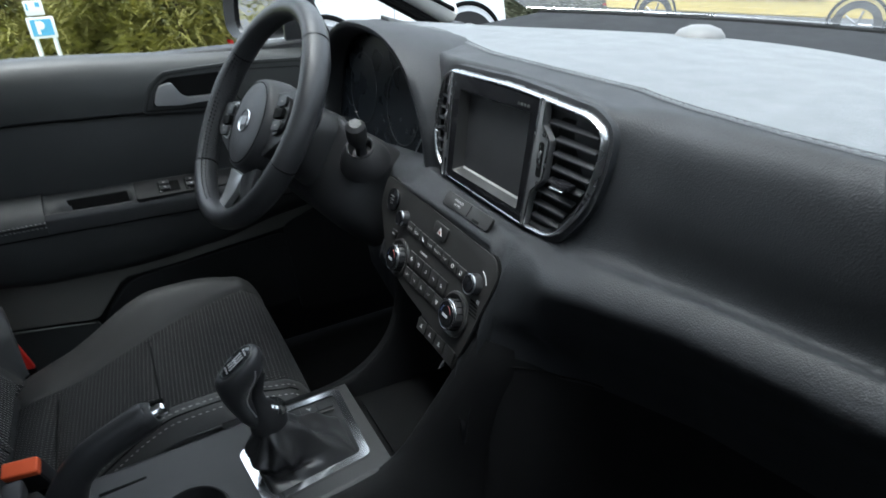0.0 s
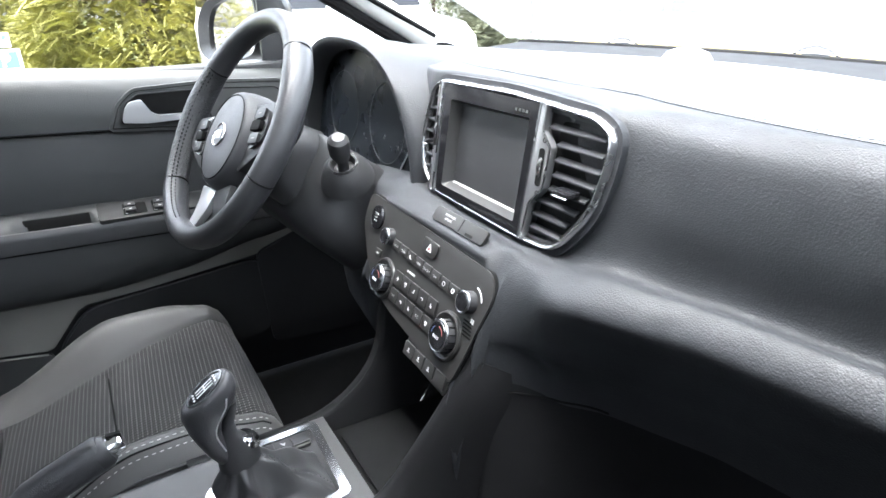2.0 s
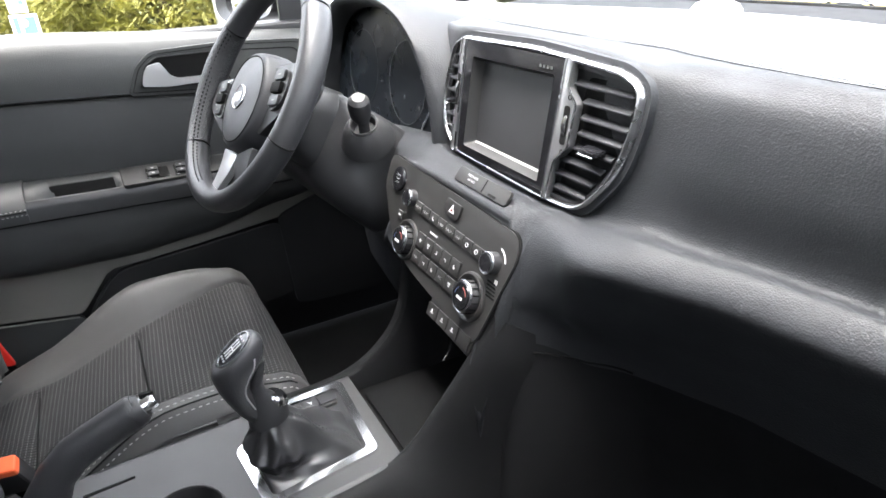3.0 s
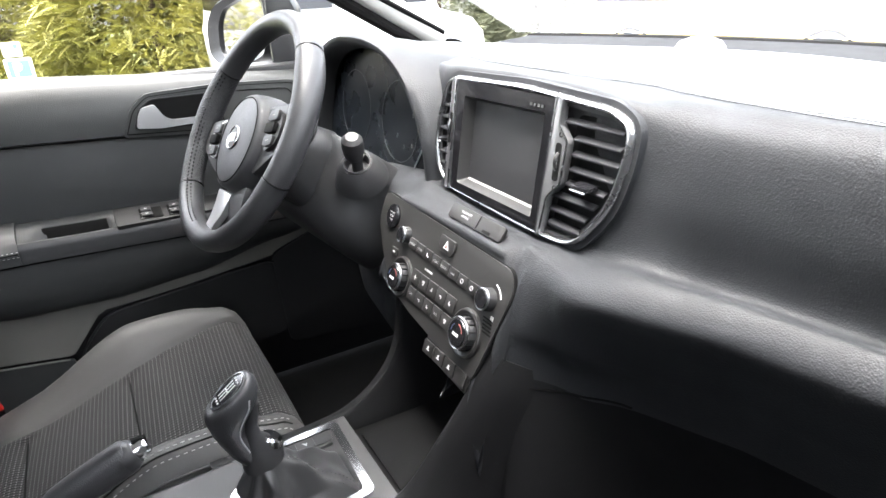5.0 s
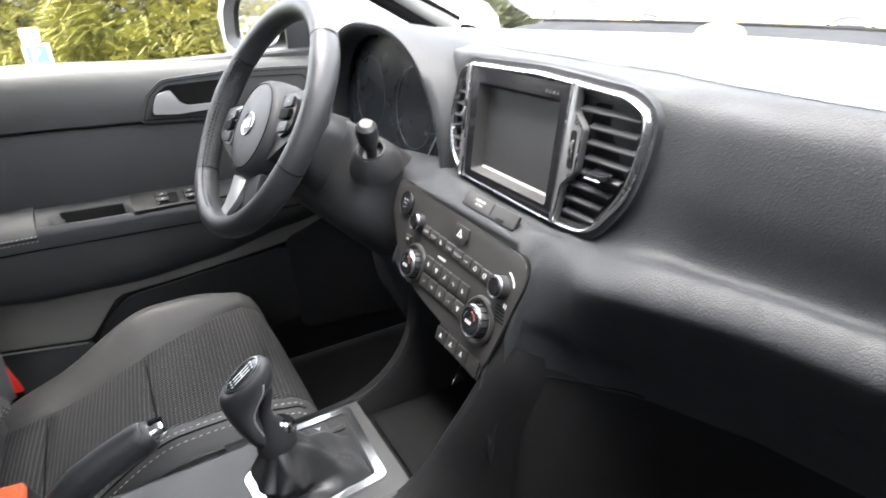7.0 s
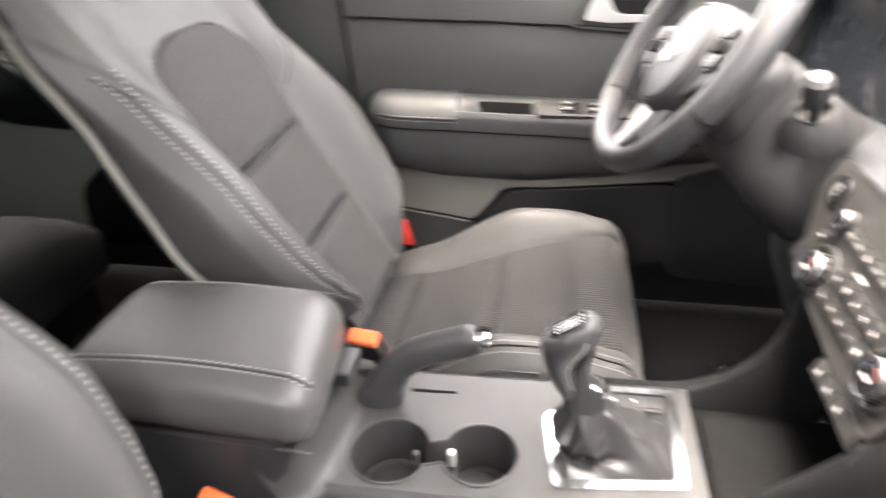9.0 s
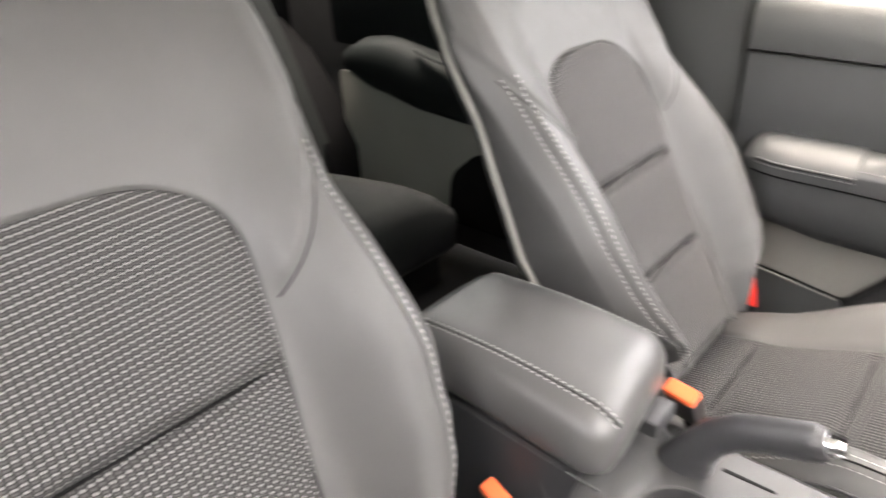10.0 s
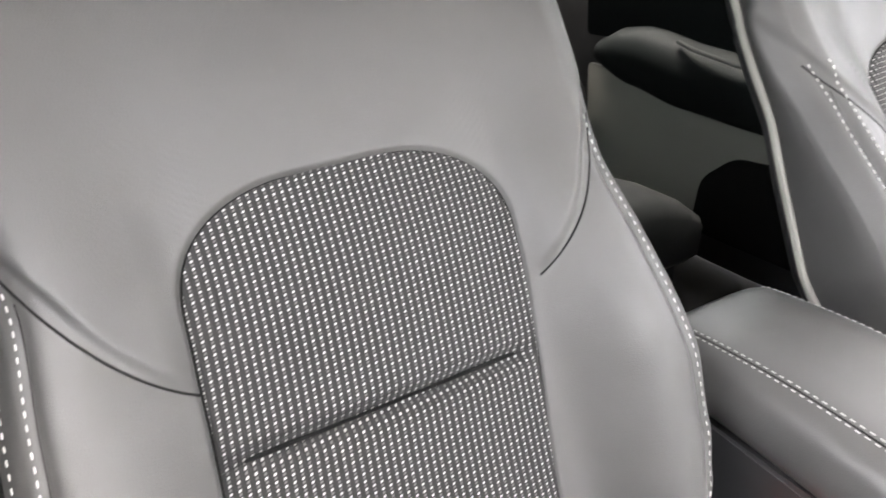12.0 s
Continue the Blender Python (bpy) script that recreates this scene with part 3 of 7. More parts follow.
h_rings = [arch(hw, a, b, y, bx=0.006) for hw, a, b, y in ((0.242, 1.126, 0.99, 0.36), (0.241, 1.142, 0.975, 0.30), (0.238, 1.152, 0.96, 0.245), (0.234, 1.155, 0.95, 0.212), (0.228, 1.153, 0.945, 0.202), (0.222, 1.147, 0.940, 0.202), (0.217, 1.140, 0.938, 0.210), (0.210, 1.132, 0.938, 0.236))]
part("hood", loft(h_rings, closed=False), SOFT, hood, "grained black hood over the dials", sharp=60)
part("dial_glass", prism([(x, 0.228 + (z - 0.95) * 0.12, z) for x, y, z in arch(0.213, 1.134, 0.930, 0, bx=0.006)], (0, 1, 0), 0.01, 0.002), DIALGLASS, hood, "dark glossy dial glass")
part("lower_lip", loft([[(x, 0.20 + dy, 0.955 - 0.035 * math.cos((x + 0.365) / 0.2 * 1.5) + dz) for dy, dz in ((0.0, 0), (0.03, 0.006), (0.10, 0.012), (0.10, -0.01), (0.0, -0.012))] for x in [-0.56 + 0.39 * k / 20 for k in range(21)]]), HARD, hood)
for dx, rr in ((-0.085, 0.062), (0.085, 0.062)):
    cx = -0.365 + dx
    part("dial_ring", torus((cx, 0.2365, 1.030), (0, -1, 0.12), rr, 0.0005, 40, 6), TRIM, hood)
for zz in (1.045, 1.000):
    text_mesh("0", 0.009, GREYTRIM, Matrix.Translation((-0.236, 0.2275 + (zz - 0.95) * 0.12, zz)) @ Matrix.Rotation(radians(90), 4, "X"), hood)
part("display_edge", tube(smooth_path([(-0.200, 0.242, 1.085), (-0.192, 0.238, 1.05), (-0.197, 0.233, 1.01), (-0.222, 0.229, 0.972)], 6), 0.0012, 6), SILVER, hood)

# ---------------------------------------------------------------- screen and vents
FR = on_plane((0.038, 0.222, 1.048), (1, 0, 0), (0, 0.14, 1))


def fr(x, z):
    return (x - 0.038, (z - 1.048) * 1.0098)


unit = thing("infotainment_unit", (0.04, 0.21, 0.97), "central display and air vents in a satin chrome surround, switched off", "infotainment")
outer_frame = round_poly([fr(-0.112, 1.108), (fr(-0.092, 1.119)), fr(0.05, 1.123), fr(0.182, 1.117), fr(0.207, 1.105), fr(0.207, 1.075), fr(0.196, 1.025), fr(0.155, 0.976), fr(0.10, 0.973), fr(-0.085, 0.978), fr(-0.118, 0.998), fr(-0.130, 1.045)], 0.022, 5)
part("backing", plate(FR, outer_frame, 0.020, 0.002, -0.026), HARD, unit)
part("surround", loft([[FR(a, b, h) for a, b in inset(outer_frame, d)] for d, h in ((-0.0005, -0.004), (-0.0003, 0.002), (0.0012, 0.0055), (0.0030, 0.0070), (0.0048, 0.0062), (0.0056, 0.0035), (0.0060, -0.006))], caps=False), SILVERFRAME, unit, "rounded satin chrome surround", sharp=60)
part("inner_lip", rim_plate(FR, inset(outer_frame, 0.0062), inset(outer_frame, 0.0100), 0.007, -0.006), HARD, unit, "black inner lip")
part("skirt", rim_plate(FR, inset(outer_frame, -0.006), inset(outer_frame, -0.0005), 0.016, -0.016), SOFT, unit)
# screen housing
sx0, sx1, sz0, sz1 = -0.078, 0.104, 0.982, 1.114
so = round_poly([fr(sx0 - 0.001, sz1 + 0.002), fr(sx0, sz0), fr(sx1, sz0 - 0.004), fr(sx1 + 0.004, sz1 + 0.002)], 0.004, 3)
si = round_poly([fr(-0.062, 1.098), fr(-0.064, 0.992), fr(0.088, 0.990), fr(0.091, 1.100)], 0.003, 3)
sd = round_poly([fr(-0.053, 1.092), fr(-0.054, 1.000), fr(0.080, 0.998), fr(0.083, 1.094)], 0.002, 3)
part("bezel", rim_plate(FR, so, si, 0.006, 0.001), GLOSS, unit, "gloss black display bezel")
bm = bmesh.new()
la = [bm.verts.new(FR(a, b, 0.007)) for a, b in si]
lb = [bm.verts.new(FR(a, b, -0.010)) for a, b in sd]
for i in range(len(la)):
    j = (i + 1) % len(la)
    bm.faces.new((la[i], la[j], lb[j], lb[i]))
part("display_slope", bm, PANEL, unit, "sloped grey inner bezel")
part("display", plate(FR, sd, 0.003, 0.0, -0.012), SCREEN, unit, "dark switched-off touch screen")
part("lower_ledge", prism([FR(*fr(-0.064, 0.992), -0.002), FR(*fr(0.088, 0.990), -0.002), FR(*fr(0.080, 0.998), -0.0085), FR(*fr(-0.054, 1.000), -0.0085)], (0, -1, 0.2), 0.002, 0.0005), LEDGE, unit, "silver-grey ledge below the display")
part("print", join(*[plate(FR, rounded(fr(x, 0)[0], fr(x, 0)[0] + 0.004, fr(0, 1.104)[1], fr(0, 1.107)[1], 0.0005, 1), 0.0004, 0, 0.0075) for x in (0.066, 0.072, 0.078, 0.084)]), TRIM, unit)
# chrome dividers either side of the screen
for xs, nm in (((-0.089, -0.081), "divider"), ((0.1075, 0.114), "divider")):
    if xs[0] < 0:
        o = [fr(xs[0], 1.117), fr(xs[1], 1.117), fr(xs[1] - 0.001, 0.978), fr(xs[0] - 0.003, 0.980)]
    else:
        o = [fr(0.1065, 1.119), fr(0.116, 1.117), fr(0.116, 1.092), fr(0.131, 1.078), fr(0.128, 1.035), fr(0.111, 1.018), fr(0.106, 0.976), fr(0.100, 0.976)]
    part(nm, plate(FR, round_poly(o, 0.003, 2), 0.009, 0.001, -0.001), DIVIDER, unit, "satin grey divider")
    rp = round_poly(o, 0.003, 2)
    part("divider_edge", rim_plate(FR, inset(rp, -0.0004), inset(rp, 0.0013), 0.0012, 0.0078), SILVERFRAME, unit, "thin bright edge of the divider")
# black sheets on the dividers stand for shade in the wheel slots
part("wheel_slot", plate(FR, rounded(fr(0.1195, 0)[0] - 0.0042, fr(0.1195, 0)[0] + 0.0042, fr(0, 1.037)[1], fr(0, 1.075)[1], 0.003, 3), 0.0006, 0, 0.0081), VOID, unit)
part("knurled_wheel", lathe(FR(*fr(0.1195, 1.056), -0.006), (1, 0, 0), [(0.002, -0.003), (0.0172, -0.0025), (0.0180, 0.0), (0.0172, 0.0025), (0.002, 0.003)], 36), SILVERFRAME, unit, "ridged vent wheel")
part("wheel_slot", plate(FR, rounded(fr(-0.088, 0)[0] - 0.0042, fr(-0.088, 0)[0] + 0.0042, fr(0, 1.037)[1], fr(0, 1.075)[1], 0.003, 3), 0.0006, 0, 0.0081), VOID, unit)
part("knurled_wheel", lathe(FR(*fr(-0.088, 1.056), -0.006), (1, 0, 0), [(0.002, -0.003), (0.0172, -0.0025), (0.0180, 0.0), (0.0172, 0.0025), (0.002, 0.003)], 36), SILVERFRAME, unit, "ridged vent wheel")
for zc in (1.083, 1.030):
    part("vent_mark", torus(FR(*fr(0.1205, zc), 0.0082), FR.normal, 0.0022, 0.0005, 16, 5), VOID, unit)
# vents: slats before a black sheet that stands for the cavity's shade
for x0, x1, tabx in ((-0.122, -0.092, -0.104), (0.133, 0.190, 0.150)):
    right = x0 > 0
    part("vent_cavity", plate(FR, round_poly([fr(x0 - 0.003, 1.108 if not right else 1.104), fr(x0 - 0.002 if not right else 0.112, 0.99), fr(x1 - (0.03 if right else -0.004), 0.985), fr(x1 + 0.008, 1.03), fr(x1 + 0.012, 1.105)], 0.006, 3), 0.002, 0, -0.006), VOID, unit)
    for k in range(8):
        z = 1.098 - k * 0.0148
        if right:
            a0 = 0.118 if z > 1.085 else (0.133 if z > 1.04 else (0.130 if z > 1.03 else 0.112))
            a1 = lerp(0.158, 0.196, sstep(0.985, 1.07, z))
        else:
            a0, a1 = lerp(-0.112, -0.121, sstep(0.99, 1.03, z)) + 0.010 * sstep(1.06, 1.11, z), -0.091
        f0, f1 = fr(a0, z), fr(a1, z)
        sl = [FR(f0[0], f0[1], -0.003), FR(f1[0], f1[1], -0.003), FR(f1[0], f1[1] - 0.004, 0.0035), FR(f0[0], f0[1] - 0.004, 0.0035)]
        part("slat", prism(sl, (0, 0.14, 1), 0.0022, 0.0007, 2), SLAT, unit)
    t0 = fr(tabx, 1.040)
    w = 0.026 if right else 0.012
    part("vent_tab", prism([FR(t0[0], t0[1], 0.002), FR(t0[0] + w, t0[1], 0.002), FR(t0[0] + w - 0.003, t0[1] - 0.003, 0.017), FR(t0[0] + 0.003, t0[1] - 0.003, 0.017)], (0, 0.1, 1), 0.005, 0.0015, 2), GLOSS, unit, "vent tab with chrome edge")
    part("tab_edge", prism([FR(t0[0] + 0.002, t0[1] - 0.0035, 0.0165), FR(t0[0] + w - 0.002, t0[1] - 0.0035, 0.0165), FR(t0[0] + w - 0.003, t0[1] - 0.0035, 0.019), FR(t0[0] + 0.003, t0[1] - 0.0035, 0.019)], (0, 0.1, 1), 0.002, 0.0005, 1), CHROME, unit)

# ---------------------------------------------------------------- climate panel
PN = on_plane((-0.008, 0.150, 0.917), (1, 0, 0), (0, 0.37, 1))


def pn(x, z):
    return (x + 0.008, (z - 0.917) * 1.066)


clim = thing("climate_panel", (-0.008, 0.13, 0.83), "satin black control panel with audio buttons, dials and climate keys", "control panel")
p_out = round_poly([pn(-0.186, 0.958), pn(-0.10, 0.956), pn(0.117, 0.951), pn(0.129, 0.931), pn(0.104, 0.823), pn(0.05, 0.828), pn(-0.05, 0.838), pn(-0.112, 0.849), pn(-0.150, 0.878), pn(-0.188, 0.918)], 0.012, 4)
part("fascia", plate(PN, p_out, 0.030, 0.002, -0.030), PANEL, clim, "satin black fascia")
part("seam", rim_plate(PN, inset(p_out, -0.0012), inset(p_out, -0.0002), 0.004, -0.006), VOID, clim)


def knob(x, z, r, h, cap):
    c = PN(*pn(x, z), 0)
    k = part("knob", lathe(c, PN.normal, [(r * 1.02, 0), (r, 0.003), (r * 0.98, h - 0.002), (r * 0.9, h), (0.001, h)], 40), HARD, clim, "ridged black rotary knob")
    part("ring", torus(c + PN.normal * (h - 0.001), PN.normal, r * 0.93, 0.0012, 40, 8), SILVERFRAME, k, "satin chrome ring")
    part("cap", lathe(c + PN.normal * h, PN.normal, [(r * 0.84, 0), (r * 0.8, 0.0012), (0.001, 0.0016)], 32), GLOSS, k, "gloss black cap")
    for i in range(28):
        t = 2 * math.pi * i / 28
        p = c + PN.normal * (h * 0.45) + (r + 0.0003) * (math.cos(t) * PN.right + math.sin(t) * PN.up)
        part("ridge", lathe(p - PN.normal * h * 0.35, PN.normal, [(0.0007, 0), (0.0007, h * 0.7)], 5), VOID, k) if r > 0.018 and i % 2 == 0 else None
    if cap:
        part("base_ring", lathe(c, PN.normal, [(r * 1.50, 0), (r * 1.46, 0.003), (r * 1.34, 0.0045), (r * 1.15, 0.003), (r * 1.05, 0.0)], 40), PANEL, k)
        for col, s, a in ((BLUEPRINT, 2.3, 0.9), (REDPRINT, 0.3, 1.2)):
            part("dial_mark", tube([c + PN.normal * (h + 0.0016) + r * 0.55 * (math.cos(s + a * i / 6) * PN.right + math.sin(s + a * i / 6) * PN.up) for i in range(7)], 0.0005, 5), col, k)
        part("dial_print", join(*[plate(PN, rounded(pn(x, z)[0] + d, pn(x, z)[0] + d + 0.002, pn(x, z)[1] - 0.004, pn(x, z)[1] - 0.0005, 0.0003, 1), 0.0005, 0, h + 0.0014) for d in (-0.006, -0.003, 0.0, 0.003)]), PRINT, k)
    return k


knob(-0.101, 0.921, 0.0110, 0.011, False)
knob(0.096, 0.913, 0.0122, 0.012, False)
knob(-0.089, 0.870, 0.0185, 0.013, True)
knob(0.074, 0.866, 0.0190, 0.013, True)


def key(x0, x1, z0, z1, mark=None, h=0.0025, name="button", tilt=0.0):
    a0, b0 = pn(x0, z0)
    a1, b1 = pn(x1, z1)
    k = part(name, plate(PN, rounded(a0, a1, b0, b1, 0.0016, 3), h, 0.0008, 0.0, 2), PANEL, clim)
    if mark:
        for (u0, u1, v0, v1) in mark:
            part("symbol", plate(PN, rounded(lerp(a0, a1, 0.5 + (u0 - 0.5) * 0.65), lerp(a0, a1, 0.5 + (u1 - 0.5) * 0.65), lerp(b0, b1, 0.5 + (v0 - 0.5) * 0.6), lerp(b0, b1, 0.5 + (v1 - 0.5) * 0.6), 0.0002, 1), 0.0005, 0, h), PRINT, k)
    return k


def word(txt, x, z, size, h=0.0032):
    a, b = pn(x, z)
    m = Matrix.Translation(PN(a, b, h)) @ PN.matrix
    return text_mesh(txt, size, PRINT, m, clim)


# upper row of eight keys
XR = [-0.089 + 0.163 * k / 8 for k in range(9)]
for k in range(8):
    zt = lerp(0.9215, 0.9175, k / 7)
    key(XR[k] + 0.0006, XR[k + 1] - 0.0006, zt - 0.0115, zt + 0.001)
for k, t in ((0, "RADIO"), (1, "MEDIA"), (3, "< SEEK"), (4, "TRACK >"), (5, "MAP")):
    word(t, (XR[k] + XR[k + 1]) / 2, lerp(0.9162, 0.9122, k / 7), 0.0042)
for k in (2, 6, 7):
    cx, cz = (XR[k] + XR[k + 1]) / 2, lerp(0.9162, 0.9122, k / 7)
    part("symbol", torus(PN(*pn(cx, cz), 0.003), PN.normal, 0.0025, 0.0005, 16, 5) if k > 2 else tube(smooth_path([PN(*pn(cx - 0.002, cz + 0.002), 0.003), PN(*pn(cx - 0.001, cz - 0.001), 0.003), PN(*pn(cx + 0.002, cz - 0.002), 0.003)], 3), 0.0007, 5), PRINT, clim)
# hazard key
hz = [pn(-0.021, 0.947), pn(0.013, 0.946), pn(0.013, 0.934), pn(0.008, 0.928), pn(-0.016, 0.929), pn(-0.021, 0.936)]
part("hazard_button", plate(PN, round_poly(hz, 0.003, 3), 0.003, 0.001), PANEL, clim, "hazard light button")
hc = pn(-0.004, 0.9375)
tri = [(hc[0] + 0.0065 * math.sin(t), hc[1] - 0.001 + 0.0065 * math.cos(t)) for t in (0, 2.094, 4.189)]
part("hazard_triangle", rim_plate(PN, tri, inset(tri, 0.0012), 0.0005, 0.003), PRINT, clim)
tri2 = [(hc[0] + 0.003 * math.sin(t), hc[1] - 0.001 + 0.003 * math.cos(t)) for t in (0, 2.094, 4.189)]
part("hazard_triangle", rim_plate(PN, tri2, inset(tri2, 0.0007), 0.0005, 0.003), REDPRINT, clim)
# two rows of five climate keys
X5 = [-0.064 + 0.107 * k / 5 for k in range(6)]
MARKS = [[(0.45, 0.55, 0.25, 0.75), (0.3, 0.7, 0.45, 0.55)], [(0.3, 0.7, 0.5, 0.75), (0.4, 0.6, 0.25, 0.45)], [(0.3, 0.5, 0.3, 0.4), (0.5, 0.6, 0.3, 0.7)], [(0.3, 0.6, 0.5, 0.6), (0.55, 0.65, 0.3, 0.55)], [(0.35, 0.45, 0.3, 0.7), (0.5, 0.6, 0.25, 0.5)]]
for k in range(5):
    key(X5[k] + 0.0006, X5[k + 1] - 0.0006, 0.8735, 0.891, MARKS[k])
    key(X5[k] + 0.0006, X5[k + 1] - 0.0006, 0.8530, 0.8690, None if k in (0, 3) else MARKS[(k + 2) % 5])
word("OFF", (X5[0] + X5[1]) / 2, 0.861, 0.0046)
word("A/C", (X5[3] + X5[4]) / 2, 0.861, 0.0046)
part("print", join(*[plate(PN, rounded(pn(x, 0)[0], pn(x, 0)[0] + 0.0022, pn(0, 0.8965)[1], pn(0, 0.899)[1], 0.0003, 1), 0.0005, 0) for x in (-0.040, -0.036, -0.033, -0.030, -0.027, -0.024)]), PRINT, clim)
key(-0.128, -0.113, 0.888, 0.898, [(0.2, 0.8, 0.35, 0.65)])
# lower strip of seat keys
st = [pn(0.002, 0.834), pn(0.103, 0.829), pn(0.098, 0.807), pn(0.0, 0.812)]
part("lower_strip", plate(PN, round_poly(st, 0.002, 2), 0.02, 0.001, -0.0215), PANEL, clim, "lower key strip")
for k in range(4):
    x0 = 0.003 + 0.024 * k
    key(x0, x0 + 0.0225, 0.8125, 0.8285, [(0.42, 0.58, 0.25, 0.75), (0.3, 0.7, 0.25, 0.35)] if k < 3 else None, h=0.002)
# grille and marks
for k in range(5):
    a, b = pn(0.094 + 0.001 * k, 0.893 - 0.0036 * k)
    part("grille_slot", plate(PN, rounded(a, a + 0.016, b, b + 0.0018, 0.0005, 2), 0.0006, 0), VOID, clim)
c3 = PN(*pn(0.096, 0.913), 0.0006)
part("volume_mark", tube([c3 + 0.019 * (math.cos(t) * PN.right + math.sin(t) * PN.up) for t in [0.35 + 0.12 * i for i in range(9)]], 0.0007, 5), PRINT, clim)
part("mark", join(plate(PN, rounded(*[pn(0.106, 0)[0], pn(0.108, 0)[0]], pn(0, 0.894)[1], pn(0, 0.899)[1], 0.0003, 1), 0.0005, 0), plate(PN, rounded(*[pn(0.109, 0)[0], pn(0.111, 0)[0]], pn(0, 0.894)[1], pn(0, 0.899)[1], 0.0003, 1), 0.0005, 0)), PRINT, clim)
# start button
cs = PN(*pn(-0.147, 0.933), 0.0)
sb = part("start_button", lathe(cs, PN.normal, [(0.0165, 0), (0.0165, 0.003), (0.014, 0.004), (0.001, 0.0038)], 32), GLOSS, clim, "round start button")
part("ring", torus(cs + PN.normal * 0.003, PN.normal, 0.0158, 0.0010, 36, 8), GLOSS, sb)
for i, (t, dz) in enumerate((("ENGINE", 0.005), ("START", 0.0), ("STOP", -0.005))):
    text_mesh(t, 0.0036, PRINT, Matrix.Translation(cs + PN.up * dz + PN.normal * 0.0046) @ PN.matrix, clim)
# passenger airbag display plate on the ledge
AB = on_plane((0.022, 0.1805, 0.9715), (1, 0, 0), (0, 0.62, 0.78))
ab = thing("airbag_display", (0.022, 0.176, 0.97), "slim black indicator plate with faint lettering on the ledge", "indicator")
part("plate", plate(AB, rounded(-0.052, 0.056, -0.009, 0.009, 0.004, 4), 0.004, 0.001, -0.001), PANEL, ab)
part("seam", plate(AB, rounded(0.008, 0.009, -0.008, 0.008, 0.0002, 1), 0.0005, 0, 0.003), VOID, ab)
text_mesh("PASSENGER", 0.0042, PRINT, Matrix.Translation(AB(-0.018, 0.003, 0.0035)) @ AB.matrix, ab)
text_mesh("AIR BAG", 0.0042, PRINT, Matrix.Translation(AB(-0.018, -0.002, 0.0035)) @ AB.matrix, ab)
part("slot", plate(AB, rounded(0.022, 0.036, -0.0075, -0.0045, 0.0005, 1), 0.0006, 0, 0.003), VOID, ab)


# ---------------------------------------------------------------- steering wheel
wheel = thing("steering_wheel", (-0.365, 0.025, 0.86), "black leather steering wheel with silver lower spoke and perforated grips", "steering wheel")
WT, WY = radians(32), 0.10
w_r = Vector((math.cos(WY), math.sin(WY), 0))
w_u = Vector((-math.sin(WY) * math.sin(WT), math.cos(WY) * math.sin(WT), math.cos(WT)))
TURN = radians(15)
w_r, w_u = math.cos(TURN) * w_r + math.sin(TURN) * w_u, math.cos(TURN) * w_u - math.sin(TURN) * w_r
SW = on_plane((-0.368, 0.022, 1.034), w_r, w_u)
RR, RT = 0.173, 0.0165


def rim_arc(a0, a1, n, grow=0.0, name="rim", material=None, label=""):
    pts, rings = [], []
    for k in range(n + 1):
        t = lerp(a0, a1, k / n)
        d = math.cos(t) * SW.right + math.sin(t) * SW.up
        c = SW(RR * math.cos(t), RR * math.sin(t))
        thick = RT + grow + 0.0022 * max(0, 1 - abs(math.sin(t) - 0.35) * 2.2)
        rings.append([c + (thick * 1.0 * math.cos(s)) * d + thick * 1.18 * math.sin(s) * SW.normal for s in [2 * math.pi * j / 16 for j in range(16)]])
    return part(name, loft(rings), material, wheel, label, sharp=50)


d2 = radians
rim_arc(d2(34), d2(138), 40, 0.0, "rim", WHEEL, "smooth leather rim top")
rim_arc(d2(138.6), d2(209), 26, -0.0008, "grip", PERF, "perforated leather grip")
rim_arc(d2(-30), d2(33.4), 26, -0.0003, "grip", WHEEL, "leather grip")
rim_arc(d2(209.6), d2(329.4), 46, 0.0, "rim", WHEEL, "smooth leather rim bottom")
for a in (33.7, 138.3, 209.3, 329.7):
    t = d2(a)
    d = math.cos(t) * SW.right + math.sin(t) * SW.up
    part("rim_seam", torus(SW(RR * math.cos(t), RR * math.sin(t)), (-math.sin(t) * SW.right + math.cos(t) * SW.up), RT + 0.0012, 0.0012, 24, 6), VOID, wheel)
# airbag pad: a round face on a deep hub that carries the thumb pods
HB = -0.019


def pad_ring(s, h, w=1.0):
    pts = []
    for k in range(40):
        t = 2 * math.pi * k / 40
        c, q = math.cos(t), math.sin(t)
        wx = 0.060 * (1 - 0.10 * max(0, -q)) * w
        pts.append(SW(0.005 + s * wx * math.copysign(abs(c) ** 0.9, c), HB + s * 0.069 * math.copysign(abs(q) ** 0.92, q), h))
    return pts


part("airbag_pad", loft([pad_ring(1.12, -0.050), pad_ring(1.16, -0.030), pad_ring(1.13, -0.012), pad_ring(1.06, 0.004), pad_ring(1.02, 0.009), pad_ring(0.97, 0.0105), pad_ring(0.6, 0.0135), pad_ring(0.2, 0.0150)]), PADSKIN, wheel, "grained airbag pad", sharp=60)
part("pad_seam", tube(pad_ring(0.955, 0.0108) + [pad_ring(0.955, 0.0108)[0]], 0.0010, 6), VOID, wheel)
em = part("emblem", lathe(SW(0.005, HB + 0.001, 0.0140), SW.normal, [(0.0185, 0), (0.0175, 0.002), (0.001, 0.0026)], 32), PANEL, wheel, "round silver badge on the pad")
part("badge_ring", torus(SW(0.005, HB + 0.001, 0.0160), SW.normal, 0.0172, 0.0012, 36, 8), CHROME, em)
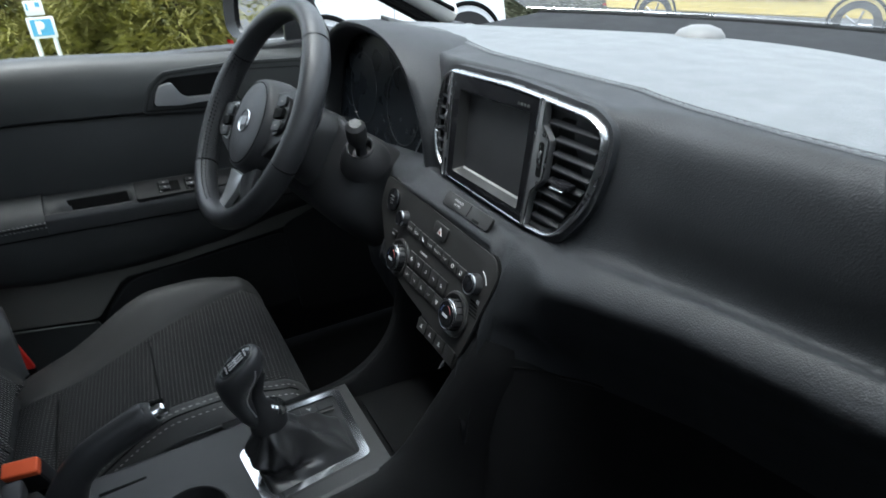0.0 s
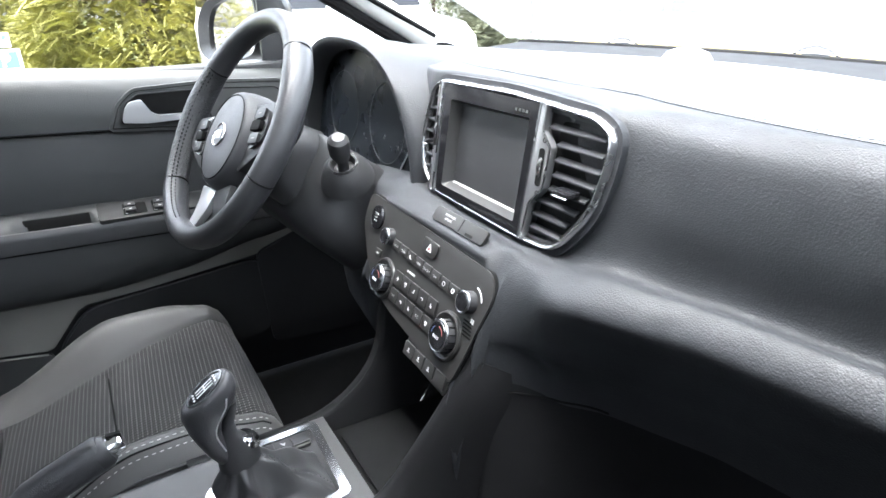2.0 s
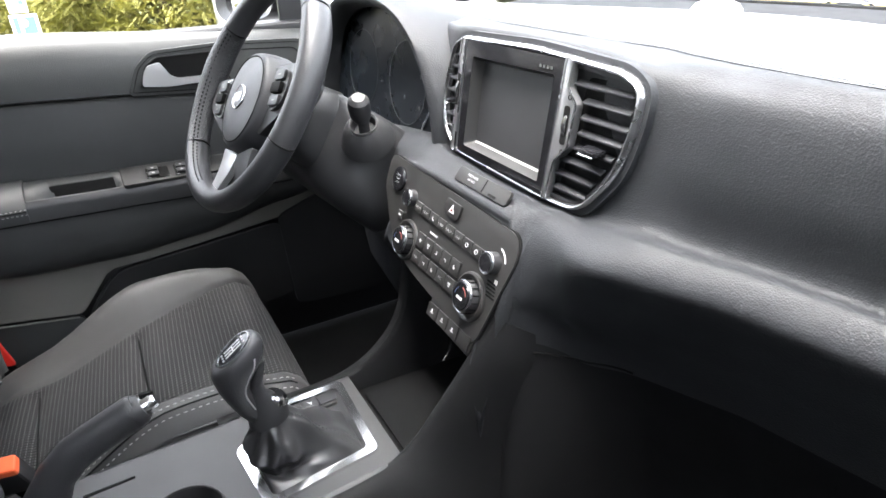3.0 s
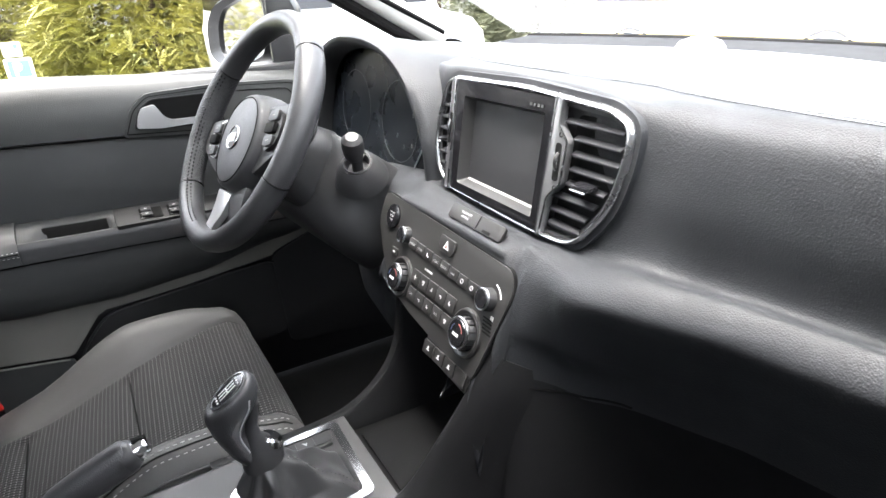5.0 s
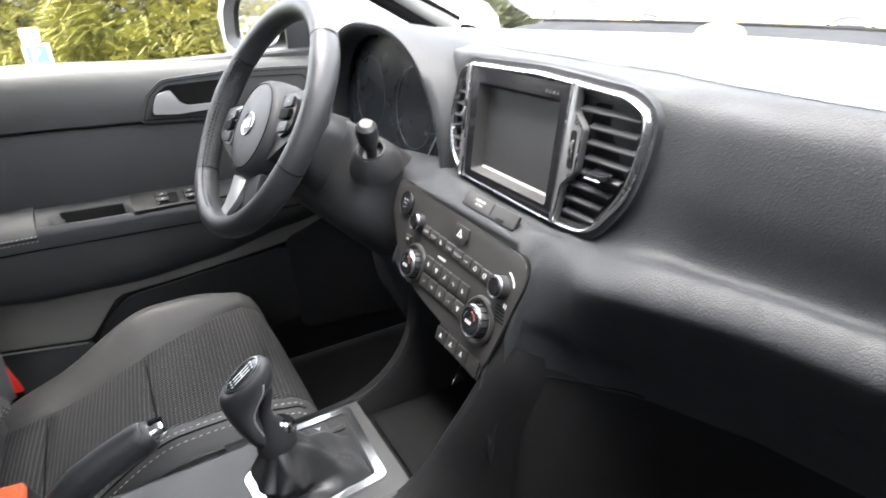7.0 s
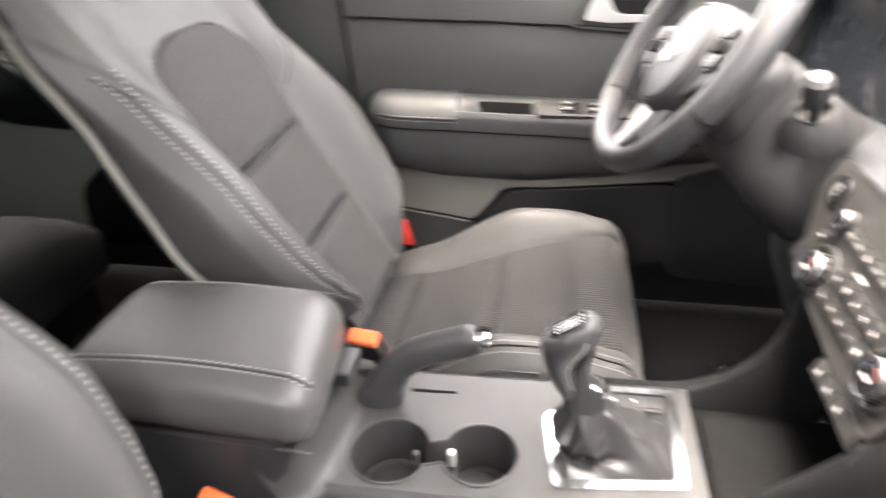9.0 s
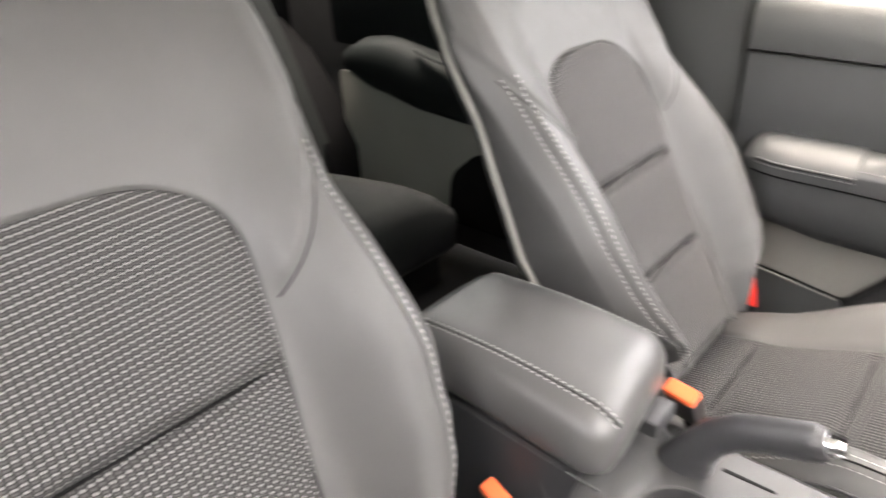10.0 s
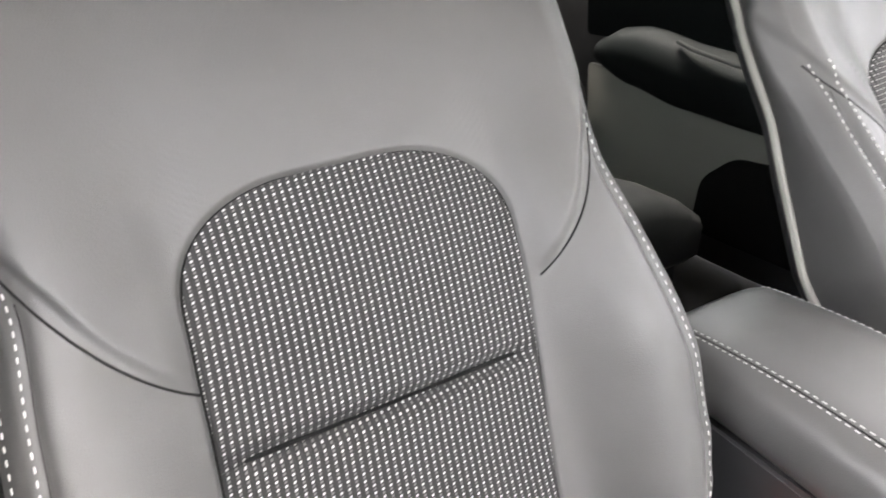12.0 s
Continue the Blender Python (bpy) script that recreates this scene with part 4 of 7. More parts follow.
part("badge_bars", join(*[plate(SW, [(0.005 + x - 0.0012, HB - 0.006), (0.005 + x + 0.0012, HB - 0.006), (0.005 + x + 0.0022, HB + 0.008), (0.005 + x - 0.0002, HB + 0.008)], 0.0008, 0, 0.0166) for x in (-0.0095, -0.004, 0.0015, 0.007)]), BADGE, em)
text_mesh("AIRBAG", 0.0055, DARKSTITCH, Matrix.Translation(SW(0.003, HB - 0.040, 0.0128)) @ SW.matrix, wheel)
# side spokes with thumb controls
for s in (-1, 1):
    o = [(s * 0.050, HB + 0.050), (s * 0.10, HB + 0.048), (s * 0.150, HB + 0.050), (s * 0.158, HB + 0.006), (s * 0.115, HB - 0.022), (s * 0.055, HB - 0.055)]
    o = o if s < 0 else o[::-1]
    part("spoke", plate(SW, round_poly(o, 0.012, 3), 0.030, 0.006, -0.034), HARD, wheel)
    ring = round_poly([(s * 0.072, HB + 0.044), (s * 0.114, HB + 0.036), (s * 0.122, HB + 0.012), (s * 0.116, HB - 0.012), (s * 0.084, HB - 0.022)][:: -s or 1], 0.010, 4)
    cp = part("control_pod", plate(SW, ring, 0.007, 0.0025, -0.006), PANEL, wheel, "thumb control pod")
    part("pod_frame", rim_plate(SW, inset(ring, -0.0003), inset(ring, 0.0012), 0.0018, -0.0002), SILVER if s < 0 else HARD, cp)
    for j in range(3):
        zc = HB + 0.030 - j * 0.0185
        part("button", plate(SW, rounded(s * 0.098 - 0.013, s * 0.098 + 0.013, zc - 0.0075, zc + 0.0075, 0.003, 3), 0.005 if j != 1 else 0.007, 0.0015, 0.0005), HARD if j != 1 else VOID, cp)
        part("symbol", plate(SW, rounded(s * 0.098 - 0.004, s * 0.098 + 0.004, zc - 0.0006, zc + 0.0006, 0.0003, 1), 0.0003, 0, 0.0056), GREYTRIM, cp)
# lower spokes, forked: satin silver, the right one blackened to stand for shade
for s in (-1, 1):
    o = [(s * 0.050, -0.088), (s * -0.004, -0.100), (s * 0.012, -0.129), (s * 0.041, -0.158), (s * 0.066, -0.155), (s * 0.052, -0.129), (s * 0.048, -0.110)]
    part("lower_spoke", plate(SW, round_poly(o[::-1] if s < 0 else o, 0.005, 3), 0.010, 0.003, -0.016), SILVER if s < 0 else HARD, wheel, "satin silver lower spoke" if s < 0 else "")
part("spoke_web", plate(SW, round_poly([(-0.055, -0.06), (0.055, -0.06), (0.062, -0.155), (-0.062, -0.155)][::-1], 0.006, 3), 0.010, 0.003, -0.030), HARD, wheel)
# lacing along the inside of the rim
lace = [SW((RR - 0.0125) * math.cos(d2(a)), (RR - 0.0125) * math.sin(d2(a)), 0.0135) for a in range(140, 247, 2)]
part("lacing", join(stitches(lace, 0.0050, 0.0020, 0.0011), stitches([p - SW.normal * 0.005 - (p - SW(0, 0, 0)).normalized() * 0.0022 for p in lace], 0.0050, 0.0020, 0.0011)), VOID, wheel, "dark lacing on the grip")
# column
col = thing("steering_column", (-0.36, 0.12, 0.9), "black plastic steering column shroud with wiper stalk", "steering column")
c_r = Vector((math.cos(WY), math.sin(WY), 0))
c_u = SW.normal.cross(c_r)
def col_ring(d, hw, up, down, r):
    c = Vector((-0.365, 0.025, 1.030)) - SW.normal * d
    return [c + a * c_r + b * c_u for a, b in rounded(-hw, hw, -down, up, r, 6)]


part("shroud", loft([col_ring(*q) for q in ((0.03, 0.045, 0.036, 0.045, 0.03), (0.05, 0.066, 0.046, 0.058, 0.035), (0.09, 0.076, 0.052, 0.072, 0.035), (0.108, 0.078, 0.054, 0.078, 0.035))]), HARD, col, "round shroud behind the wheel", sharp=50)
part("rear_shroud", loft([col_ring(*q) for q in ((0.098, 0.084, 0.050, 0.080, 0.035), (0.103, 0.118, 0.050, 0.090, 0.048), (0.118, 0.148, 0.048, 0.100, 0.055), (0.15, 0.164, 0.046, 0.112, 0.06), (0.21, 0.172, 0.040, 0.125, 0.06))]), HARD, col, "broad curved shroud round the stalks", sharp=60)
stalk = part("wiper_stalk", tube(smooth_path([(-0.222, 0.139, 0.985), (-0.216, 0.135, 1.004), (-0.210, 0.131, 1.018)], 5), [0.008, 0.008, 0.008, 0.008, 0.009, 0.0095, 0.010, 0.0105, 0.011, 0.0115, 0.012][:11], 14), HARD, col, "wiper stalk")
part("stalk_tip", tube([(-0.214, 0.134, 1.006), (-0.211, 0.131, 1.013), (-0.206, 0.128, 1.024), (-0.202, 0.126, 1.034), (-0.199, 0.125, 1.039)], [0.0120, 0.0148, 0.0156, 0.0146, 0.009], 20), HARD, stalk, "rounded grey stalk end")
part("stalk_ring", torus((-0.216, 0.135, 0.998), (0.45, -0.35, 0.82), 0.0195, 0.0011, 32, 8), HARD, col, "thin metal ring round the stalk")
part("stalk_cup", lathe((-0.219, 0.137, 0.993), (0.45, -0.35, 0.82), [(0.040, -0.03), (0.031, -0.006), (0.0215, 0.003), (0.0180, 0.003), (0.015, -0.008), (0.001, -0.010)], 32), HARD, col)
for dz, r in ((0.0, 0.0048), (-0.026, 0.0035)):
    p = Vector((-0.365, 0.025, 1.030)) - SW.normal * 0.085 + c_r * 0.0685 + c_u * (0.012 + dz)
    part("screw", lathe(p, c_r, [(r, 0), (r, 0.002), (r * 0.6, 0.0025), (0.0005, 0.001)], 14), SILVER if dz == 0 else VOID, col, "small screw in the shroud")

# ---------------------------------------------------------------- driver's door
door = thing("car_door", (-0.74, 0.0, 0.36), "closed front car door in dark trim with silver handle", "car door")
YF, YB = 0.62, -0.555
part("core", box((-0.80, YB - 0.01, 0.36), (-0.735, YF, 1.085), 0.01), HARD, door)
# upper trim: rolled sill down to the seam
rows = []
for k in range(60):
    y = lerp(YB, YF, k / 59)
    zs = curve1([(-0.56, 1.112), (-0.29, 1.100), (0.03, 1.080), (0.3, 1.066), (0.62, 1.05)], y)
    zb = curve1([(-0.56, 1.004), (-0.32, 0.995), (-0.13, 0.986), (0.0, 0.976), (0.3, 0.965), (0.62, 0.95)], y)
    rows.append([(-0.80, y, zs - 0.004), (-0.765, y, zs + 0.002), (-0.735, y, zs), (-0.715, y, zs - 0.012), (-0.702, y, lerp(zs, zb, 0.35)), (-0.697, y, lerp(zs, zb, 0.7)), (-0.698, y, zb + 0.004), (-0.704, y, zb), (-0.74, y, zb)])
part("upper_trim", loft(rows), TRIM, door, "soft dark upper trim", sharp=50)
# middle trim panel
rows = []
for k in range(40):
    y = lerp(YB, YF, k / 39)
    zt = curve1([(-0.56, 1.004), (-0.32, 0.995), (-0.13, 0.986), (0.0, 0.976), (0.3, 0.965), (0.62, 0.95)], y) - 0.003
    rows.append([(-0.74, y, zt), (-0.708, y, zt), (-0.704, y, zt - 0.006), (-0.704, y, 0.88), (-0.710, y, 0.80), (-0.74, y, 0.80)])
part("middle_trim", loft(rows), DOORSKIN, door, "black padded middle panel", sharp=50)
# handle bezel, cup and lever
DX = on_plane((-0.698, 0, 0), (0, 1, 0), (0, 0, 1))
bz = round_poly([(-0.130, 0.985), (-0.108, 1.035), (-0.078, 1.060), (0.06, 1.064), (0.20, 1.056), (0.235, 1.03), (0.225, 0.965), (0.05, 0.972)][::-1], 0.012, 4)
cup = round_poly([(-0.106, 0.998), (-0.092, 1.034), (-0.070, 1.048), (0.028, 1.048), (0.034, 1.040), (0.022, 0.992)][::-1], 0.006, 4)
part("handle_bezel", plate(DX, bz, 0.006, 0.002, -0.003), TRIM, door, "bezel round the inner handle")
part("bezel_groove", tube([DX(a, b, 0.003) for a, b in inset(bz, 0.006)] + [DX(*inset(bz, 0.006)[0], 0.003)], 0.0009, 6), VOID, door)
# raised black plate stands for the shade inside the handle recess
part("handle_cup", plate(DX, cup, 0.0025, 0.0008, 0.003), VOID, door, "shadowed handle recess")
part("cup_lip", rim_plate(DX, inset(cup, -0.0018), cup, 0.004, 0.003), HARD, door)
lev = round_poly([(-0.103, 1.001), (-0.097, 1.022), (-0.088, 1.036), (-0.066, 1.040), (-0.060, 1.030), (-0.052, 1.015), (-0.040, 1.0085), (0.016, 1.0075), (0.020, 1.003), (0.016, 0.9975), (-0.06, 0.996)][::-1], 0.005, 4)
part("door_handle", plate(DX, lev, 0.011, 0.004, 0.005, 3), SILVER, door, "satin silver door lever")
sp = round_poly([(0.055, 0.985), (0.050, 1.035), (0.07, 1.047), (0.19, 1.04), (0.20, 1.02), (0.19, 0.98)][::-1], 0.012, 4)
part("speaker_outline", tube([DX(a, b, 0.003) for a, b in sp] + [DX(*sp[0], 0.003)], 0.001, 6), VOID, door)
# armrest bulge
def arm_top(y):
    return curve1([(-0.54, 0.846), (-0.36, 0.842), (-0.2, 0.837), (-0.05, 0.832), (0.15, 0.824), (0.56, 0.81)], y)


def arm_nose(y):
    """How fully the armrest stands out: a round nose behind, a long fade ahead."""
    return math.sqrt(max(0.0, 1 - (1 - min(1.0, max(0.0, (y + 0.532) / 0.095))) ** 2)) * (1 - 0.75 * sstep(0.05, 0.56, y))


rows = []
for k in range(150):
    y = lerp(-0.5315, 0.56, (k / 149) ** 1.15)
    e = arm_nose(y)
    n = sstep(0.0, 0.9, e) if y < -0.3 else 1.0
    zt = lerp(0.805, arm_top(y), n)
    zb = lerp(0.785, curve1([(-0.54, 0.720), (-0.46, 0.700), (-0.36, 0.686), (-0.2, 0.682), (-0.05, 0.695), (0.1, 0.73), (0.3, 0.76), (0.56, 0.76)], y), n)
    pr = 0.070 * e
    well = 0.034 * sstep(-0.318, -0.280, y) * (1 - sstep(-0.190, -0.183, y))
    x0 = -0.704
    rows.append([(-0.72, y, zt + 0.018 * n), (x0 + 0.12 * pr, y, zt + 0.017 * n), (x0 + 0.36 * pr, y, zt + 0.012 * n), (x0 + 0.46 * pr, y, zt + 0.008 - 0.55 * well), (x0 + 0.56 * pr, y, zt + 0.004 - well), (x0 + 0.80 * pr, y, zt - well), (x0 + 0.84 * pr, y, zt - 0.7 * well), (x0 + 0.87 * pr, y, zt - 0.0015), (x0 + 0.96 * pr, y, zt - 0.004), (x0 + pr, y, zt - 0.012), (x0 + pr, y, lerp(zt - 0.012, zb, 0.2)), (x0 + 1.01 * pr, y, lerp(zt - 0.012, zb, 0.4)), (x0 + 0.97 * pr, y, lerp(zt, zb, 0.62)), (x0 + 0.87 * pr, y, lerp(zt, zb, 0.78)), (x0 + 0.66 * pr, y, lerp(zt, zb, 0.91)), (x0 + 0.35 * pr, y, lerp(zt, zb, 0.985)), (-0.72, y, zb)])
part("armrest", loft(rows), DOORSKIN, door, "padded armrest bulge with a pull recess", sharp=50)
rows = []
for k in range(50):
    y = lerp(-0.333, 0.30, k / 49)
    zt = arm_top(y)
    pr = 0.070 * arm_nose(y) + 0.002
    rows.append([(-0.704 + 0.855 * pr, y, zt - 0.010), (-0.704 + 0.865 * pr, y, zt + 0.0015), (-0.704 + 0.93 * pr, y, zt + 0.001), (-0.704 + 0.985 * pr, y, zt - 0.004), (-0.704 + pr, y, zt - 0.012), (-0.704 + pr, y, zt - 0.032), (-0.704 + 0.985 * pr, y, zt - 0.035), (-0.704 + 0.88 * pr, y, zt - 0.030)])
# black lining over the recess walls, painting in their shade
part("recess_lining", loft([[(-0.704 + a * 0.070 * arm_nose(y), y, arm_top(y) + b) for a, b in ((0.372, 0.0105), (0.47, -0.0095), (0.57, -0.026), (0.80, -0.026), (0.845, -0.008), (0.83, -0.036), (0.372, -0.036))] for y in [lerp(-0.296, -0.1875, i / 12) for i in range(13)]]), VOID, door, "black lining that stands for shade in the pull recess")
part("pull_handle", loft(rows), ARMBAND, door, "smooth grey pull handle band", sharp=45)
rows = []
for k in range(44):
    y = lerp(-0.5300, -0.3345, (k / 43) ** 1.5)
    e = arm_nose(y)
    n = sstep(0.0, 0.9, e)
    zt = lerp(0.808, arm_top(y), n)
    q = 0.0735 * e
    zl = lerp(0.803, arm_top(y) - 0.034, n)
    # the pad's inner side sweeps on into the pull's recess
    rows.append([(-0.712, y, zt + 0.022 * n), (-0.704 + 0.12 * q, y, zt + 0.0225 * n), (-0.704 + 0.32 * q, y, zt + 0.021 * n), (-0.704 + 0.55 * q, y, zt + 0.0165 * n), (-0.704 + 0.75 * q, y, zt + 0.009 * n), (-0.704 + 0.90 * q, y, zt - 0.001), (-0.704 + 0.985 * q, y, zt - 0.010 * n), (-0.704 + 1.0 * q, y, zt - 0.012 * n), (-0.704 + 1.012 * q, y, zt - 0.014 * n), (-0.704 + 1.02 * q, y, lerp(zt, zl, 0.7)), (-0.704 + 1.005 * q, y, zl), (-0.712, y, zl)])
part("elbow_pad", loft(rows), DOORSKIN, door, "stitched leather elbow pad", sharp=60)


def pad_line(dz, grow):
    return [(-0.704 + 0.0735 * arm_nose(y) * 1.012 + grow, y, arm_top(y) + dz) for y in [-0.490 + 0.154 * i / 24 for i in range(25)]]


for dz in (-0.0095, -0.0185):
    part("pad_stitching", stitches(pad_line(dz, 0.0006), 0.004, 0.003, 0.0005), STITCH, door)
part("pad_seam", tube(pad_line(-0.0135, 0.0002), 0.0013, 6), VOID, door)
part("band_seam", tube([(-0.704 + 0.070 * arm_nose(y) + 0.0016, y, arm_top(y) - 0.0365) for y in [-0.50 + 0.80 * i / 40 for i in range(41)]], 0.0013, 6), VOID, door)
# window switches on the armrest's sloping top
WS = on_plane((-0.655, -0.10, arm_top(-0.10) + 0.0090), (0, 1, -0.04), (-1, 0, 0.30))
swp = part("switch_plate", plate(WS, round_poly([(-0.078, -0.024), (0.34, -0.008), (0.34, 0.034), (-0.078, 0.036)], 0.006, 3), 0.016, 0.0015, -0.013), SWITCHPLATE, door, "window switch plate")
for a in (-0.036, 0.014):
    # thin black plate drawn for the well's shade
    part("switch_well", plate(WS, rounded(a, a + 0.040, -0.014, 0.021, 0.003, 3), 0.001, 0, 0.003), VOID, swp, "black plate for the shade in a switch well")
    for j in (0, 1):
        b = -0.010 + 0.017 * j
        part("window_switch", plate(WS, rounded(a + 0.004, a + 0.022, b, b + 0.012, 0.002, 3), 0.006, 0.0015, 0.0035), HARD, swp, "window switch")
        part("switch_mark", plate(WS, rounded(a + 0.010, a + 0.015, b + 0.004, b + 0.006, 0.0004, 1), 0.0004, 0, 0.0096), PRINT, swp)
        part("switch_mark", plate(WS, rounded(a + 0.002, a + 0.007, b - 0.0015, b - 0.0008, 0.0002, 1), 0.0004, 0, 0.0041), PRINT, swp)
# lower trim
lw = round_poly([(-0.548, 0.61), (-0.31, 0.575), (-0.245, 0.655), (-0.12, 0.662), (0.10, 0.685), (0.56, 0.78), (0.56, 0.84), (-0.54, 0.80)], 0.01, 3)
part("lower_trim", plate(DX, lw, 0.006, 0.002, -0.010), GREYTRIM, door, "lighter grey lower trim")
pk = round_poly([(-0.30, 0.575), (-0.235, 0.650), (-0.11, 0.660), (0.11, 0.680), (0.13, 0.50), (-0.30, 0.44)], 0.03, 4)
# flat dark sheet stands for the pocket's shaded inside
part("door_pocket", plate(DX, pk, 0.012, 0.003, -0.010), CUPLINE, door, "map pocket drawn as a dark sheet for its shade")
part("pocket_lip", tube([DX(a, b, 0.004) for a, b in pk[2:18]], 0.0025, 8), HARD, door)
fw = round_poly([(0.115, 0.46), (0.10, 0.690), (0.30, 0.76), (0.60, 0.80), (0.60, 0.42)], 0.02, 3)
part("front_trim", plate(DX, fw, 0.010, 0.003, -0.006), HARD, door, "black footwell trim")
lo_ = round_poly([(-0.552, 0.604), (-0.312, 0.570), (-0.29, 0.43), (-0.552, 0.43)], 0.006, 3)
part("sill_trim", plate(DX, lo_, 0.010, 0.003, -0.008), TRIM, door)
part("bright_line", tube([(-0.692, -0.548, 0.608), (-0.690, -0.43, 0.592), (-0.690, -0.318, 0.575)], 0.002, 6), GREYTRIM, door)
gl = part("window_glass", box((-0.775, YB, 1.07), (-0.771, 0.45, 1.50), 0.0), PANE, door, "clear side window")
gl.visible_shadow = False
part("window_frame", join(tube([(-0.77, YB - 0.01, 1.09), (-0.70, YB - 0.05, 1.50)], 0.018, 10), tube([(-0.79, 0.58, 1.07), (-0.655, -0.20, 1.49), (-0.66, -0.4, 1.515), (-0.66, YB - 0.05, 1.51)], 0.014, 10)), VOID, door)
part("mirror_triangle", prism([(-0.757, 0.185, 1.062), (-0.757, 0.30, 1.062), (-0.750, 0.215, 1.25), (-0.750, 0.185, 1.25)], (-1, 0, 0), 0.012, 0.003), HARD, door, "black corner trim by the mirror")

# ---------------------------------------------------------------- outside mirror
mir = thing("wing_mirror", (-0.95, 0.2, 1.07), "dark outside door mirror with pale rim, reflecting hedge", "mirror")
MR = on_plane((-0.945, 0.185, 1.130), (0.93, 0.37, 0.0), (0, 0.05, 1))
mo = round_poly([(-0.150, 0.020), (-0.115, 0.066), (-0.02, 0.096), (0.085, 0.096), (0.100, 0.05), (0.085, -0.045), (0.02, -0.062), (-0.115, -0.072), (-0.148, -0.050)], 0.03, 5)
mg = round_poly([(-0.104, 0.020), (-0.080, 0.056), (-0.01, 0.078), (0.066, 0.078), (0.078, 0.04), (0.066, -0.036), (0.0, -0.050), (-0.088, -0.056), (-0.106, -0.034)], 0.025, 5)
rings = [[MR(a, b, h) for a, b in q] for q, h in ((mg, -0.006), (mg, 0.006))] + [[MR(a * s - 0.01 * (1 - s), b * s, h) for a, b in mo] for s, h in ((0.93, 0.014), (1.0, 0.004), (1.02, -0.03), (0.98, -0.07), (0.75, -0.105), (0.3, -0.115))]
part("housing", loft(rings), CARBODY, mir, "gloss dark mirror housing", sharp=50)
part("mirror_glass", prism([MR(a, b, -0.003) for a, b in mg], MR.normal, 0.002, 0.0), MIRROR, mir, "mirror glass")
part("mount", tube([(-0.88, 0.235, 1.075), (-0.82, 0.29, 1.070), (-0.77, 0.34, 1.068)], [0.03, 0.034, 0.036], 12, 0.8), HARD, mir)

# ---------------------------------------------------------------- centre console
cons = thing("centre_console", (0.0, -0.15, 0.36), "dark plastic centre console with two cup holders", "centre console")
bm = bmesh.new()
top_out = [(-0.100, -0.40), (-0.102, 0.034), (0.066, 0.034), (0.072, 0.02), (0.080, -0.10), (0.083, -0.25), (0.083, -0.40)]


def top_z(y):
    return 0.668 + 0.03 * (y + 0.2)


CUPS = ((0.030, -0.312, 0.046), (0.024, -0.208, 0.042))
NECK = 0.015


def cup_outline(grow=0.0, step=26):
    """One outline round both cups and the neck between them."""
    out = []
    for (cx, cy, r), a0 in ((CUPS[0], math.pi / 2), (CUPS[1], -math.pi / 2)):
        r += grow
        g = math.asin((NECK + grow) / r)
        out += [(cx + r * math.cos(a0 + lerp(g, 2 * math.pi - g, k / step)), cy + r * math.sin(a0 + lerp(g, 2 * math.pi - g, k / step))) for k in range(step + 1)]
    return out


holes = [cup_outline()]
edges = []
for loop in [top_out] + holes:
    vs = [bm.verts.new((x, y, top_z(y))) for x, y in loop]
    edges += [bm.edges.new((vs[i], vs[(i + 1) % len(vs)])) for i in range(len(vs))]
bmesh.ops.triangle_fill(bm, use_beauty=True, use_dissolve=False, edges=edges)
part("top_plate", bm, CONSOLE, cons, "dark grey console top")
skirt = []
for z, g in ((0.0, 0.0), (-0.001, 0.004), (-0.004, 0.008), (-0.010, 0.012), (-0.026, 0.020), (-0.050, 0.028), (-0.30, 0.030)):
    skirt.append([(x + math.copysign(g, x), y, (top_z(y) + z) if z > -0.1 else 0.36) for x, y in top_out])
# sides darker than the top, standing for the light's falloff
part("sides", loft(skirt, caps=False), HARD, cons, "rounded console sides", sharp=50)
part("side_seam", tube([(0.0835 + 0.0225, y, top_z(y) - 0.030) for y in (-0.39, -0.3, -0.2, -0.1)] + [(0.102, 0.0, top_z(0) - 0.030)], 0.0012, 6), VOID, cons)
rise = []
for k in range(13):
    t = k / 12
    y, z = -0.360 - 0.038 * math.sin(t * math.pi / 2), 0.6635 + 0.082 * (1 - math.cos(t * math.pi / 2))
    rise.append([(-0.088, y - 0.03, z - 0.004), (-0.082, y - 0.004, z), (-0.070, y, z), (0.060, y, z), (0.076, y - 0.003, z), (0.088 + 0.010 * (1 - t), y - 0.014, z - 0.004), (0.096 + 0.012 * (1 - t), y - 0.05, z - 0.01)])
part("armrest_rise", loft(rise, closed=False), CONSOLE, cons, "curved rise from the console to the armrest", sharp=70)
cav = cup_outline()
cupp = part("cup_holder", loft([[(x, y, top_z(y) - 0.0) for x, y in cav], [(x, y, top_z(y) - 0.004) for x, y in cup_outline(-0.0018)], [(x, y, top_z(y) - 0.066) for x, y in cup_outline(-0.0035)]], caps=False), CUPLINE, cons, "joined pair of round cup holders", sharp=60)
part("cup_floor", prism([(x, y, 0.600) for x, y in cup_outline(-0.002)], (0, 0, -1), 0.004, 0.0), CUPLINE, cupp)
for (cx, cy, r) in CUPS:
    part("floor_ring", torus((cx, cy, 0.6015), (0, 0, 1), r * 0.72, 0.0016, 36, 6), HARD, cupp)
rim = [(x, y, top_z(y) + 0.0004) for x, y in cup_outline(0.0016)]
part("cup_rim", tube(rim + rim[:1], 0.0019, 8), CONSOLE, cupp, "rounded rim of the cup holders")
part("cup_bridge", box((0.0145, -0.284, 0.600), (0.0395, -0.238, 0.632), 0.005), CUPLINE, cons, "low bridge between the cup holders")
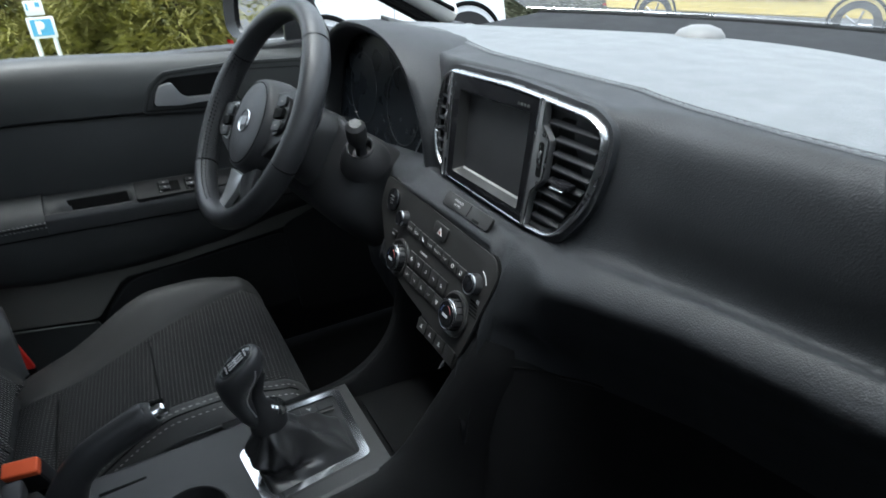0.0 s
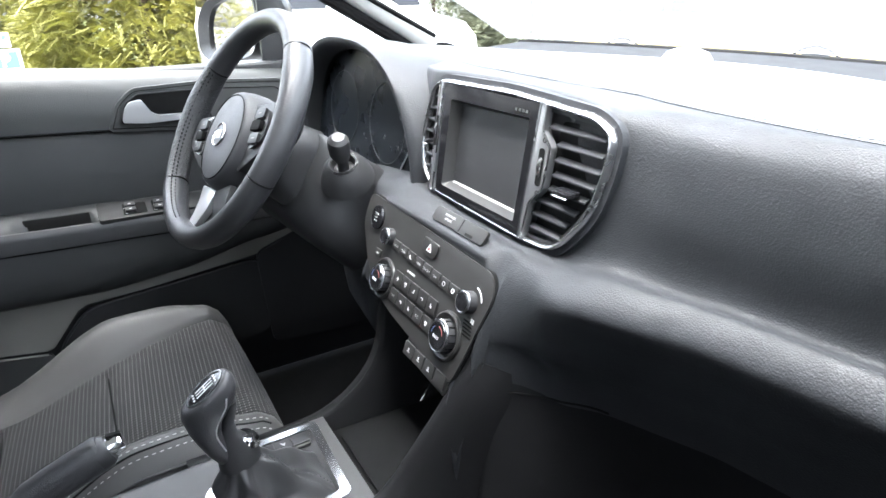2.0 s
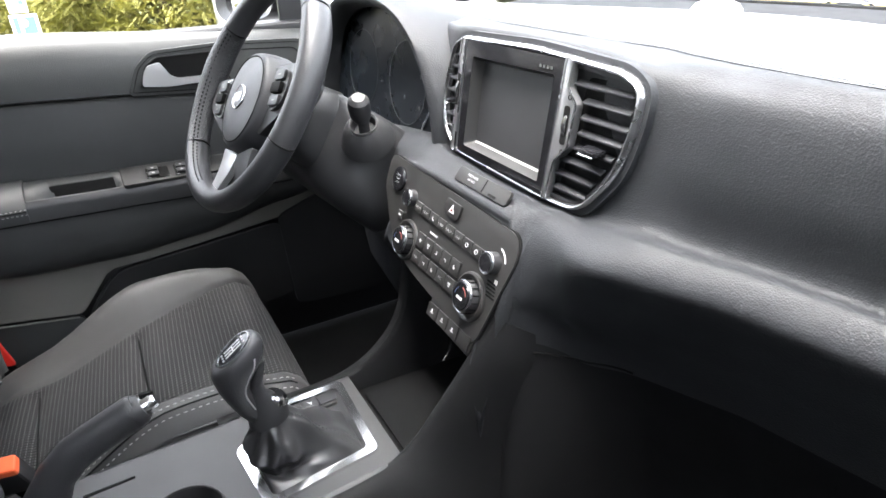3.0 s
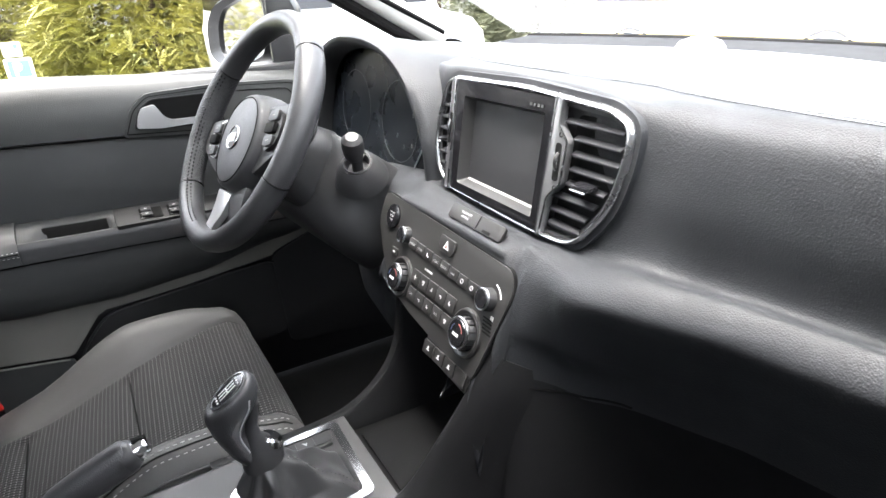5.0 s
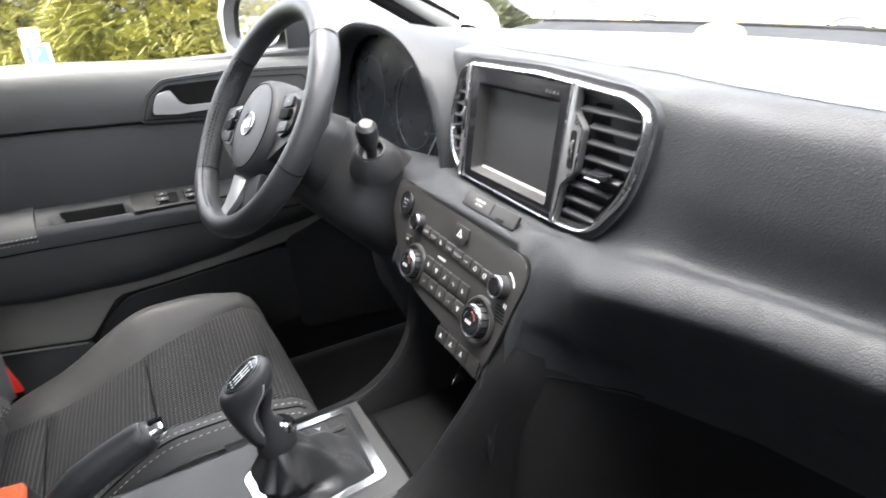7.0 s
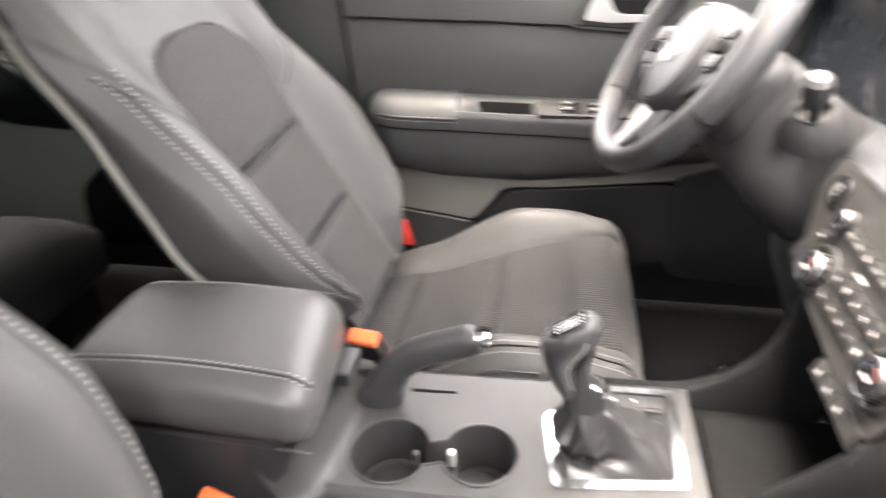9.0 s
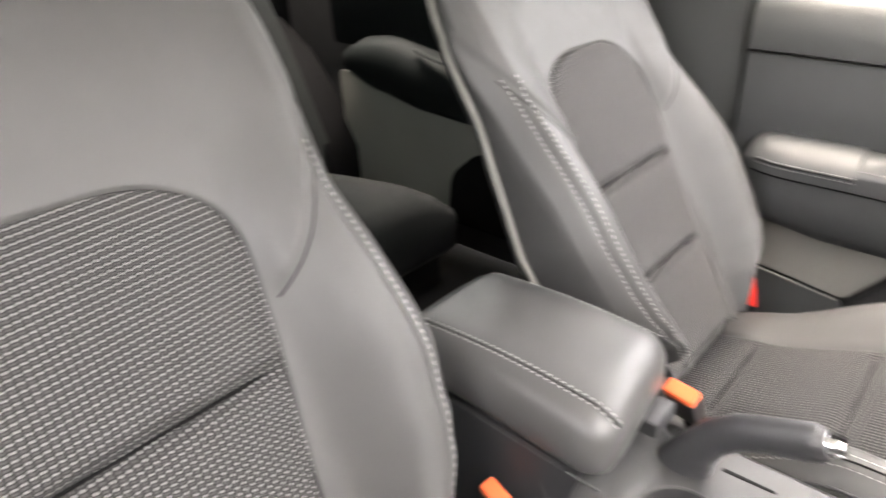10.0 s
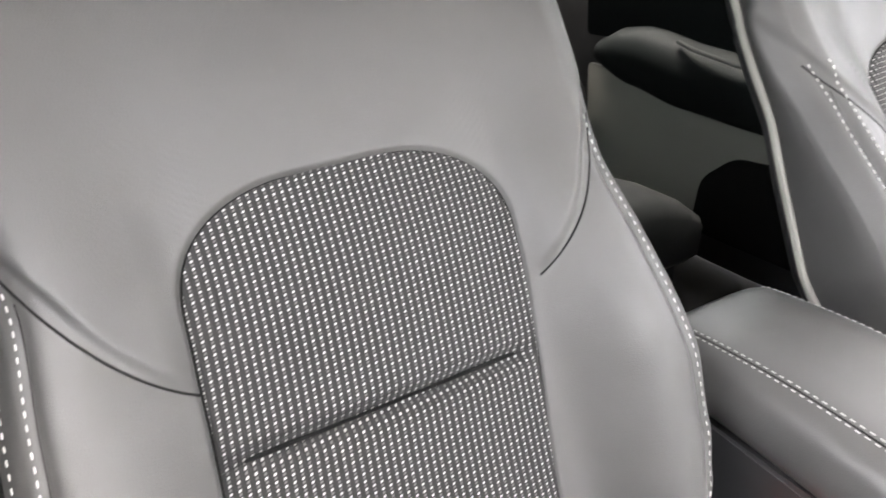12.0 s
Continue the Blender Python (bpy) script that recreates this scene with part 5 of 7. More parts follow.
part("cup_finger", box((0.012, -0.246, 0.636), (0.022, -0.238, 0.659), 0.003), SILVER, cons, "pale cup holder finger")
part("cup_finger", box((0.012, -0.289, 0.632), (0.021, -0.282, 0.650), 0.003), TRIM, cons)
# black sheet on the console stands for the slot's shade
part("brake_slot", prism([(-0.072, -0.306, top_z(-0.306) - 0.0016), (-0.066, -0.306, top_z(-0.306) - 0.0016), (-0.068, -0.250, top_z(-0.250) - 0.0016), (-0.072, -0.250, top_z(-0.250) - 0.0016)], (0, 0, 1), 0.0022, 0.0005), VOID, cons, "handbrake slot")
# pocket ahead of the lever, flanks up to the dashboard; shade in their colours
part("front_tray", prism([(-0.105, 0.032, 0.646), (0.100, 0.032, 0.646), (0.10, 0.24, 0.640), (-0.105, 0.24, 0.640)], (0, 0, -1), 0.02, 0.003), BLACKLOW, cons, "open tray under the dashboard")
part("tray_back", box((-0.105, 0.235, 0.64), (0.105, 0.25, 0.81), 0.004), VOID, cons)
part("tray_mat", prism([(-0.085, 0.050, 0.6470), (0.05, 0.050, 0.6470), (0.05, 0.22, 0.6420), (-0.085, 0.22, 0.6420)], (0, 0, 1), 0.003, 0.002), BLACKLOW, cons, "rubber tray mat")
FL = smooth_path([(0, -0.14, 0.664), (0, 0.0, 0.666), (0, 0.055, 0.676), (0, 0.10, 0.705), (0, 0.128, 0.745), (0, 0.140, 0.80), (0, 0.145, 0.86)], 5)
rings = [[(-0.104, p.y, p.z), (-0.108, p.y - 0.006, p.z + 0.004), (-0.122, p.y - 0.006, p.z + 0.003), (-0.130, p.y, p.z - 0.006), (-0.132, p.y + 0.06, p.z - 0.10), (-0.104, p.y + 0.06, p.z - 0.10)] for p in FL]
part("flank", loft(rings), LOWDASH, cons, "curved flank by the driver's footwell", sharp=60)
RIDGE = smooth_path([(0.080, -0.08, 0.6705), (0.076, -0.02, 0.6718), (0.072, 0.025, 0.6765), (0.073, 0.052, 0.696), (0.081, 0.076, 0.735), (0.093, 0.099, 0.780), (0.104, 0.1185, 0.824), (0.110, 0.136, 0.860)], 5)
rings = []
for i, p in enumerate(RIDGE):
    t = (RIDGE[min(i + 1, len(RIDGE) - 1)] - RIDGE[max(i - 1, 0)])
    n = Vector((0, -t.z, t.y)).normalized()
    rings.append([p + Vector((a, 0, 0)) - n * b for a, b in ((-0.006, 0.20), (-0.006, 0.010), (-0.004, 0.003), (0.001, 0.0), (0.010, 0.002), (0.022, 0.011), (0.036, 0.031), (0.050, 0.062), (0.062, 0.098), (0.070, 0.14), (0.076, 0.28))])
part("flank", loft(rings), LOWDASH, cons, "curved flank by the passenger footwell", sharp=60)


def skin_y(x, z):
    """Depth of the dashboard's skin at x and height z."""
    f = dash_face(x)
    return next((lerp(p.y, q.y, (p.z - z) / max(1e-6, p.z - q.z)) for p, q in zip(f[36:], f[37:]) if q.z <= z <= p.z), f[-1].y)


part("flank_joint", tube([(x, skin_y(x, 0.822) - 0.0004, 0.822) for x in [0.130 + 0.10 * i / 16 for i in range(17)]], 0.0013, 6), VOID, cons)
# plastic tunnel side blackened to stand for its shade
rings = [[(x0, y, z) for x0, z in ((0.06, 0.36), (0.06, zt - 0.03), (0.105, zt - 0.05), (0.112, zt - 0.09), (0.115, 0.36))] for y, zt in ((-0.42, 0.655), (-0.2, 0.660), (0.0, 0.668), (0.06, 0.68), (0.12, 0.72), (0.40, 0.74))]
part("tunnel_side", loft(rings), VOID, cons, "tunnel side towards the passenger, blackened for shade", sharp=50)

# gear lever
gear = thing("gear_lever", (0.0, -0.06, 0.67), "manual gear lever with leather boot and silver frame", "gear lever")
GF = on_plane((0.0, -0.063, top_z(-0.063)), (1, 0, 0), (0, 1, 0.03))
go = round_poly([(-0.040, -0.075), (0.064, -0.063), (0.050, 0.077), (-0.096, 0.083), (-0.097, 0.0)], 0.010, 5)
gi = round_poly([(-0.036, -0.063), (0.052, -0.053), (0.040, 0.066), (-0.086, 0.072), (-0.087, 0.004)], 0.007, 5)
part("frame", rim_plate(GF, go, gi, 0.006, -0.001, 0.002), CHROME, gear, "satin silver frame", sharp=30)
part("boot_base", plate(GF, inset(gi, 0.001), 0.004, 0.001, -0.004), HARD, gear)
swb = part("switch_bar", plate(GF, round_poly([(-0.085, 0.002), (-0.060, -0.012), (-0.058, 0.064), (-0.084, 0.070)], 0.003, 3), 0.006, 0.001, -0.002), PANEL, gear, "row of console switches")
for k in range(3):
    b0 = -0.004 + k * 0.0235
    part("switch", plate(GF, rounded(-0.0825, -0.0625, b0, b0 + 0.022, 0.0015, 3), 0.003, 0.0008, 0.003), HARD, swb)
    if k < 2:
        part("symbol", plate(GF, [(-0.0765, b0 + 0.008), (-0.0685, b0 + 0.0125), (-0.0745, b0 + 0.015), (-0.0735, b0 + 0.0125)][::-1], 0.0004, 0, 0.006), PRINT, swb)
base_o = round_poly([(-0.040, -0.060), (0.050, -0.052), (0.038, 0.064), (-0.050, 0.064)], 0.012, 12)
def even_loop(pts, n):
    """The closed outline cut into n even steps."""
    P = [Vector(p) for p in pts]
    L = [(P[(k + 1) % len(P)] - P[k]).length for k in range(len(P))]
    out, k, run = [], 0, 0.0
    for j in range(n):
        d = sum(L) * j / n
        while run + L[k] < d:
            run += L[k]
            k += 1
        out.append(P[k].lerp(P[(k + 1) % len(P)], (d - run) / max(L[k], 1e-9)))
    return out


NB = 120
base_o = even_loop(base_o, NB)
rings = []
for i in range(45):
    t = i / 44
    ring = []
    for k in range(NB):
        a0, b0 = base_o[k]
        p0 = Vector((a0, -0.063 + b0, 0.671 + 0.03 * b0))
        ang = math.atan2(b0, a0)
        ca, sa = math.cos(ang), math.sin(ang)
        # a slack column that hangs over its skirt
        s = max(0.0, (t - 0.28) / 0.72)
        r = lerp(1.0, 0.0, s ** 1.3)
        tuck = 1 - 0.20 * math.exp(-(s / 0.10) ** 2)
        crease = 1 - 2 * abs(((4 * ang / (2 * math.pi) + 0.30 + 0.34 * s) % 1.0) - 0.5)
        bulge = 0.0035 * math.sin(math.pi * s) + (0.0105 * crease ** 2.2 - 0.0040 + 0.0022 * math.sin(9 * ang - 5 * s)) * math.sin(math.pi * min(1.0, s * 0.92 + 0.08)) ** 0.7
        col = Vector(((lerp(0.0165, 0.0310, r) * tuck + bulge) * ca, lerp(-0.0965, -0.0900, r) + (lerp(0.0195, 0.0350, r) * tuck + bulge) * sa, lerp(0.6800 + 0.0035 * math.sin(3 * ang + 0.5), 0.741 + 0.004 * sa, s ** 0.9)))
        if t < 0.28:
            u = t / 0.28
            col = p0.lerp(col, u) + Vector((0, 0, 0.0045 * math.sin(math.pi * u) * (1 + 0.6 * math.sin(5 * ang)) - 0.005 * u * u))
        # the front runs down to the frame in one slack slope
        w = t ** 0.85
        top = Vector((0.0165 * ca, -0.0965 + 0.0195 * sa, 0.741 + 0.004 * sa))
        tent = p0.lerp(top, w) + Vector((0.4 * ca, 0.5 * sa, 0.8)) * math.sin(math.pi * t) * (0.0035 * math.sin(6 * ang + 2 * t) + 0.004 * math.sin(9 * t + 2 * ca) - 0.002)
        ring.append(col.lerp(tent, sstep(0.25, 0.85, sa)))
    rings.append(ring)
part("boot", loft(rings), BOOT, gear, "creased black leather boot", sharp=80)
for kk in (int(NB * 0.52), int(NB * 0.55)):
    part("boot_stitching", stitches([rings[i][kk] + Vector((0.0006, 0.0006, 0.0012)) for i in range(45)], 0.003, 0.0025, 0.0006), DARKSTITCH, gear)


def side_rings(table, n=36):
    """Rings from their rear and front ends in side view and their half width."""
    out = []
    for (y0, z0), (y1, z1), hw in table:
        c = Vector((0, (y0 + y1) / 2, (z0 + z1) / 2))
        d = Vector((0, (y1 - y0) / 2, (z1 - z0) / 2))
        out.append([c + hw * math.cos(a) * Vector((1, 0, 0)) + math.sin(a) * d for a in [2 * math.pi * j / n for j in range(n)]])
    return out


part("collar", loft(side_rings([((-0.119, 0.734), (-0.073, 0.742), 0.0185), ((-0.120, 0.741), (-0.073, 0.750), 0.0180), ((-0.119, 0.749), (-0.075, 0.759), 0.0165), ((-0.117, 0.758), (-0.082, 0.769), 0.0135), ((-0.114, 0.772), (-0.094, 0.780), 0.0105), ((-0.112, 0.788), (-0.0955, 0.794), 0.0092), ((-0.106, 0.806), (-0.0905, 0.812), 0.0092), ((-0.104, 0.818), (-0.0895, 0.822), 0.0092)])), HARD, gear, "plastic collar and stem below the knob", sharp=60)
part("reverse_tab", loft(side_rings([((-0.0955, 0.764), (-0.0725, 0.755), 0.0125), ((-0.0955, 0.7725), (-0.0725, 0.7640), 0.0125), ((-0.0930, 0.7750), (-0.0750, 0.7675), 0.0100)], 20)), CHROME, gear, "bright reverse collar tab", sharp=30)
knob_rings = side_rings([((-0.119, 0.7465), (-0.099, 0.7500), 0.0110), ((-0.1285, 0.7610), (-0.1045, 0.7680), 0.0128), ((-0.1375, 0.7820), (-0.1100, 0.7900), 0.0158), ((-0.1425, 0.7960), (-0.1075, 0.8030), 0.0180), ((-0.1455, 0.8090), (-0.0985, 0.8160), 0.0202), ((-0.1465, 0.8165), (-0.0895, 0.8290), 0.0218), ((-0.1458, 0.8215), (-0.0870, 0.8420), 0.0222), ((-0.1440, 0.8250), (-0.0890, 0.8520), 0.0210), ((-0.1415, 0.8275), (-0.0940, 0.8580), 0.0188), ((-0.1385, 0.8280), (-0.0980, 0.8575), 0.0165)])
part("knob", loft(knob_rings), WHEEL, gear, "leather-covered gear knob", sharp=80)
for j in (3, 15):
    part("knob_trim", tube(smooth_path([r[j] for r in knob_rings[1:7]], 4), 0.0010, 6), SILVER, gear, "thin bright line on the knob")
KN = on_plane((0.0, -0.1182, 0.8432), (1, 0, 0), (0, 0.0405, 0.0295))
ov = [(0.0158 * math.cos(2 * math.pi * k / 32), 0.0245 * math.sin(2 * math.pi * k / 32)) for k in range(32)]
part("knob_ring", rim_plate(KN, ov, inset(ov, 0.0018), 0.003, -0.001), CHROME, gear, "chrome oval ring")
part("knob_cap", plate(KN, inset(ov, 0.0018), 0.0025, 0.0008, -0.001), GLOSS, gear, "gloss cap with shift pattern")
part("shift_pattern", join(*[plate(KN, rounded(a - 0.0007, a + 0.0007, -0.011, 0.011, 0.0003, 1), 0.0004, 0, 0.0016) for a in (-0.005, 0.0, 0.005)], plate(KN, rounded(-0.005, 0.005, -0.0007, 0.0007, 0.0003, 1), 0.0004, 0, 0.0016), *[plate(KN, rounded(a - 0.0012, a + 0.0012, b - 0.001, b + 0.001, 0.0003, 1), 0.0004, 0, 0.0016) for a in (-0.005, 0, 0.005) for b in (-0.0145, 0.0145)]), PRINT, gear)

# handbrake
hb = thing("handbrake", (-0.05, -0.34, 0.66), "black handbrake lever with chrome release button", "handbrake")
# side view: (y, z) of the upper and lower edge, half width
SIDE = [((-0.385, 0.650), (-0.312, 0.652), 0.020), ((-0.372, 0.676), (-0.314, 0.664), 0.020), ((-0.352, 0.708), (-0.312, 0.684), 0.019), ((-0.330, 0.738), (-0.303, 0.706), 0.0175), ((-0.305, 0.760), (-0.287, 0.722), 0.0165), ((-0.280, 0.772), (-0.266, 0.733), 0.0162), ((-0.255, 0.782), (-0.242, 0.742), 0.0162), ((-0.234, 0.790), (-0.221, 0.750), 0.0160), ((-0.230, 0.790), (-0.217, 0.752), 0.0145)]
fine = []
for p, q in zip(SIDE, SIDE[1:]):
    for i in range(4):
        fine.append(((lerp(p[0][0], q[0][0], i / 4), lerp(p[0][1], q[0][1], i / 4)), (lerp(p[1][0], q[1][0], i / 4), lerp(p[1][1], q[1][1], i / 4)), lerp(p[2], q[2], i / 4)))
rings = [[p + Vector((-0.052, 0, 0)) for p in r] for r in side_rings(fine + SIDE[-1:], 28)]
part("lever", loft(rings), WHEEL, hb, "grained lever grip on a broad flat base", sharp=70)
d = Vector((0, 0.022, 0.0085)).normalized()
e = Vector((-0.052, -0.2235, 0.771))
part("end_collar", tube([e - d * 0.006, e + d * 0.003, e + d * 0.007], [0.0180, 0.0172, 0.0140], 20), HARD, hb)
part("release_button", tube([e + d * 0.005, e + d * 0.017, e + d * 0.021], [0.0115, 0.0112, 0.0085], 18), CHROME, hb, "chrome release button")
part("button_slot", box((-0.0545, e.y + 0.004, e.z + 0.010), (-0.0495, e.y + 0.019, e.z + 0.0185), 0.001), VOID, hb)

# armrest box
arm = thing("armrest_box", (0.0, -0.52, 0.4), "centre console box with padded leather lid and pale twin stitching", "armrest")
def lid_ring(y, g):
    """Plump cross-section of the lid, drawn in by g at its rounded ends."""
    t = (y + 0.366) / (-0.668 + 0.366)
    xl, xr = lerp(-0.104, -0.102, t), lerp(0.104, 0.100, t)
    zt, zb = 0.800 + 0.010 * math.sin(math.pi * min(1, t)), lerp(0.722, 0.735, t)
    c, hw = (xl + xr) / 2, (xr - xl) / 2 - 0.8 * g
    zm, hh = (zt + zb) / 2, (zt - zb) / 2 - 0.55 * g
    out = []
    for j in range(40):
        a = 2 * math.pi * j / 40
        ca, sa = math.cos(a), math.sin(a)
        p = 0.42 if sa > 0 else 0.55
        x, z = math.copysign(abs(ca) ** 0.42, ca), math.copysign(abs(sa) ** p, sa)
        # the top crowns a little and its sides lean out towards a fuller belly
        px = c + hw * x * (1.0 - 0.10 * max(0, z))
        # its front edge slants back towards the driver
        out.append((px, y - 0.026 * (0.1 - px) / 0.2 * max(0.0, 1 - t) ** 2, zm + hh * z + 0.003 * max(0, z) * (1 - x * x)))
    return out


rings = []
for k in range(49):
    t = k / 48
    y = lerp(-0.366, -0.668, t)
    u = min(1.0, (y + 0.668) / 0.03) if t > 0.5 else min(1.0, (-0.366 - y) / 0.040)
    rings.append(lid_ring(y, 0.040 * (1 - math.sqrt(max(0.0, 1 - (1 - u) ** 2)))))
lid = part("lid", loft(rings), LIDSKIN, arm, "padded leather lid", sharp=80)


def lid_top(x, y):
    """Height of the lid's top at x, y."""
    t = (y + 0.366) / (-0.668 + 0.366)
    u = min(1.0, (-0.366 - y) / 0.040) if t < 0.5 else min(1.0, (y + 0.668) / 0.03)
    r = lid_ring(y, 0.040 * (1 - math.sqrt(max(0.0, 1 - (1 - u) ** 2))))[1:20]
    for p, q in zip(r, r[1:]):
        if q[0] <= x <= p[0]:
            return lerp(p[2], q[2], (p[0] - x) / max(1e-6, p[0] - q[0]))
    return r[0][2] if x > r[0][0] else r[-1][2]


LY = [lerp(-0.374, -0.650, i / 48) for i in range(49)]
for off in (0.0, -0.007):
    part("stitching", stitches([(0.071 + off, y, lid_top(0.071 + off, y) + 0.0006) for y in LY], 0.0055, 0.003, 0.0008), STITCH, lid, "pale stitching")
part("seam", tube([(0.0675, y, lid_top(0.0675, y) - 0.0006) for y in LY], 0.0011, 6), VOID, lid)
part("stitching", stitches([(-0.084, y, lid_top(-0.084, y) + 0.0006) for y in LY[5:]], 0.0055, 0.003, 0.0008), STITCH, lid)
part("lower_piping", tube([(0.0985, y, 0.727 + 0.0125 * i / 48) for i, y in enumerate(LY)], 0.0016, 6), TRIM, lid)
rings = [[(x, y, z) for x, y in ((-0.085, yf), (0.094, yf), (0.100, yf - 0.012), (0.098, -0.70), (-0.09, -0.70))] for z, yf in ((0.36, -0.415), (0.64, -0.413), (0.68, -0.41), (0.728, -0.400), (0.738, -0.400))]
part("box", loft(rings), HARD, arm, "black box below the lid", sharp=40)
part("latch", box((-0.06, -0.388, 0.716), (-0.01, -0.366, 0.738), 0.005), HARD, arm)


def buckle(x, y, z, col, tilt, label):
    b = thing("seat_belt_buckle", (x, y, z - 0.08), label, "buckle", "seat belt buckles")
    m = pose(x, y, z, tilt[0], tilt[1], tilt[2])
    bm = box((-0.020, -0.011, -0.055), (0.020, 0.011, 0.0), 0.005)
    bm.transform(m)
    part("body", bm, HARD, b)
    bm = box((-0.0195, -0.0105, -0.006), (0.0195, 0.0095, 0.010), 0.004)
    bm.transform(m)
    part("press_button", bm, col, b, "orange-red press button")
    bm = box((-0.008, -0.005, -0.15), (0.008, 0.005, -0.05), 0.002)
    bm.transform(m)
    part("stalk", bm, VOID, b)
    return b


buckle(-0.098, -0.374, 0.720, ORANGE, (28, 0, 82), "black seat belt buckle with orange-red button by the driver's seat")
buckle(0.128, -0.478, 0.668, ORANGE, (15, 10, 80), "black seat belt buckle with orange-red button by the passenger seat")

# ---------------------------------------------------------------- seats
TUP = Vector((0, -0.482, 0.876))
TN = Vector((0, 0.876, 0.482))


def seat_w(s):
    """Half width of the backrest at height s."""
    return curve1([(0.0, 0.125), (0.06, 0.170), (0.10, 0.222), (0.14, 0.250), (0.18, 0.266), (0.25, 0.281), (0.36, 0.275), (0.44, 0.268), (0.52, 0.276), (0.75, 0.272)], s)


def side_d(off, s):
    """A line along the bolster that follows its outline."""
    return 0.12 + (off - 0.12) * (seat_w(s) - 0.12) / (0.283 - 0.12)


def fold_s(d):
    u = max(0.0, d - 0.145)
    return 0.352 + 0.45 * u + 6.9 * u * u


def back_h(d, s):
    """How far the backrest's front stands proud of its plane."""
    a = abs(d)
    a = a if a < 0.12 else 0.12 + (a - 0.12) * (0.283 - 0.12) / (seat_w(s) - 0.12)
    amp = 0.055 * sstep(-0.05, 0.12, s) * (1 - 0.80 * sstep(0.25, 0.52, s))
    h = amp * sstep(0.125, 0.225, a) - 0.012 * sstep(0.235, 0.275, a) - 0.03 * sstep(0.262, 0.30, a)
    h += 0.009 * sstep(0.46, 0.66, s) * (1 - sstep(0.12, 0.26, a))
    w = math.exp(-((a - 0.150) / 0.030) ** 2 - ((s - 0.505) / 0.040) ** 2)
    h += 0.0007 * w * math.sin(900 * (s - 0.8 * a) + 3 * math.sin(60 * a)) + 0.0004 * math.exp(-((a - 0.20) / 0.03) ** 2 - ((s - 0.46) / 0.025) ** 2) * math.sin(1100 * (s + 0.3 * a))
    if a > 0.135:
        e = s - fold_s(a)
        h += 0.0055 * sstep(-0.002, 0.016, e) * (1 - sstep(0.04, 0.20, e)) * sstep(0.142, 0.170, a)
    h -= 0.004 * math.exp(-((a - 0.252) / 0.0045) ** 2) * sstep(0.02, 0.06, s) * (1 - sstep(0.40, 0.46, s))
    return h


def ins_w(s):
    """Half width of the cloth insert at height s."""
    base = curve1([(0.0, 0.122), (0.15, 0.132), (0.29, 0.141), (0.37, 0.144), (0.5, 0.144)], s)
    top = 0.492
    r = 0.088
    if s > top - r:
        q = (s - (top - r)) / r
        base -= 0.105 * (1 - math.sqrt(max(0, 1 - q ** 2.4)))
    return base


def insert_shift(s):
    """The cloth centre leans a little towards the door at its foot."""
    return 0.028 * (1 - sstep(0.12, 0.45, s))


def seat_pt(o, d, s, h):
    return Vector(o) + Vector((d, 0, 0)) + TUP * s + TN * h


def uvmesh(name, rows, uvs, material, parent, label=""):
    """A quad sheet with its own coordinates in metres."""
    nr, nc = len(rows), len(rows[0])
    me = bpy.data.meshes.new(name)
    me.from_pydata([tuple(p) for r in rows for p in r], [], [(i * nc + j, i * nc + j + 1, (i + 1) * nc + j + 1, (i + 1) * nc + j) for i in range(nr - 1) for j in range(nc - 1)])
    layer = me.uv_layers.new(name="cloth")
    flat = [c for r in uvs for c in r]
    for loop in me.loops:
        layer.data[loop.index].uv = flat[loop.vertex_index]
    me.materials.append(material)
    me.polygons.foreach_set("use_smooth", [True] * len(me.polygons))
    ob = new(name, me)
    ob.parent = parent
    ob.matrix_parent_inverse = Matrix.Translation(-parent.location)
    if label:
        ob["label"] = label
    return ob


SEAT_DEPTH = 1.0


def seat_t(s):
    """Thickness of the backrest at height s."""
    return SEAT_DEPTH * lerp(0.115, 0.055, sstep(0.1, 0.62, s))


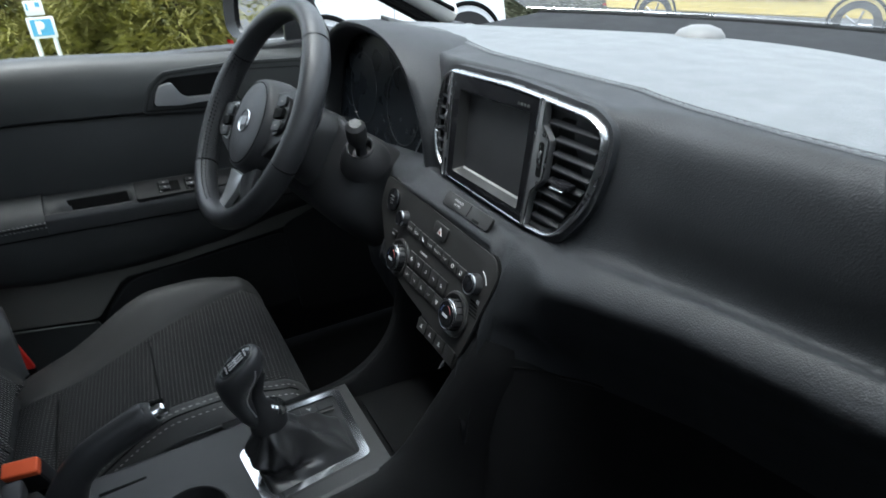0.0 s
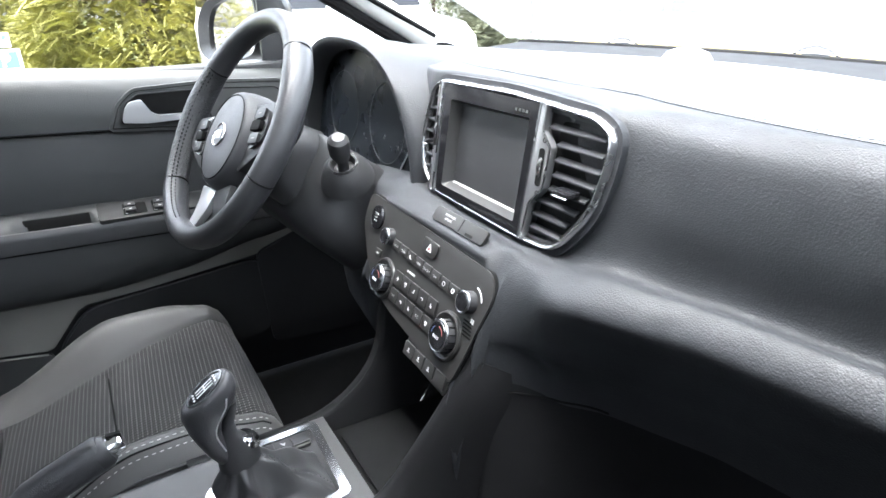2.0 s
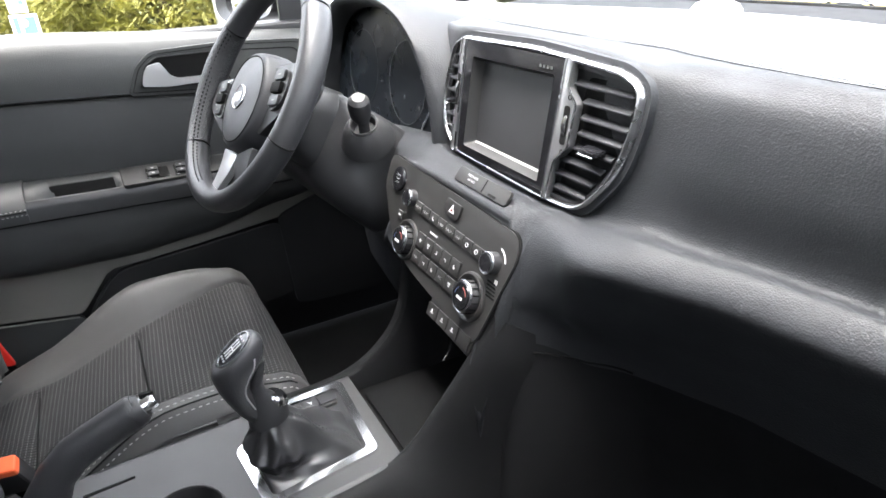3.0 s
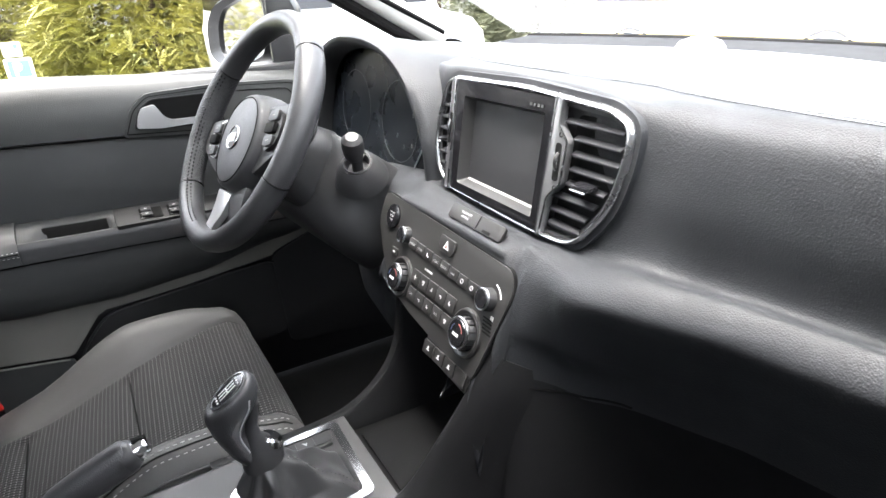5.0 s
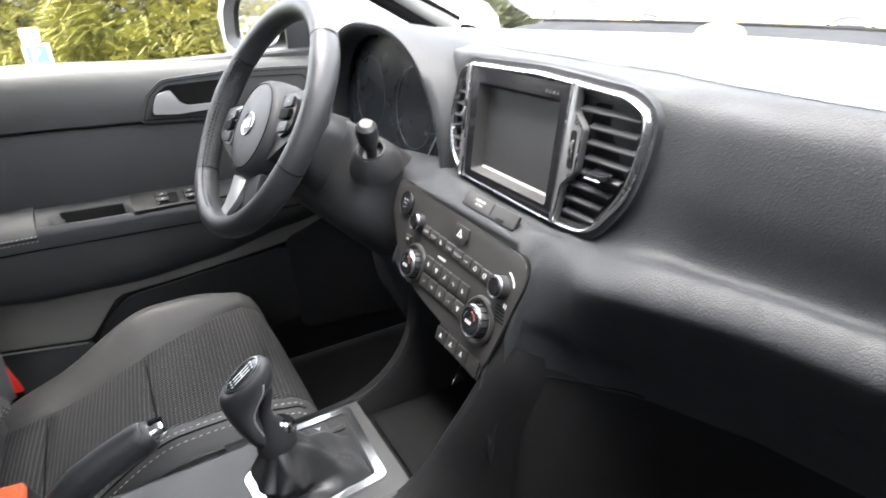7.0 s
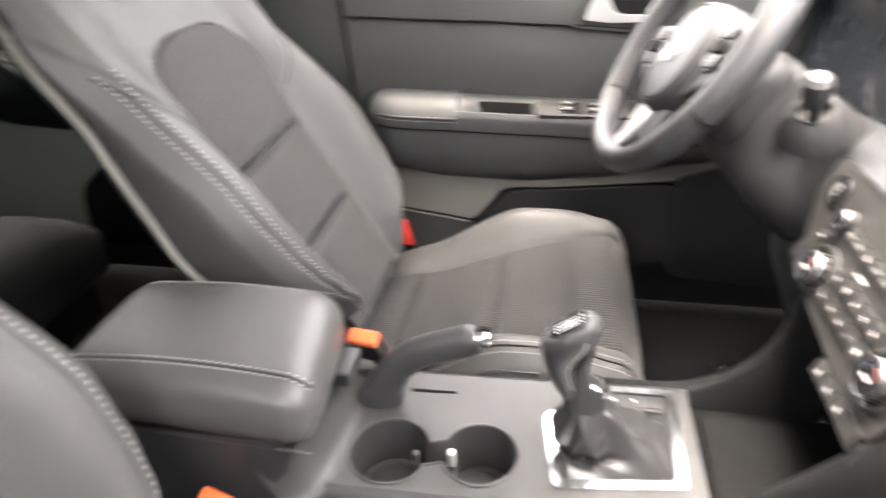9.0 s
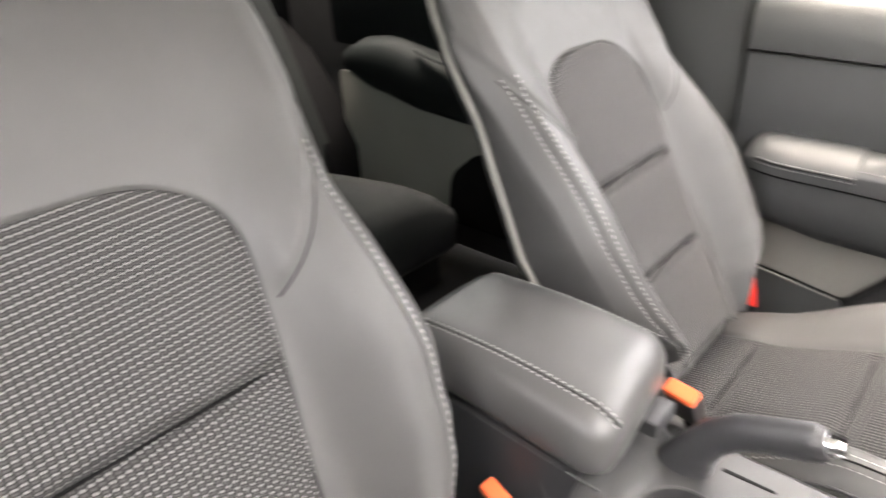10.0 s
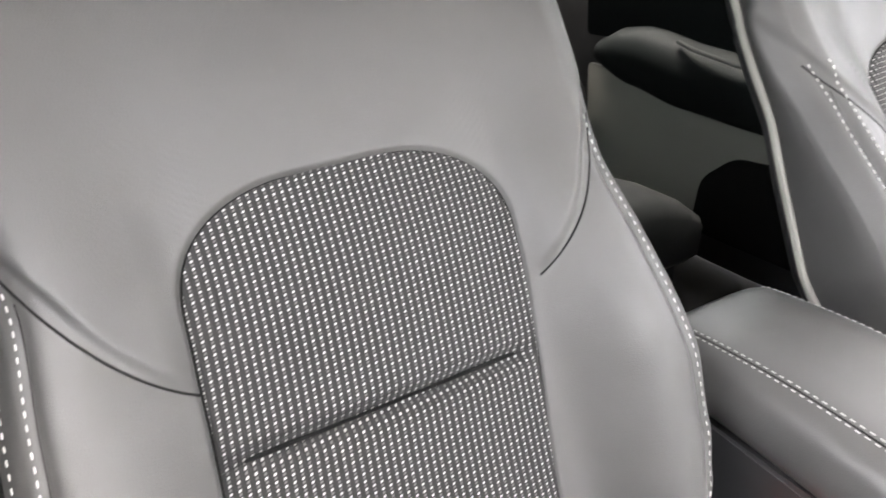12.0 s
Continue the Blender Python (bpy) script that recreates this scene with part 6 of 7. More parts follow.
def build_seat(o, label):
    o = Vector(o)
    seat = thing("front_seat", (o.x, o.y + 0.2, 0.34), label, "car seat", "front seats")
    outer = 1 if o.x > 0 else -1
    # cloth insert in panels
    for nm, s0, s1 in (("lower_panel", 0.0, 0.1480), ("middle_panel", 0.1485, 0.2950), ("upper_panel", 0.2955, 0.492)):
        rows, uvs = [], []
        n = 48
        for i in range(n + 1):
            s = lerp(s0, s1, 0.5 - 0.5 * math.cos(i / n * math.pi))
            w = max(ins_w(s), 0.002)
            row, uvr = [], []
            for k in range(29):
                d = lerp(-w, w, k / 28)
                edge = min(s - s0, s1 - s) if nm != "upper_panel" else s - s0
                hh = back_h(d, s) - 0.015 * math.exp(-(edge / 0.0075) ** 2) * (1 - math.exp(-((w - abs(d)) / 0.016) ** 2)) - 0.004 * math.exp(-((w - abs(d)) / 0.006) ** 2) + 0.004 * (1 - (d / 0.15) ** 2)
                row.append(seat_pt(o, d + insert_shift(s), s, hh))
                uvr.append((d, s))
            rows.append(row)
            uvs.append(uvr)
        uvmesh(nm, rows, uvs, CLOTH, seat, "woven dark cloth with pale dashes")
    # leather cover round the insert
    B, O = [], []
    n = 170
    for i in range(n + 1):
        t = i / n
        s = 0.0 + 0.492 * math.sin(t * math.pi / 2)
        B.append((ins_w(s), s))
    B = [(d, s) for d, s in B] + [(lerp(ins_w(0.492), 0, k / 16), 0.492 + 0.0) for k in range(1, 17)]
    for i, (d, s) in enumerate(B):
        t = i / (len(B) - 1)
        if t < 0.62:
            so = lerp(0.0, 0.56, t / 0.62)
            wo = seat_w(so)
        else:
            a = (t - 0.62) / 0.38 * math.pi / 2
            wo, so = 0.272 * math.cos(a) ** 0.6, 0.56 + 0.15 * math.sin(a) ** 0.8
        O.append((wo, so))
    full_B = [(d + insert_shift(s), s) for d, s in B + [(-d, s) for d, s in B[-2::-1]]]
    full_O = O + [(-d, s) for d, s in O[-2::-1]]
    rows = []
    for k in range(105):
        r = k / 104
        row = []
        for (d0, s0), (d1, s1) in zip(full_B, full_O):
            d, s = lerp(d0, d1, r), lerp(s0, s1, r)
            h = back_h(d, s) - 0.0042 * math.exp(-(r / 0.014) ** 2)
            row.append(seat_pt(o, d, s, h))
        rows.append(row)
    for back, shrink in ((0.17, 1.004), (0.43, 1.0), (0.74, 0.985), (1.0, 0.96)):
        row = []
        for (d1, s1) in full_O:
            row.append(seat_pt(o, d1 * shrink, lerp(0.3, s1, shrink), lerp(back_h(d1, s1), 0.0, back) - back * seat_t(s1)))
        rows.append(row)
    part("leather_cover", loft(rows, closed=False), LEATHER, seat, "dark leather bolsters and shoulder", sharp=80)
    # rear shell and its pale edge line
    shell = [[seat_pt(o, d1 * q, lerp(0.3, s1, q), -seat_t(s1) - bk) for (d1, s1) in full_O] for q, bk in ((0.975, 0.003), (0.97, 0.012), (0.93, 0.024), (0.6, 0.034), (0.02, 0.04))]
    part("rear_shell", loft(shell, closed=False), HARD, seat, "black plastic seat back shell", sharp=60)
    part("shell_edge", tube([seat_pt(o, d1 * 0.972, lerp(0.3, s1, 0.972), -seat_t(s1) - 0.003) for (d1, s1) in full_O], 0.005, 8), GREYTRIM, seat, "pale edge strip of the shell")
    # stitched seam on both bolsters
    for sd in (-1, 1):
        for off in ((0.258, 0.276) if sd == outer else (0.258,) if o.x > 0 else (0.240, 0.258)):
            part("stitching", stitches([seat_pt(o, sd * side_d(off, s), s, back_h(side_d(off, s), s) + 0.0007) for s in [0.02 + 0.46 * i / 60 for i in range(61)]], 0.0050, 0.0036, 0.00075), STITCH, seat, "pale seam stitches")
        part("welt", tube([seat_pt(o, sd * side_d(0.252, s), s, back_h(side_d(0.252, s), s) - 0.001) for s in [0.02 + 0.43 * i / 40 for i in range(41)]], 0.0012, 6), VOID, seat)
        part("seam", tube([seat_pt(o, sd * dd, fold_s(dd), back_h(dd, fold_s(dd)) - 0.0002) for dd in [0.150 + 0.105 * i / 24 for i in range(25)]], 0.0011, 6), VOID, seat)
    for s0 in (0.1482, 0.2952):
        w = ins_w(s0) - 0.006
        part("panel_seam", tube([seat_pt(o, d + insert_shift(s0), s0, back_h(d, s0) - 0.0118) for d in [lerp(-w, w, i / 20) for i in range(21)]], 0.0022, 6), VOID, seat)
    edge = [seat_pt(o, d, s, back_h(d, s) - 0.0042) for d, s in full_B]
    part("insert_piping", tube(edge, 0.0016, 6), VOID, seat)
    # cushion
    def cz(y, d):
        a = abs(d)
        base = curve1([(-0.10, 0.545), (0.05, 0.574), (0.20, 0.628), (0.30, 0.652), (0.345, 0.651), (0.37, 0.632)], y)
        bol = 0.052 * sstep(0.125 + 0.05 * sstep(0.18, 0.36, y), 0.215, a) * (1 - 0.82 * sstep(0.19, 0.37, y)) * sstep(-0.05, 0.21, y)
        return base + bol - 0.03 * sstep(0.225, 0.262, a) - 0.05 * sstep(0.25, 0.28, a)

    def cw(y):
        return curve1([(-0.1, 0.130), (0.17, 0.137), (0.27, 0.160), (0.34, 0.185), (0.37, 0.19)], y)

    def cpt(y, d, lift=0.0):
        return Vector((o.x + d, o.y + y, cz(y, d) + lift))

    for nm, y0, y1 in (("cushion_rear_panel", -0.06, 0.0350), ("cushion_middle_panel", 0.0355, 0.1810), ("cushion_front_panel", 0.1816, 0.365)):
        rows, uvs = [], []
        for i in range(29):
            y = lerp(y0, y1, 0.5 - 0.5 * math.cos(math.pi * i / 28) if y1 < 0.3 else i / 28)
            w = cw(y)
            row, uvr = [], []
            for k in range(33):
                d = lerp(-w, w, k / 32)
                e = min(y - y0, (y1 - y) if y1 < 0.3 else 1)
                row.append(cpt(y, d, 0.005 * (1 - (d / 0.16) ** 2) - 0.008 * math.exp(-(e / 0.011) ** 2) * (1 - math.exp(-((w - abs(d)) / 0.016) ** 2)) - 0.004 * math.exp(-((w - abs(d)) / 0.006) ** 2)))
                uvr.append((d, y))
            rows.append(row)
            uvs.append(uvr)
        if y1 > 0.3:
            for q in range(1, 7):
                a = q / 6 * math.pi / 2
                rows.append([Vector((p.x, p.y + 0.018 * math.sin(a), p.z - 0.03 * (1 - math.cos(a)) - 0.03 * q / 6)) for p in rows[28]])
                uvs.append([(u, v + 0.008 * q) for u, v in uvs[28]])
        uvmesh(nm, rows, uvs, SEATCLOTH, seat, "woven dark cloth with pale stripes")
    for ys in (0.0352, 0.1813):
        w = cw(ys) - 0.006
        part("cushion_seam", tube([cpt(ys, d, 0.005 * (1 - (d / 0.16) ** 2) - 0.0092) for d in [lerp(-w, w, i / 20) for i in range(21)]], 0.0022, 6), VOID, seat)
    for sd in (-1, 1):
        rows = []
        for k in range(22):
            r = k / 21
            row = []
            for i in range(61):
                y = lerp(-0.09, 0.365, i / 60)
                d = lerp(cw(y), lerp(0.205, 0.262, sstep(-0.08, 0.10, y)), r)
                lift = -0.005 * math.exp(-(r / 0.05) ** 2)
                row.append(cpt(y, sd * d, lift))
            row += [Vector((row[60].x, row[60].y + 0.018 * math.sin(q / 4 * math.pi / 2), row[60].z - 0.06 * q / 4)) for q in range(1, 5)]
            rows.append(row)
        for dz, dx in ((0.02, 0.006), (0.05, 0.008), (0.09, 0.0)):
            rows.append([Vector((p.x + sd * dx, p.y, max(0.50, p.z - dz))) for p in rows[21]])
        part("cushion_bolster", loft(rows, closed=False), LEATHER, seat, "dark leather cushion bolster", sharp=80)
        part("cushion_piping", tube([cpt(y, sd * 0.2555, 0.003) for y in [-0.04 + 0.400 * i / 50 for i in range(51)]], 0.0022, 8), HARD, seat, "dark piping along the bolster")
        if sd < 0:
            continue
        part("cushion_stitching", stitches([cpt(y, sd * 0.222, 0.0012) for y in [-0.02 + 0.375 * i / 50 for i in range(51)]], 0.0050, 0.0036, 0.00075), STITCH, seat, "pale seam stitches")
        part("cushion_stitching", stitches([cpt(y, sd * 0.238, 0.0012) for y in [-0.02 + 0.375 * i / 50 for i in range(51)]], 0.0050, 0.0036, 0.00075), STITCH, seat, "pale seam stitches")
        part("cushion_welt", tube([cpt(y, sd * 0.230, 0.0) for y in [-0.02 + 0.375 * i / 40 for i in range(41)]], 0.0014, 6), VOID, seat)
    part("backrest_foot", box((o.x - 0.170, o.y - 0.14, 0.49), (o.x + 0.170, o.y - 0.020, 0.612), 0.03, 4), LEATHER, seat, "leather foot of the backrest")
    part("seat_base", box((o.x - 0.25, o.y - 0.10, 0.42), (o.x + 0.25, o.y + 0.355, 0.525), 0.02), HARD, seat, "black seat base valance")
    for sd in (-1, 1):
        part("seat_rail", box((o.x + sd * 0.20 - 0.02, o.y - 0.15, 0.34), (o.x + sd * 0.20 + 0.02, o.y + 0.33, 0.43), 0.004), VOID, seat)
    return seat


passenger = build_seat((0.41, -0.466, 0.62), "black leather car seat with woven cloth centre, facing the glovebox")
passenger.matrix_basis = pose(0.403, -0.266, 0.34) @ Matrix.Diagonal((0.972, 1, 1, 1))
SEAT_DEPTH = 0.62
driver = build_seat((-0.362, -0.400, 0.62), "black leather car seat with woven cloth centre, behind the steering wheel")
driver.matrix_basis = pose(-0.362, -0.200, 0.34) @ Matrix.Diagonal((0.89, 1.12, 1, 1))
tab = thing("seat_belt_anchor", (-0.61, -0.46, 0.34), "red plastic tab low beside the driver's seat", "tab")
part("red_tab", prism([(-0.602, -0.456, 0.560), (-0.602, -0.428, 0.556), (-0.602, -0.442, 0.614), (-0.602, -0.466, 0.622)], (-1, 0, 0), 0.014, 0.005), RED, tab)
part("tab_stalk", box((-0.616, -0.452, 0.34), (-0.604, -0.430, 0.565), 0.004), VOID, tab)

# ---------------------------------------------------------------- rear of the cabin
rd = thing("rear_door", (-0.74, -1.2, 0.36), "closed rear car door in dark trim with padded armrest", "car door")
part("core", box((-0.80, -2.0, 0.36), (-0.735, -0.75, 1.09), 0.01), HARD, rd)
RX = on_plane((-0.72, 0, 0), (0, 1, 0), (0, 0, 1))
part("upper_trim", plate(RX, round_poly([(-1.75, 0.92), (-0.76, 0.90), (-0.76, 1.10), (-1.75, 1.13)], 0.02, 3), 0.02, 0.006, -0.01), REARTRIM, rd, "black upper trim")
rows = []
for k in range(40):
    y = lerp(-1.70, -0.78, k / 39)
    e = math.sqrt(max(0.0, 1 - (1 - min(1.0, (y + 1.702) / 0.16)) ** 2))
    zt = curve1([(-1.7, 0.90), (-1.58, 0.945), (-1.49, 0.953), (-1.27, 0.918), (-1.1, 0.888), (-0.78, 0.86)], y)
    zb = curve1([(-1.7, 0.86), (-1.52, 0.805), (-1.35, 0.772), (-1.1, 0.755), (-0.78, 0.74)], y)
    pr = 0.07 * e
    rows.append([(-0.73, y, zt + 0.012)] + [(-0.712 + pr * math.cos(a) ** 0.6, y, lerp(zb, zt, 0.5) + (zt - zb) / 2 * math.sin(a)) for a in [math.pi / 2 * (1 - i / 7) for i in range(15)][1:14]] + [(-0.73, y, zb - 0.004)])
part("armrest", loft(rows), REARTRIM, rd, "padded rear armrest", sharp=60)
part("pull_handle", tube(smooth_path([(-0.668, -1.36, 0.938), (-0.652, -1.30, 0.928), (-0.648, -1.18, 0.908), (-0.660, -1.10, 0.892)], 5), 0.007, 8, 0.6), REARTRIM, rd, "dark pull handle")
part("lower_trim", plate(RX, round_poly([(-1.75, 0.45), (-0.76, 0.45), (-0.76, 0.76), (-1.75, 0.84)], 0.02, 3), 0.012, 0.004, -0.008), GREYTRIM, rd, "lighter grey lower trim")
# black sheet drawn for the shaded opening of the rear pocket
part("door_pocket", plate(RX, round_poly([(-1.31, 0.45), (-1.29, 0.60), (-1.20, 0.675), (-0.80, 0.70), (-0.80, 0.45)], 0.03, 4), 0.008, 0.002, 0.003), VOID, rd, "map pocket drawn as a dark sheet for its shade")
single("wall_left_rear", box((-0.80, -2.32, 0.30), (-0.735, -1.98, 1.52), 0.02), CARPET, "dark rear quarter trim", "side trim", kind="structure")
single("window_left_rear", box((-0.76, -2.0, 1.09), (-0.756, -0.76, 1.50), 0.0), TINT, "dark tinted rear side window", "window", kind="structure")
single("wheel_arch", loft([[(x, y, z) for x, z in ((-0.80, 0.36), (-0.80, zt), (-0.60, zt), (-0.55, 0.36))] for y, zt in ((-2.29, 0.98), (-2.05, 0.97), (-1.90, 0.88), (-1.78, 0.74), (-1.70, 0.6))]), CARPET, "dark grey wheel arch trim behind the rear door", "wheel arch", kind="structure")
rs = thing("rear_bench", (0, -1.4, 0.34), "dark cloth and leather rear bench seat in shade", "rear seat")
rows = []
for k in range(30):
    x = lerp(-0.595, 0.595, k / 29)
    e = min(1, math.sqrt(max(0.02, min(k, 29 - k) / 3)))
    rows.append([(x, -1.74, 0.52), (x, -1.74, 0.590 * e + 0.5 * (1 - e)), (x, -1.50, lerp(0.54, 0.622, e)), (x, -1.32, lerp(0.55, 0.646, e)), (x, -1.22, lerp(0.55, 0.642, e)), (x, -1.185, lerp(0.55, 0.625, e)), (x, -1.172, lerp(0.53, 0.590, e)), (x, -1.18, 0.46), (x, -1.22, 0.42)])
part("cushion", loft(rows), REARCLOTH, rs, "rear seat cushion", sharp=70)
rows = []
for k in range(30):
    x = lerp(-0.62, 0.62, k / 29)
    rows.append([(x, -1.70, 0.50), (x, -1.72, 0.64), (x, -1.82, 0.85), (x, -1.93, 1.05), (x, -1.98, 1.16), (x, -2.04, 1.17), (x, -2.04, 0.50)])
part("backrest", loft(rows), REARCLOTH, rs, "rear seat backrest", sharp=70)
part("base", box((-0.57, -1.65, 0.34), (0.57, -1.22, 0.46), 0.01), CARPET, rs)
# footwell: pedals and wrapped plastic
ped = thing("pedal", (-0.30, 0.34, 0.45), "black pedal in the driver's footwell", "pedal", "pedals")
part("pad", box((-0.34, 0.40, 0.50), (-0.27, 0.415, 0.55), 0.005), RUBBER, ped)
part("arm", tube([(-0.305, 0.415, 0.525), (-0.305, 0.45, 0.65), (-0.305, 0.47, 0.75)], 0.007, 8), HARD, ped)
copy_thing(ped, pose(-0.42, 0.34, 0.45))
wr = thing("footwell_wrap", (-0.25, 0.2, 0.4), "clear crinkled plastic wrap lying in the footwell", "plastic wrap")
rng = random.Random(8)
bm = bmesh.new()
grid = [[bm.verts.new((lerp(-0.52, -0.16, i / 26), lerp(0.19, 0.50, j / 20), 0.362 + 0.12 * sstep(0.24, 0.50, lerp(0.19, 0.50, j / 20)) + 0.020 * rng.random() + 0.010 * math.sin(i * 0.9 + j * 0.5))) for j in range(21)] for i in range(27)]
for i in range(26):
    for j in range(20):
        bm.faces.new((grid[i][j], grid[i + 1][j], grid[i + 1][j + 1], grid[i][j + 1]))
part("sheet", bm, FILM, wr, "glossy crumpled sheet", sharp=180)


# ---------------------------------------------------------------- outside
# level by the car, falling gently ahead of it
gl = [[(x, y, z) for y, z in ((-300, 0), (5.0, 0), (5.6, -0.03), (7.2, -0.34), (8.0, -0.40), (300, -0.40))] for x in (-300, -100, -20, 20, 100, 300)]
single("ground", loft(gl, closed=False), ASPHALT, "grey asphalt car park stretching away", "ground", kind="structure")
gr = bmesh.new()
rng = random.Random(2)
g = [[gr.verts.new((lerp(-30, -4.6, i / 40), lerp(-12, 3.2, j / 30), 0.05 + 0.05 * rng.random() + (0.25 * i / 40 if False else 0.0))) for j in range(31)] for i in range(41)]
for i in range(40):
    for j in range(30):
        gr.faces.new((g[i][j], g[i + 1][j], g[i + 1][j + 1], g[i][j + 1]))
single("lawn", gr, GRASS, "yellow-green grass verge beside the car park", "lawn", kind="structure", sharp=180)
rng = np.random.default_rng(5)


def sprays(centres, dirs, lengths, width, pairs, droop):
    """Flat twigs: a stem with slim needles set in pairs, many of them in one mesh."""
    verts, faces = [], []
    for c, d, L in zip(centres, dirs, lengths):
        d = d / np.linalg.norm(d)
        s = np.cross(d, [0, 0, 1.0])
        s /= np.linalg.norm(s) + 1e-9
        roll = rng.uniform(-0.7, 0.7)
        up = np.cross(s, d)
        s, up = np.cos(roll) * s + np.sin(roll) * up, np.cos(roll) * up - np.sin(roll) * s
        for k in range(pairs):
            t = (k + 0.5) / pairs
            p = c + d * L * t - np.array([0, 0, droop * L * t * t])
            nl = L * 0.34 * (1 - 0.55 * t) * rng.uniform(0.8, 1.2)
            for sg in (-1, 1):
                q = p + (d * 0.75 + sg * s * 0.75 + up * rng.uniform(-0.2, 0.35)) * nl
                w = (d * 0.5 - sg * s * 0.5) * width + up * width * 0.35
                i = len(verts)
                verts += [p - w * 0.5, p + w * 0.5, q + w * 0.12, q - w * 0.12]
                faces.append((i, i + 1, i + 2, i + 3))
        i = len(verts)
        e = c + d * L - np.array([0, 0, droop * L])
        verts += [c - s * width * 0.4, c + s * width * 0.4, e + s * width * 0.15, e - s * width * 0.15]
        faces.append((i, i + 1, i + 2, i + 3))
    me = bpy.data.meshes.new("crown")
    me.from_pydata([tuple(map(float, v)) for v in verts], [], faces)
    return me


def spruce(at, height, radius, twigs, material, label, long=0.22):
    tree = thing("spruce_tree", at, label, "tree", "trees by the lawn")
    x, y, z = at
    part("trunk", tube([(x, y, z - 0.05), (x + 0.02, y, z + height * 0.5), (x, y, z + height)], [0.07, 0.045, 0.012], 10), BARK, tree)
    t = rng.uniform(0, 1, twigs) ** 1.25
    ang = rng.uniform(0, 2 * np.pi, twigs)
    lump = 1 + 0.22 * np.sin(3 * ang + 9 * t) + 0.12 * np.sin(7 * ang - 17 * t)
    rad = radius * (1 - t) ** 0.6 * lump * (0.50 + 0.50 * rng.uniform(0, 1, twigs) ** 0.5)
    c = np.stack([x + rad * np.cos(ang), y + rad * np.sin(ang), z + 0.05 + t * height * 0.98 - 0.12 * rad], 1)
    d = np.stack([np.cos(ang) + rng.normal(0, 0.45, twigs), np.sin(ang) + rng.normal(0, 0.45, twigs), rng.normal(0.12, 0.35, twigs)], 1)
    me = sprays(c, d, rng.uniform(0.6, 1.25, twigs) * long, 0.016, 7, 0.25)
    me.materials.append(material)
    ob = new("crown", me)
    ob.parent = tree
    ob.matrix_parent_inverse = Matrix.Translation(-tree.location)
    return tree


spruce((-7.7, 0.75, 0.0), 3.4, 1.7, 17000, NEEDLE, "dense yellow-green spruce with drooping twigs on the lawn")
spruce((-7.2, 2.4, 0.0), 3.2, 1.5, 4200, NEEDLE, "tall yellow-green spruce behind the parked van")
spruce((-9.0, -0.2, 0.0), 3.6, 2.1, 9000, NEEDLE, "yellow-green spruce further back on the lawn")
spruce((-9.6, -1.7, 0.0), 3.2, 1.7, 6000, NEEDLE, "yellow-green spruce behind the parking sign")
spruce((-10.5, -2.9, 0.0), 2.0, 1.5, 2600, SHRUB, "brown bare-leaved bush behind the sign", 0.26)
spruce((-9.9, -1.2, 0.0), 1.1, 0.9, 1500, SHRUB, "low brown bush at the lawn's edge", 0.2)
spruce((-7.4, -8.4, 0.0), 3.2, 1.9, 3500, NEEDLE, "yellow-green spruce that the door mirror shows")
spruce((-5.2, -10.6, 0.0), 3.0, 1.9, 3000, NEEDLE, "yellow-green spruce that the door mirror shows")
spruce((-10.6, 8.6, -0.40), 2.4, 1.9, 9000, HEDGE, "rounded green conifer beyond the car park", 0.25)
spruce((-12.0, 7.0, -0.36), 2.6, 1.8, 7000, HEDGE, "green conifer beyond the car park", 0.25)
# parking sign on two short posts
sign = thing("parking_sign", (-6.4, -0.62, 0.0), "low blue and white parking sign on two white posts", "sign")
SG = on_plane((-6.4, -0.60, 0.64), (0.05, 1, 0.0), (0, 0, 1))
for a in (-0.075, 0.075):
    part("post", tube([SG(a, -0.66, -0.02), SG(a, 0.0, -0.02), SG(a, 0.10, -0.02)], 0.02, 10), SIGNWHITE, sign)
part("plate", plate(SG, rounded(-0.11, 0.11, -0.085, 0.10, 0.01, 3), 0.008, 0.001, -0.004), SIGNWHITE, sign)
part("blue_field", plate(SG, rounded(-0.085, 0.085, -0.062, 0.08, 0.006, 3), 0.003, 0.0, 0.004), SIGNBLUE, sign)
part("letter_stem", plate(SG, rounded(-0.045, -0.018, -0.05, 0.068, 0.002, 1), 0.002, 0, 0.007), SIGNWHITE, sign)
pb = [(0.036 * math.cos(t) - 0.01, 0.030 + 0.038 * math.sin(t)) for t in [-math.pi / 2 + math.pi * k / 12 for k in range(13)]]
part("letter_bowl", plate(SG, [(-0.02, -0.008)] + pb + [(-0.02, 0.068)], 0.002, 0, 0.007), SIGNWHITE, sign)
part("upper_plate", plate(SG, rounded(-0.095, 0.055, 0.115, 0.24, 0.008, 3), 0.008, 0.001, -0.004), SIGNWHITE, sign)
part("symbol", join(plate(SG, rounded(-0.005, 0.030, 0.185, 0.225, 0.004, 2), 0.002, 0, 0.004), plate(SG, rounded(-0.08, -0.065, 0.16, 0.22, 0.004, 2), 0.002, 0, 0.004)), SIGNBLUE, sign)


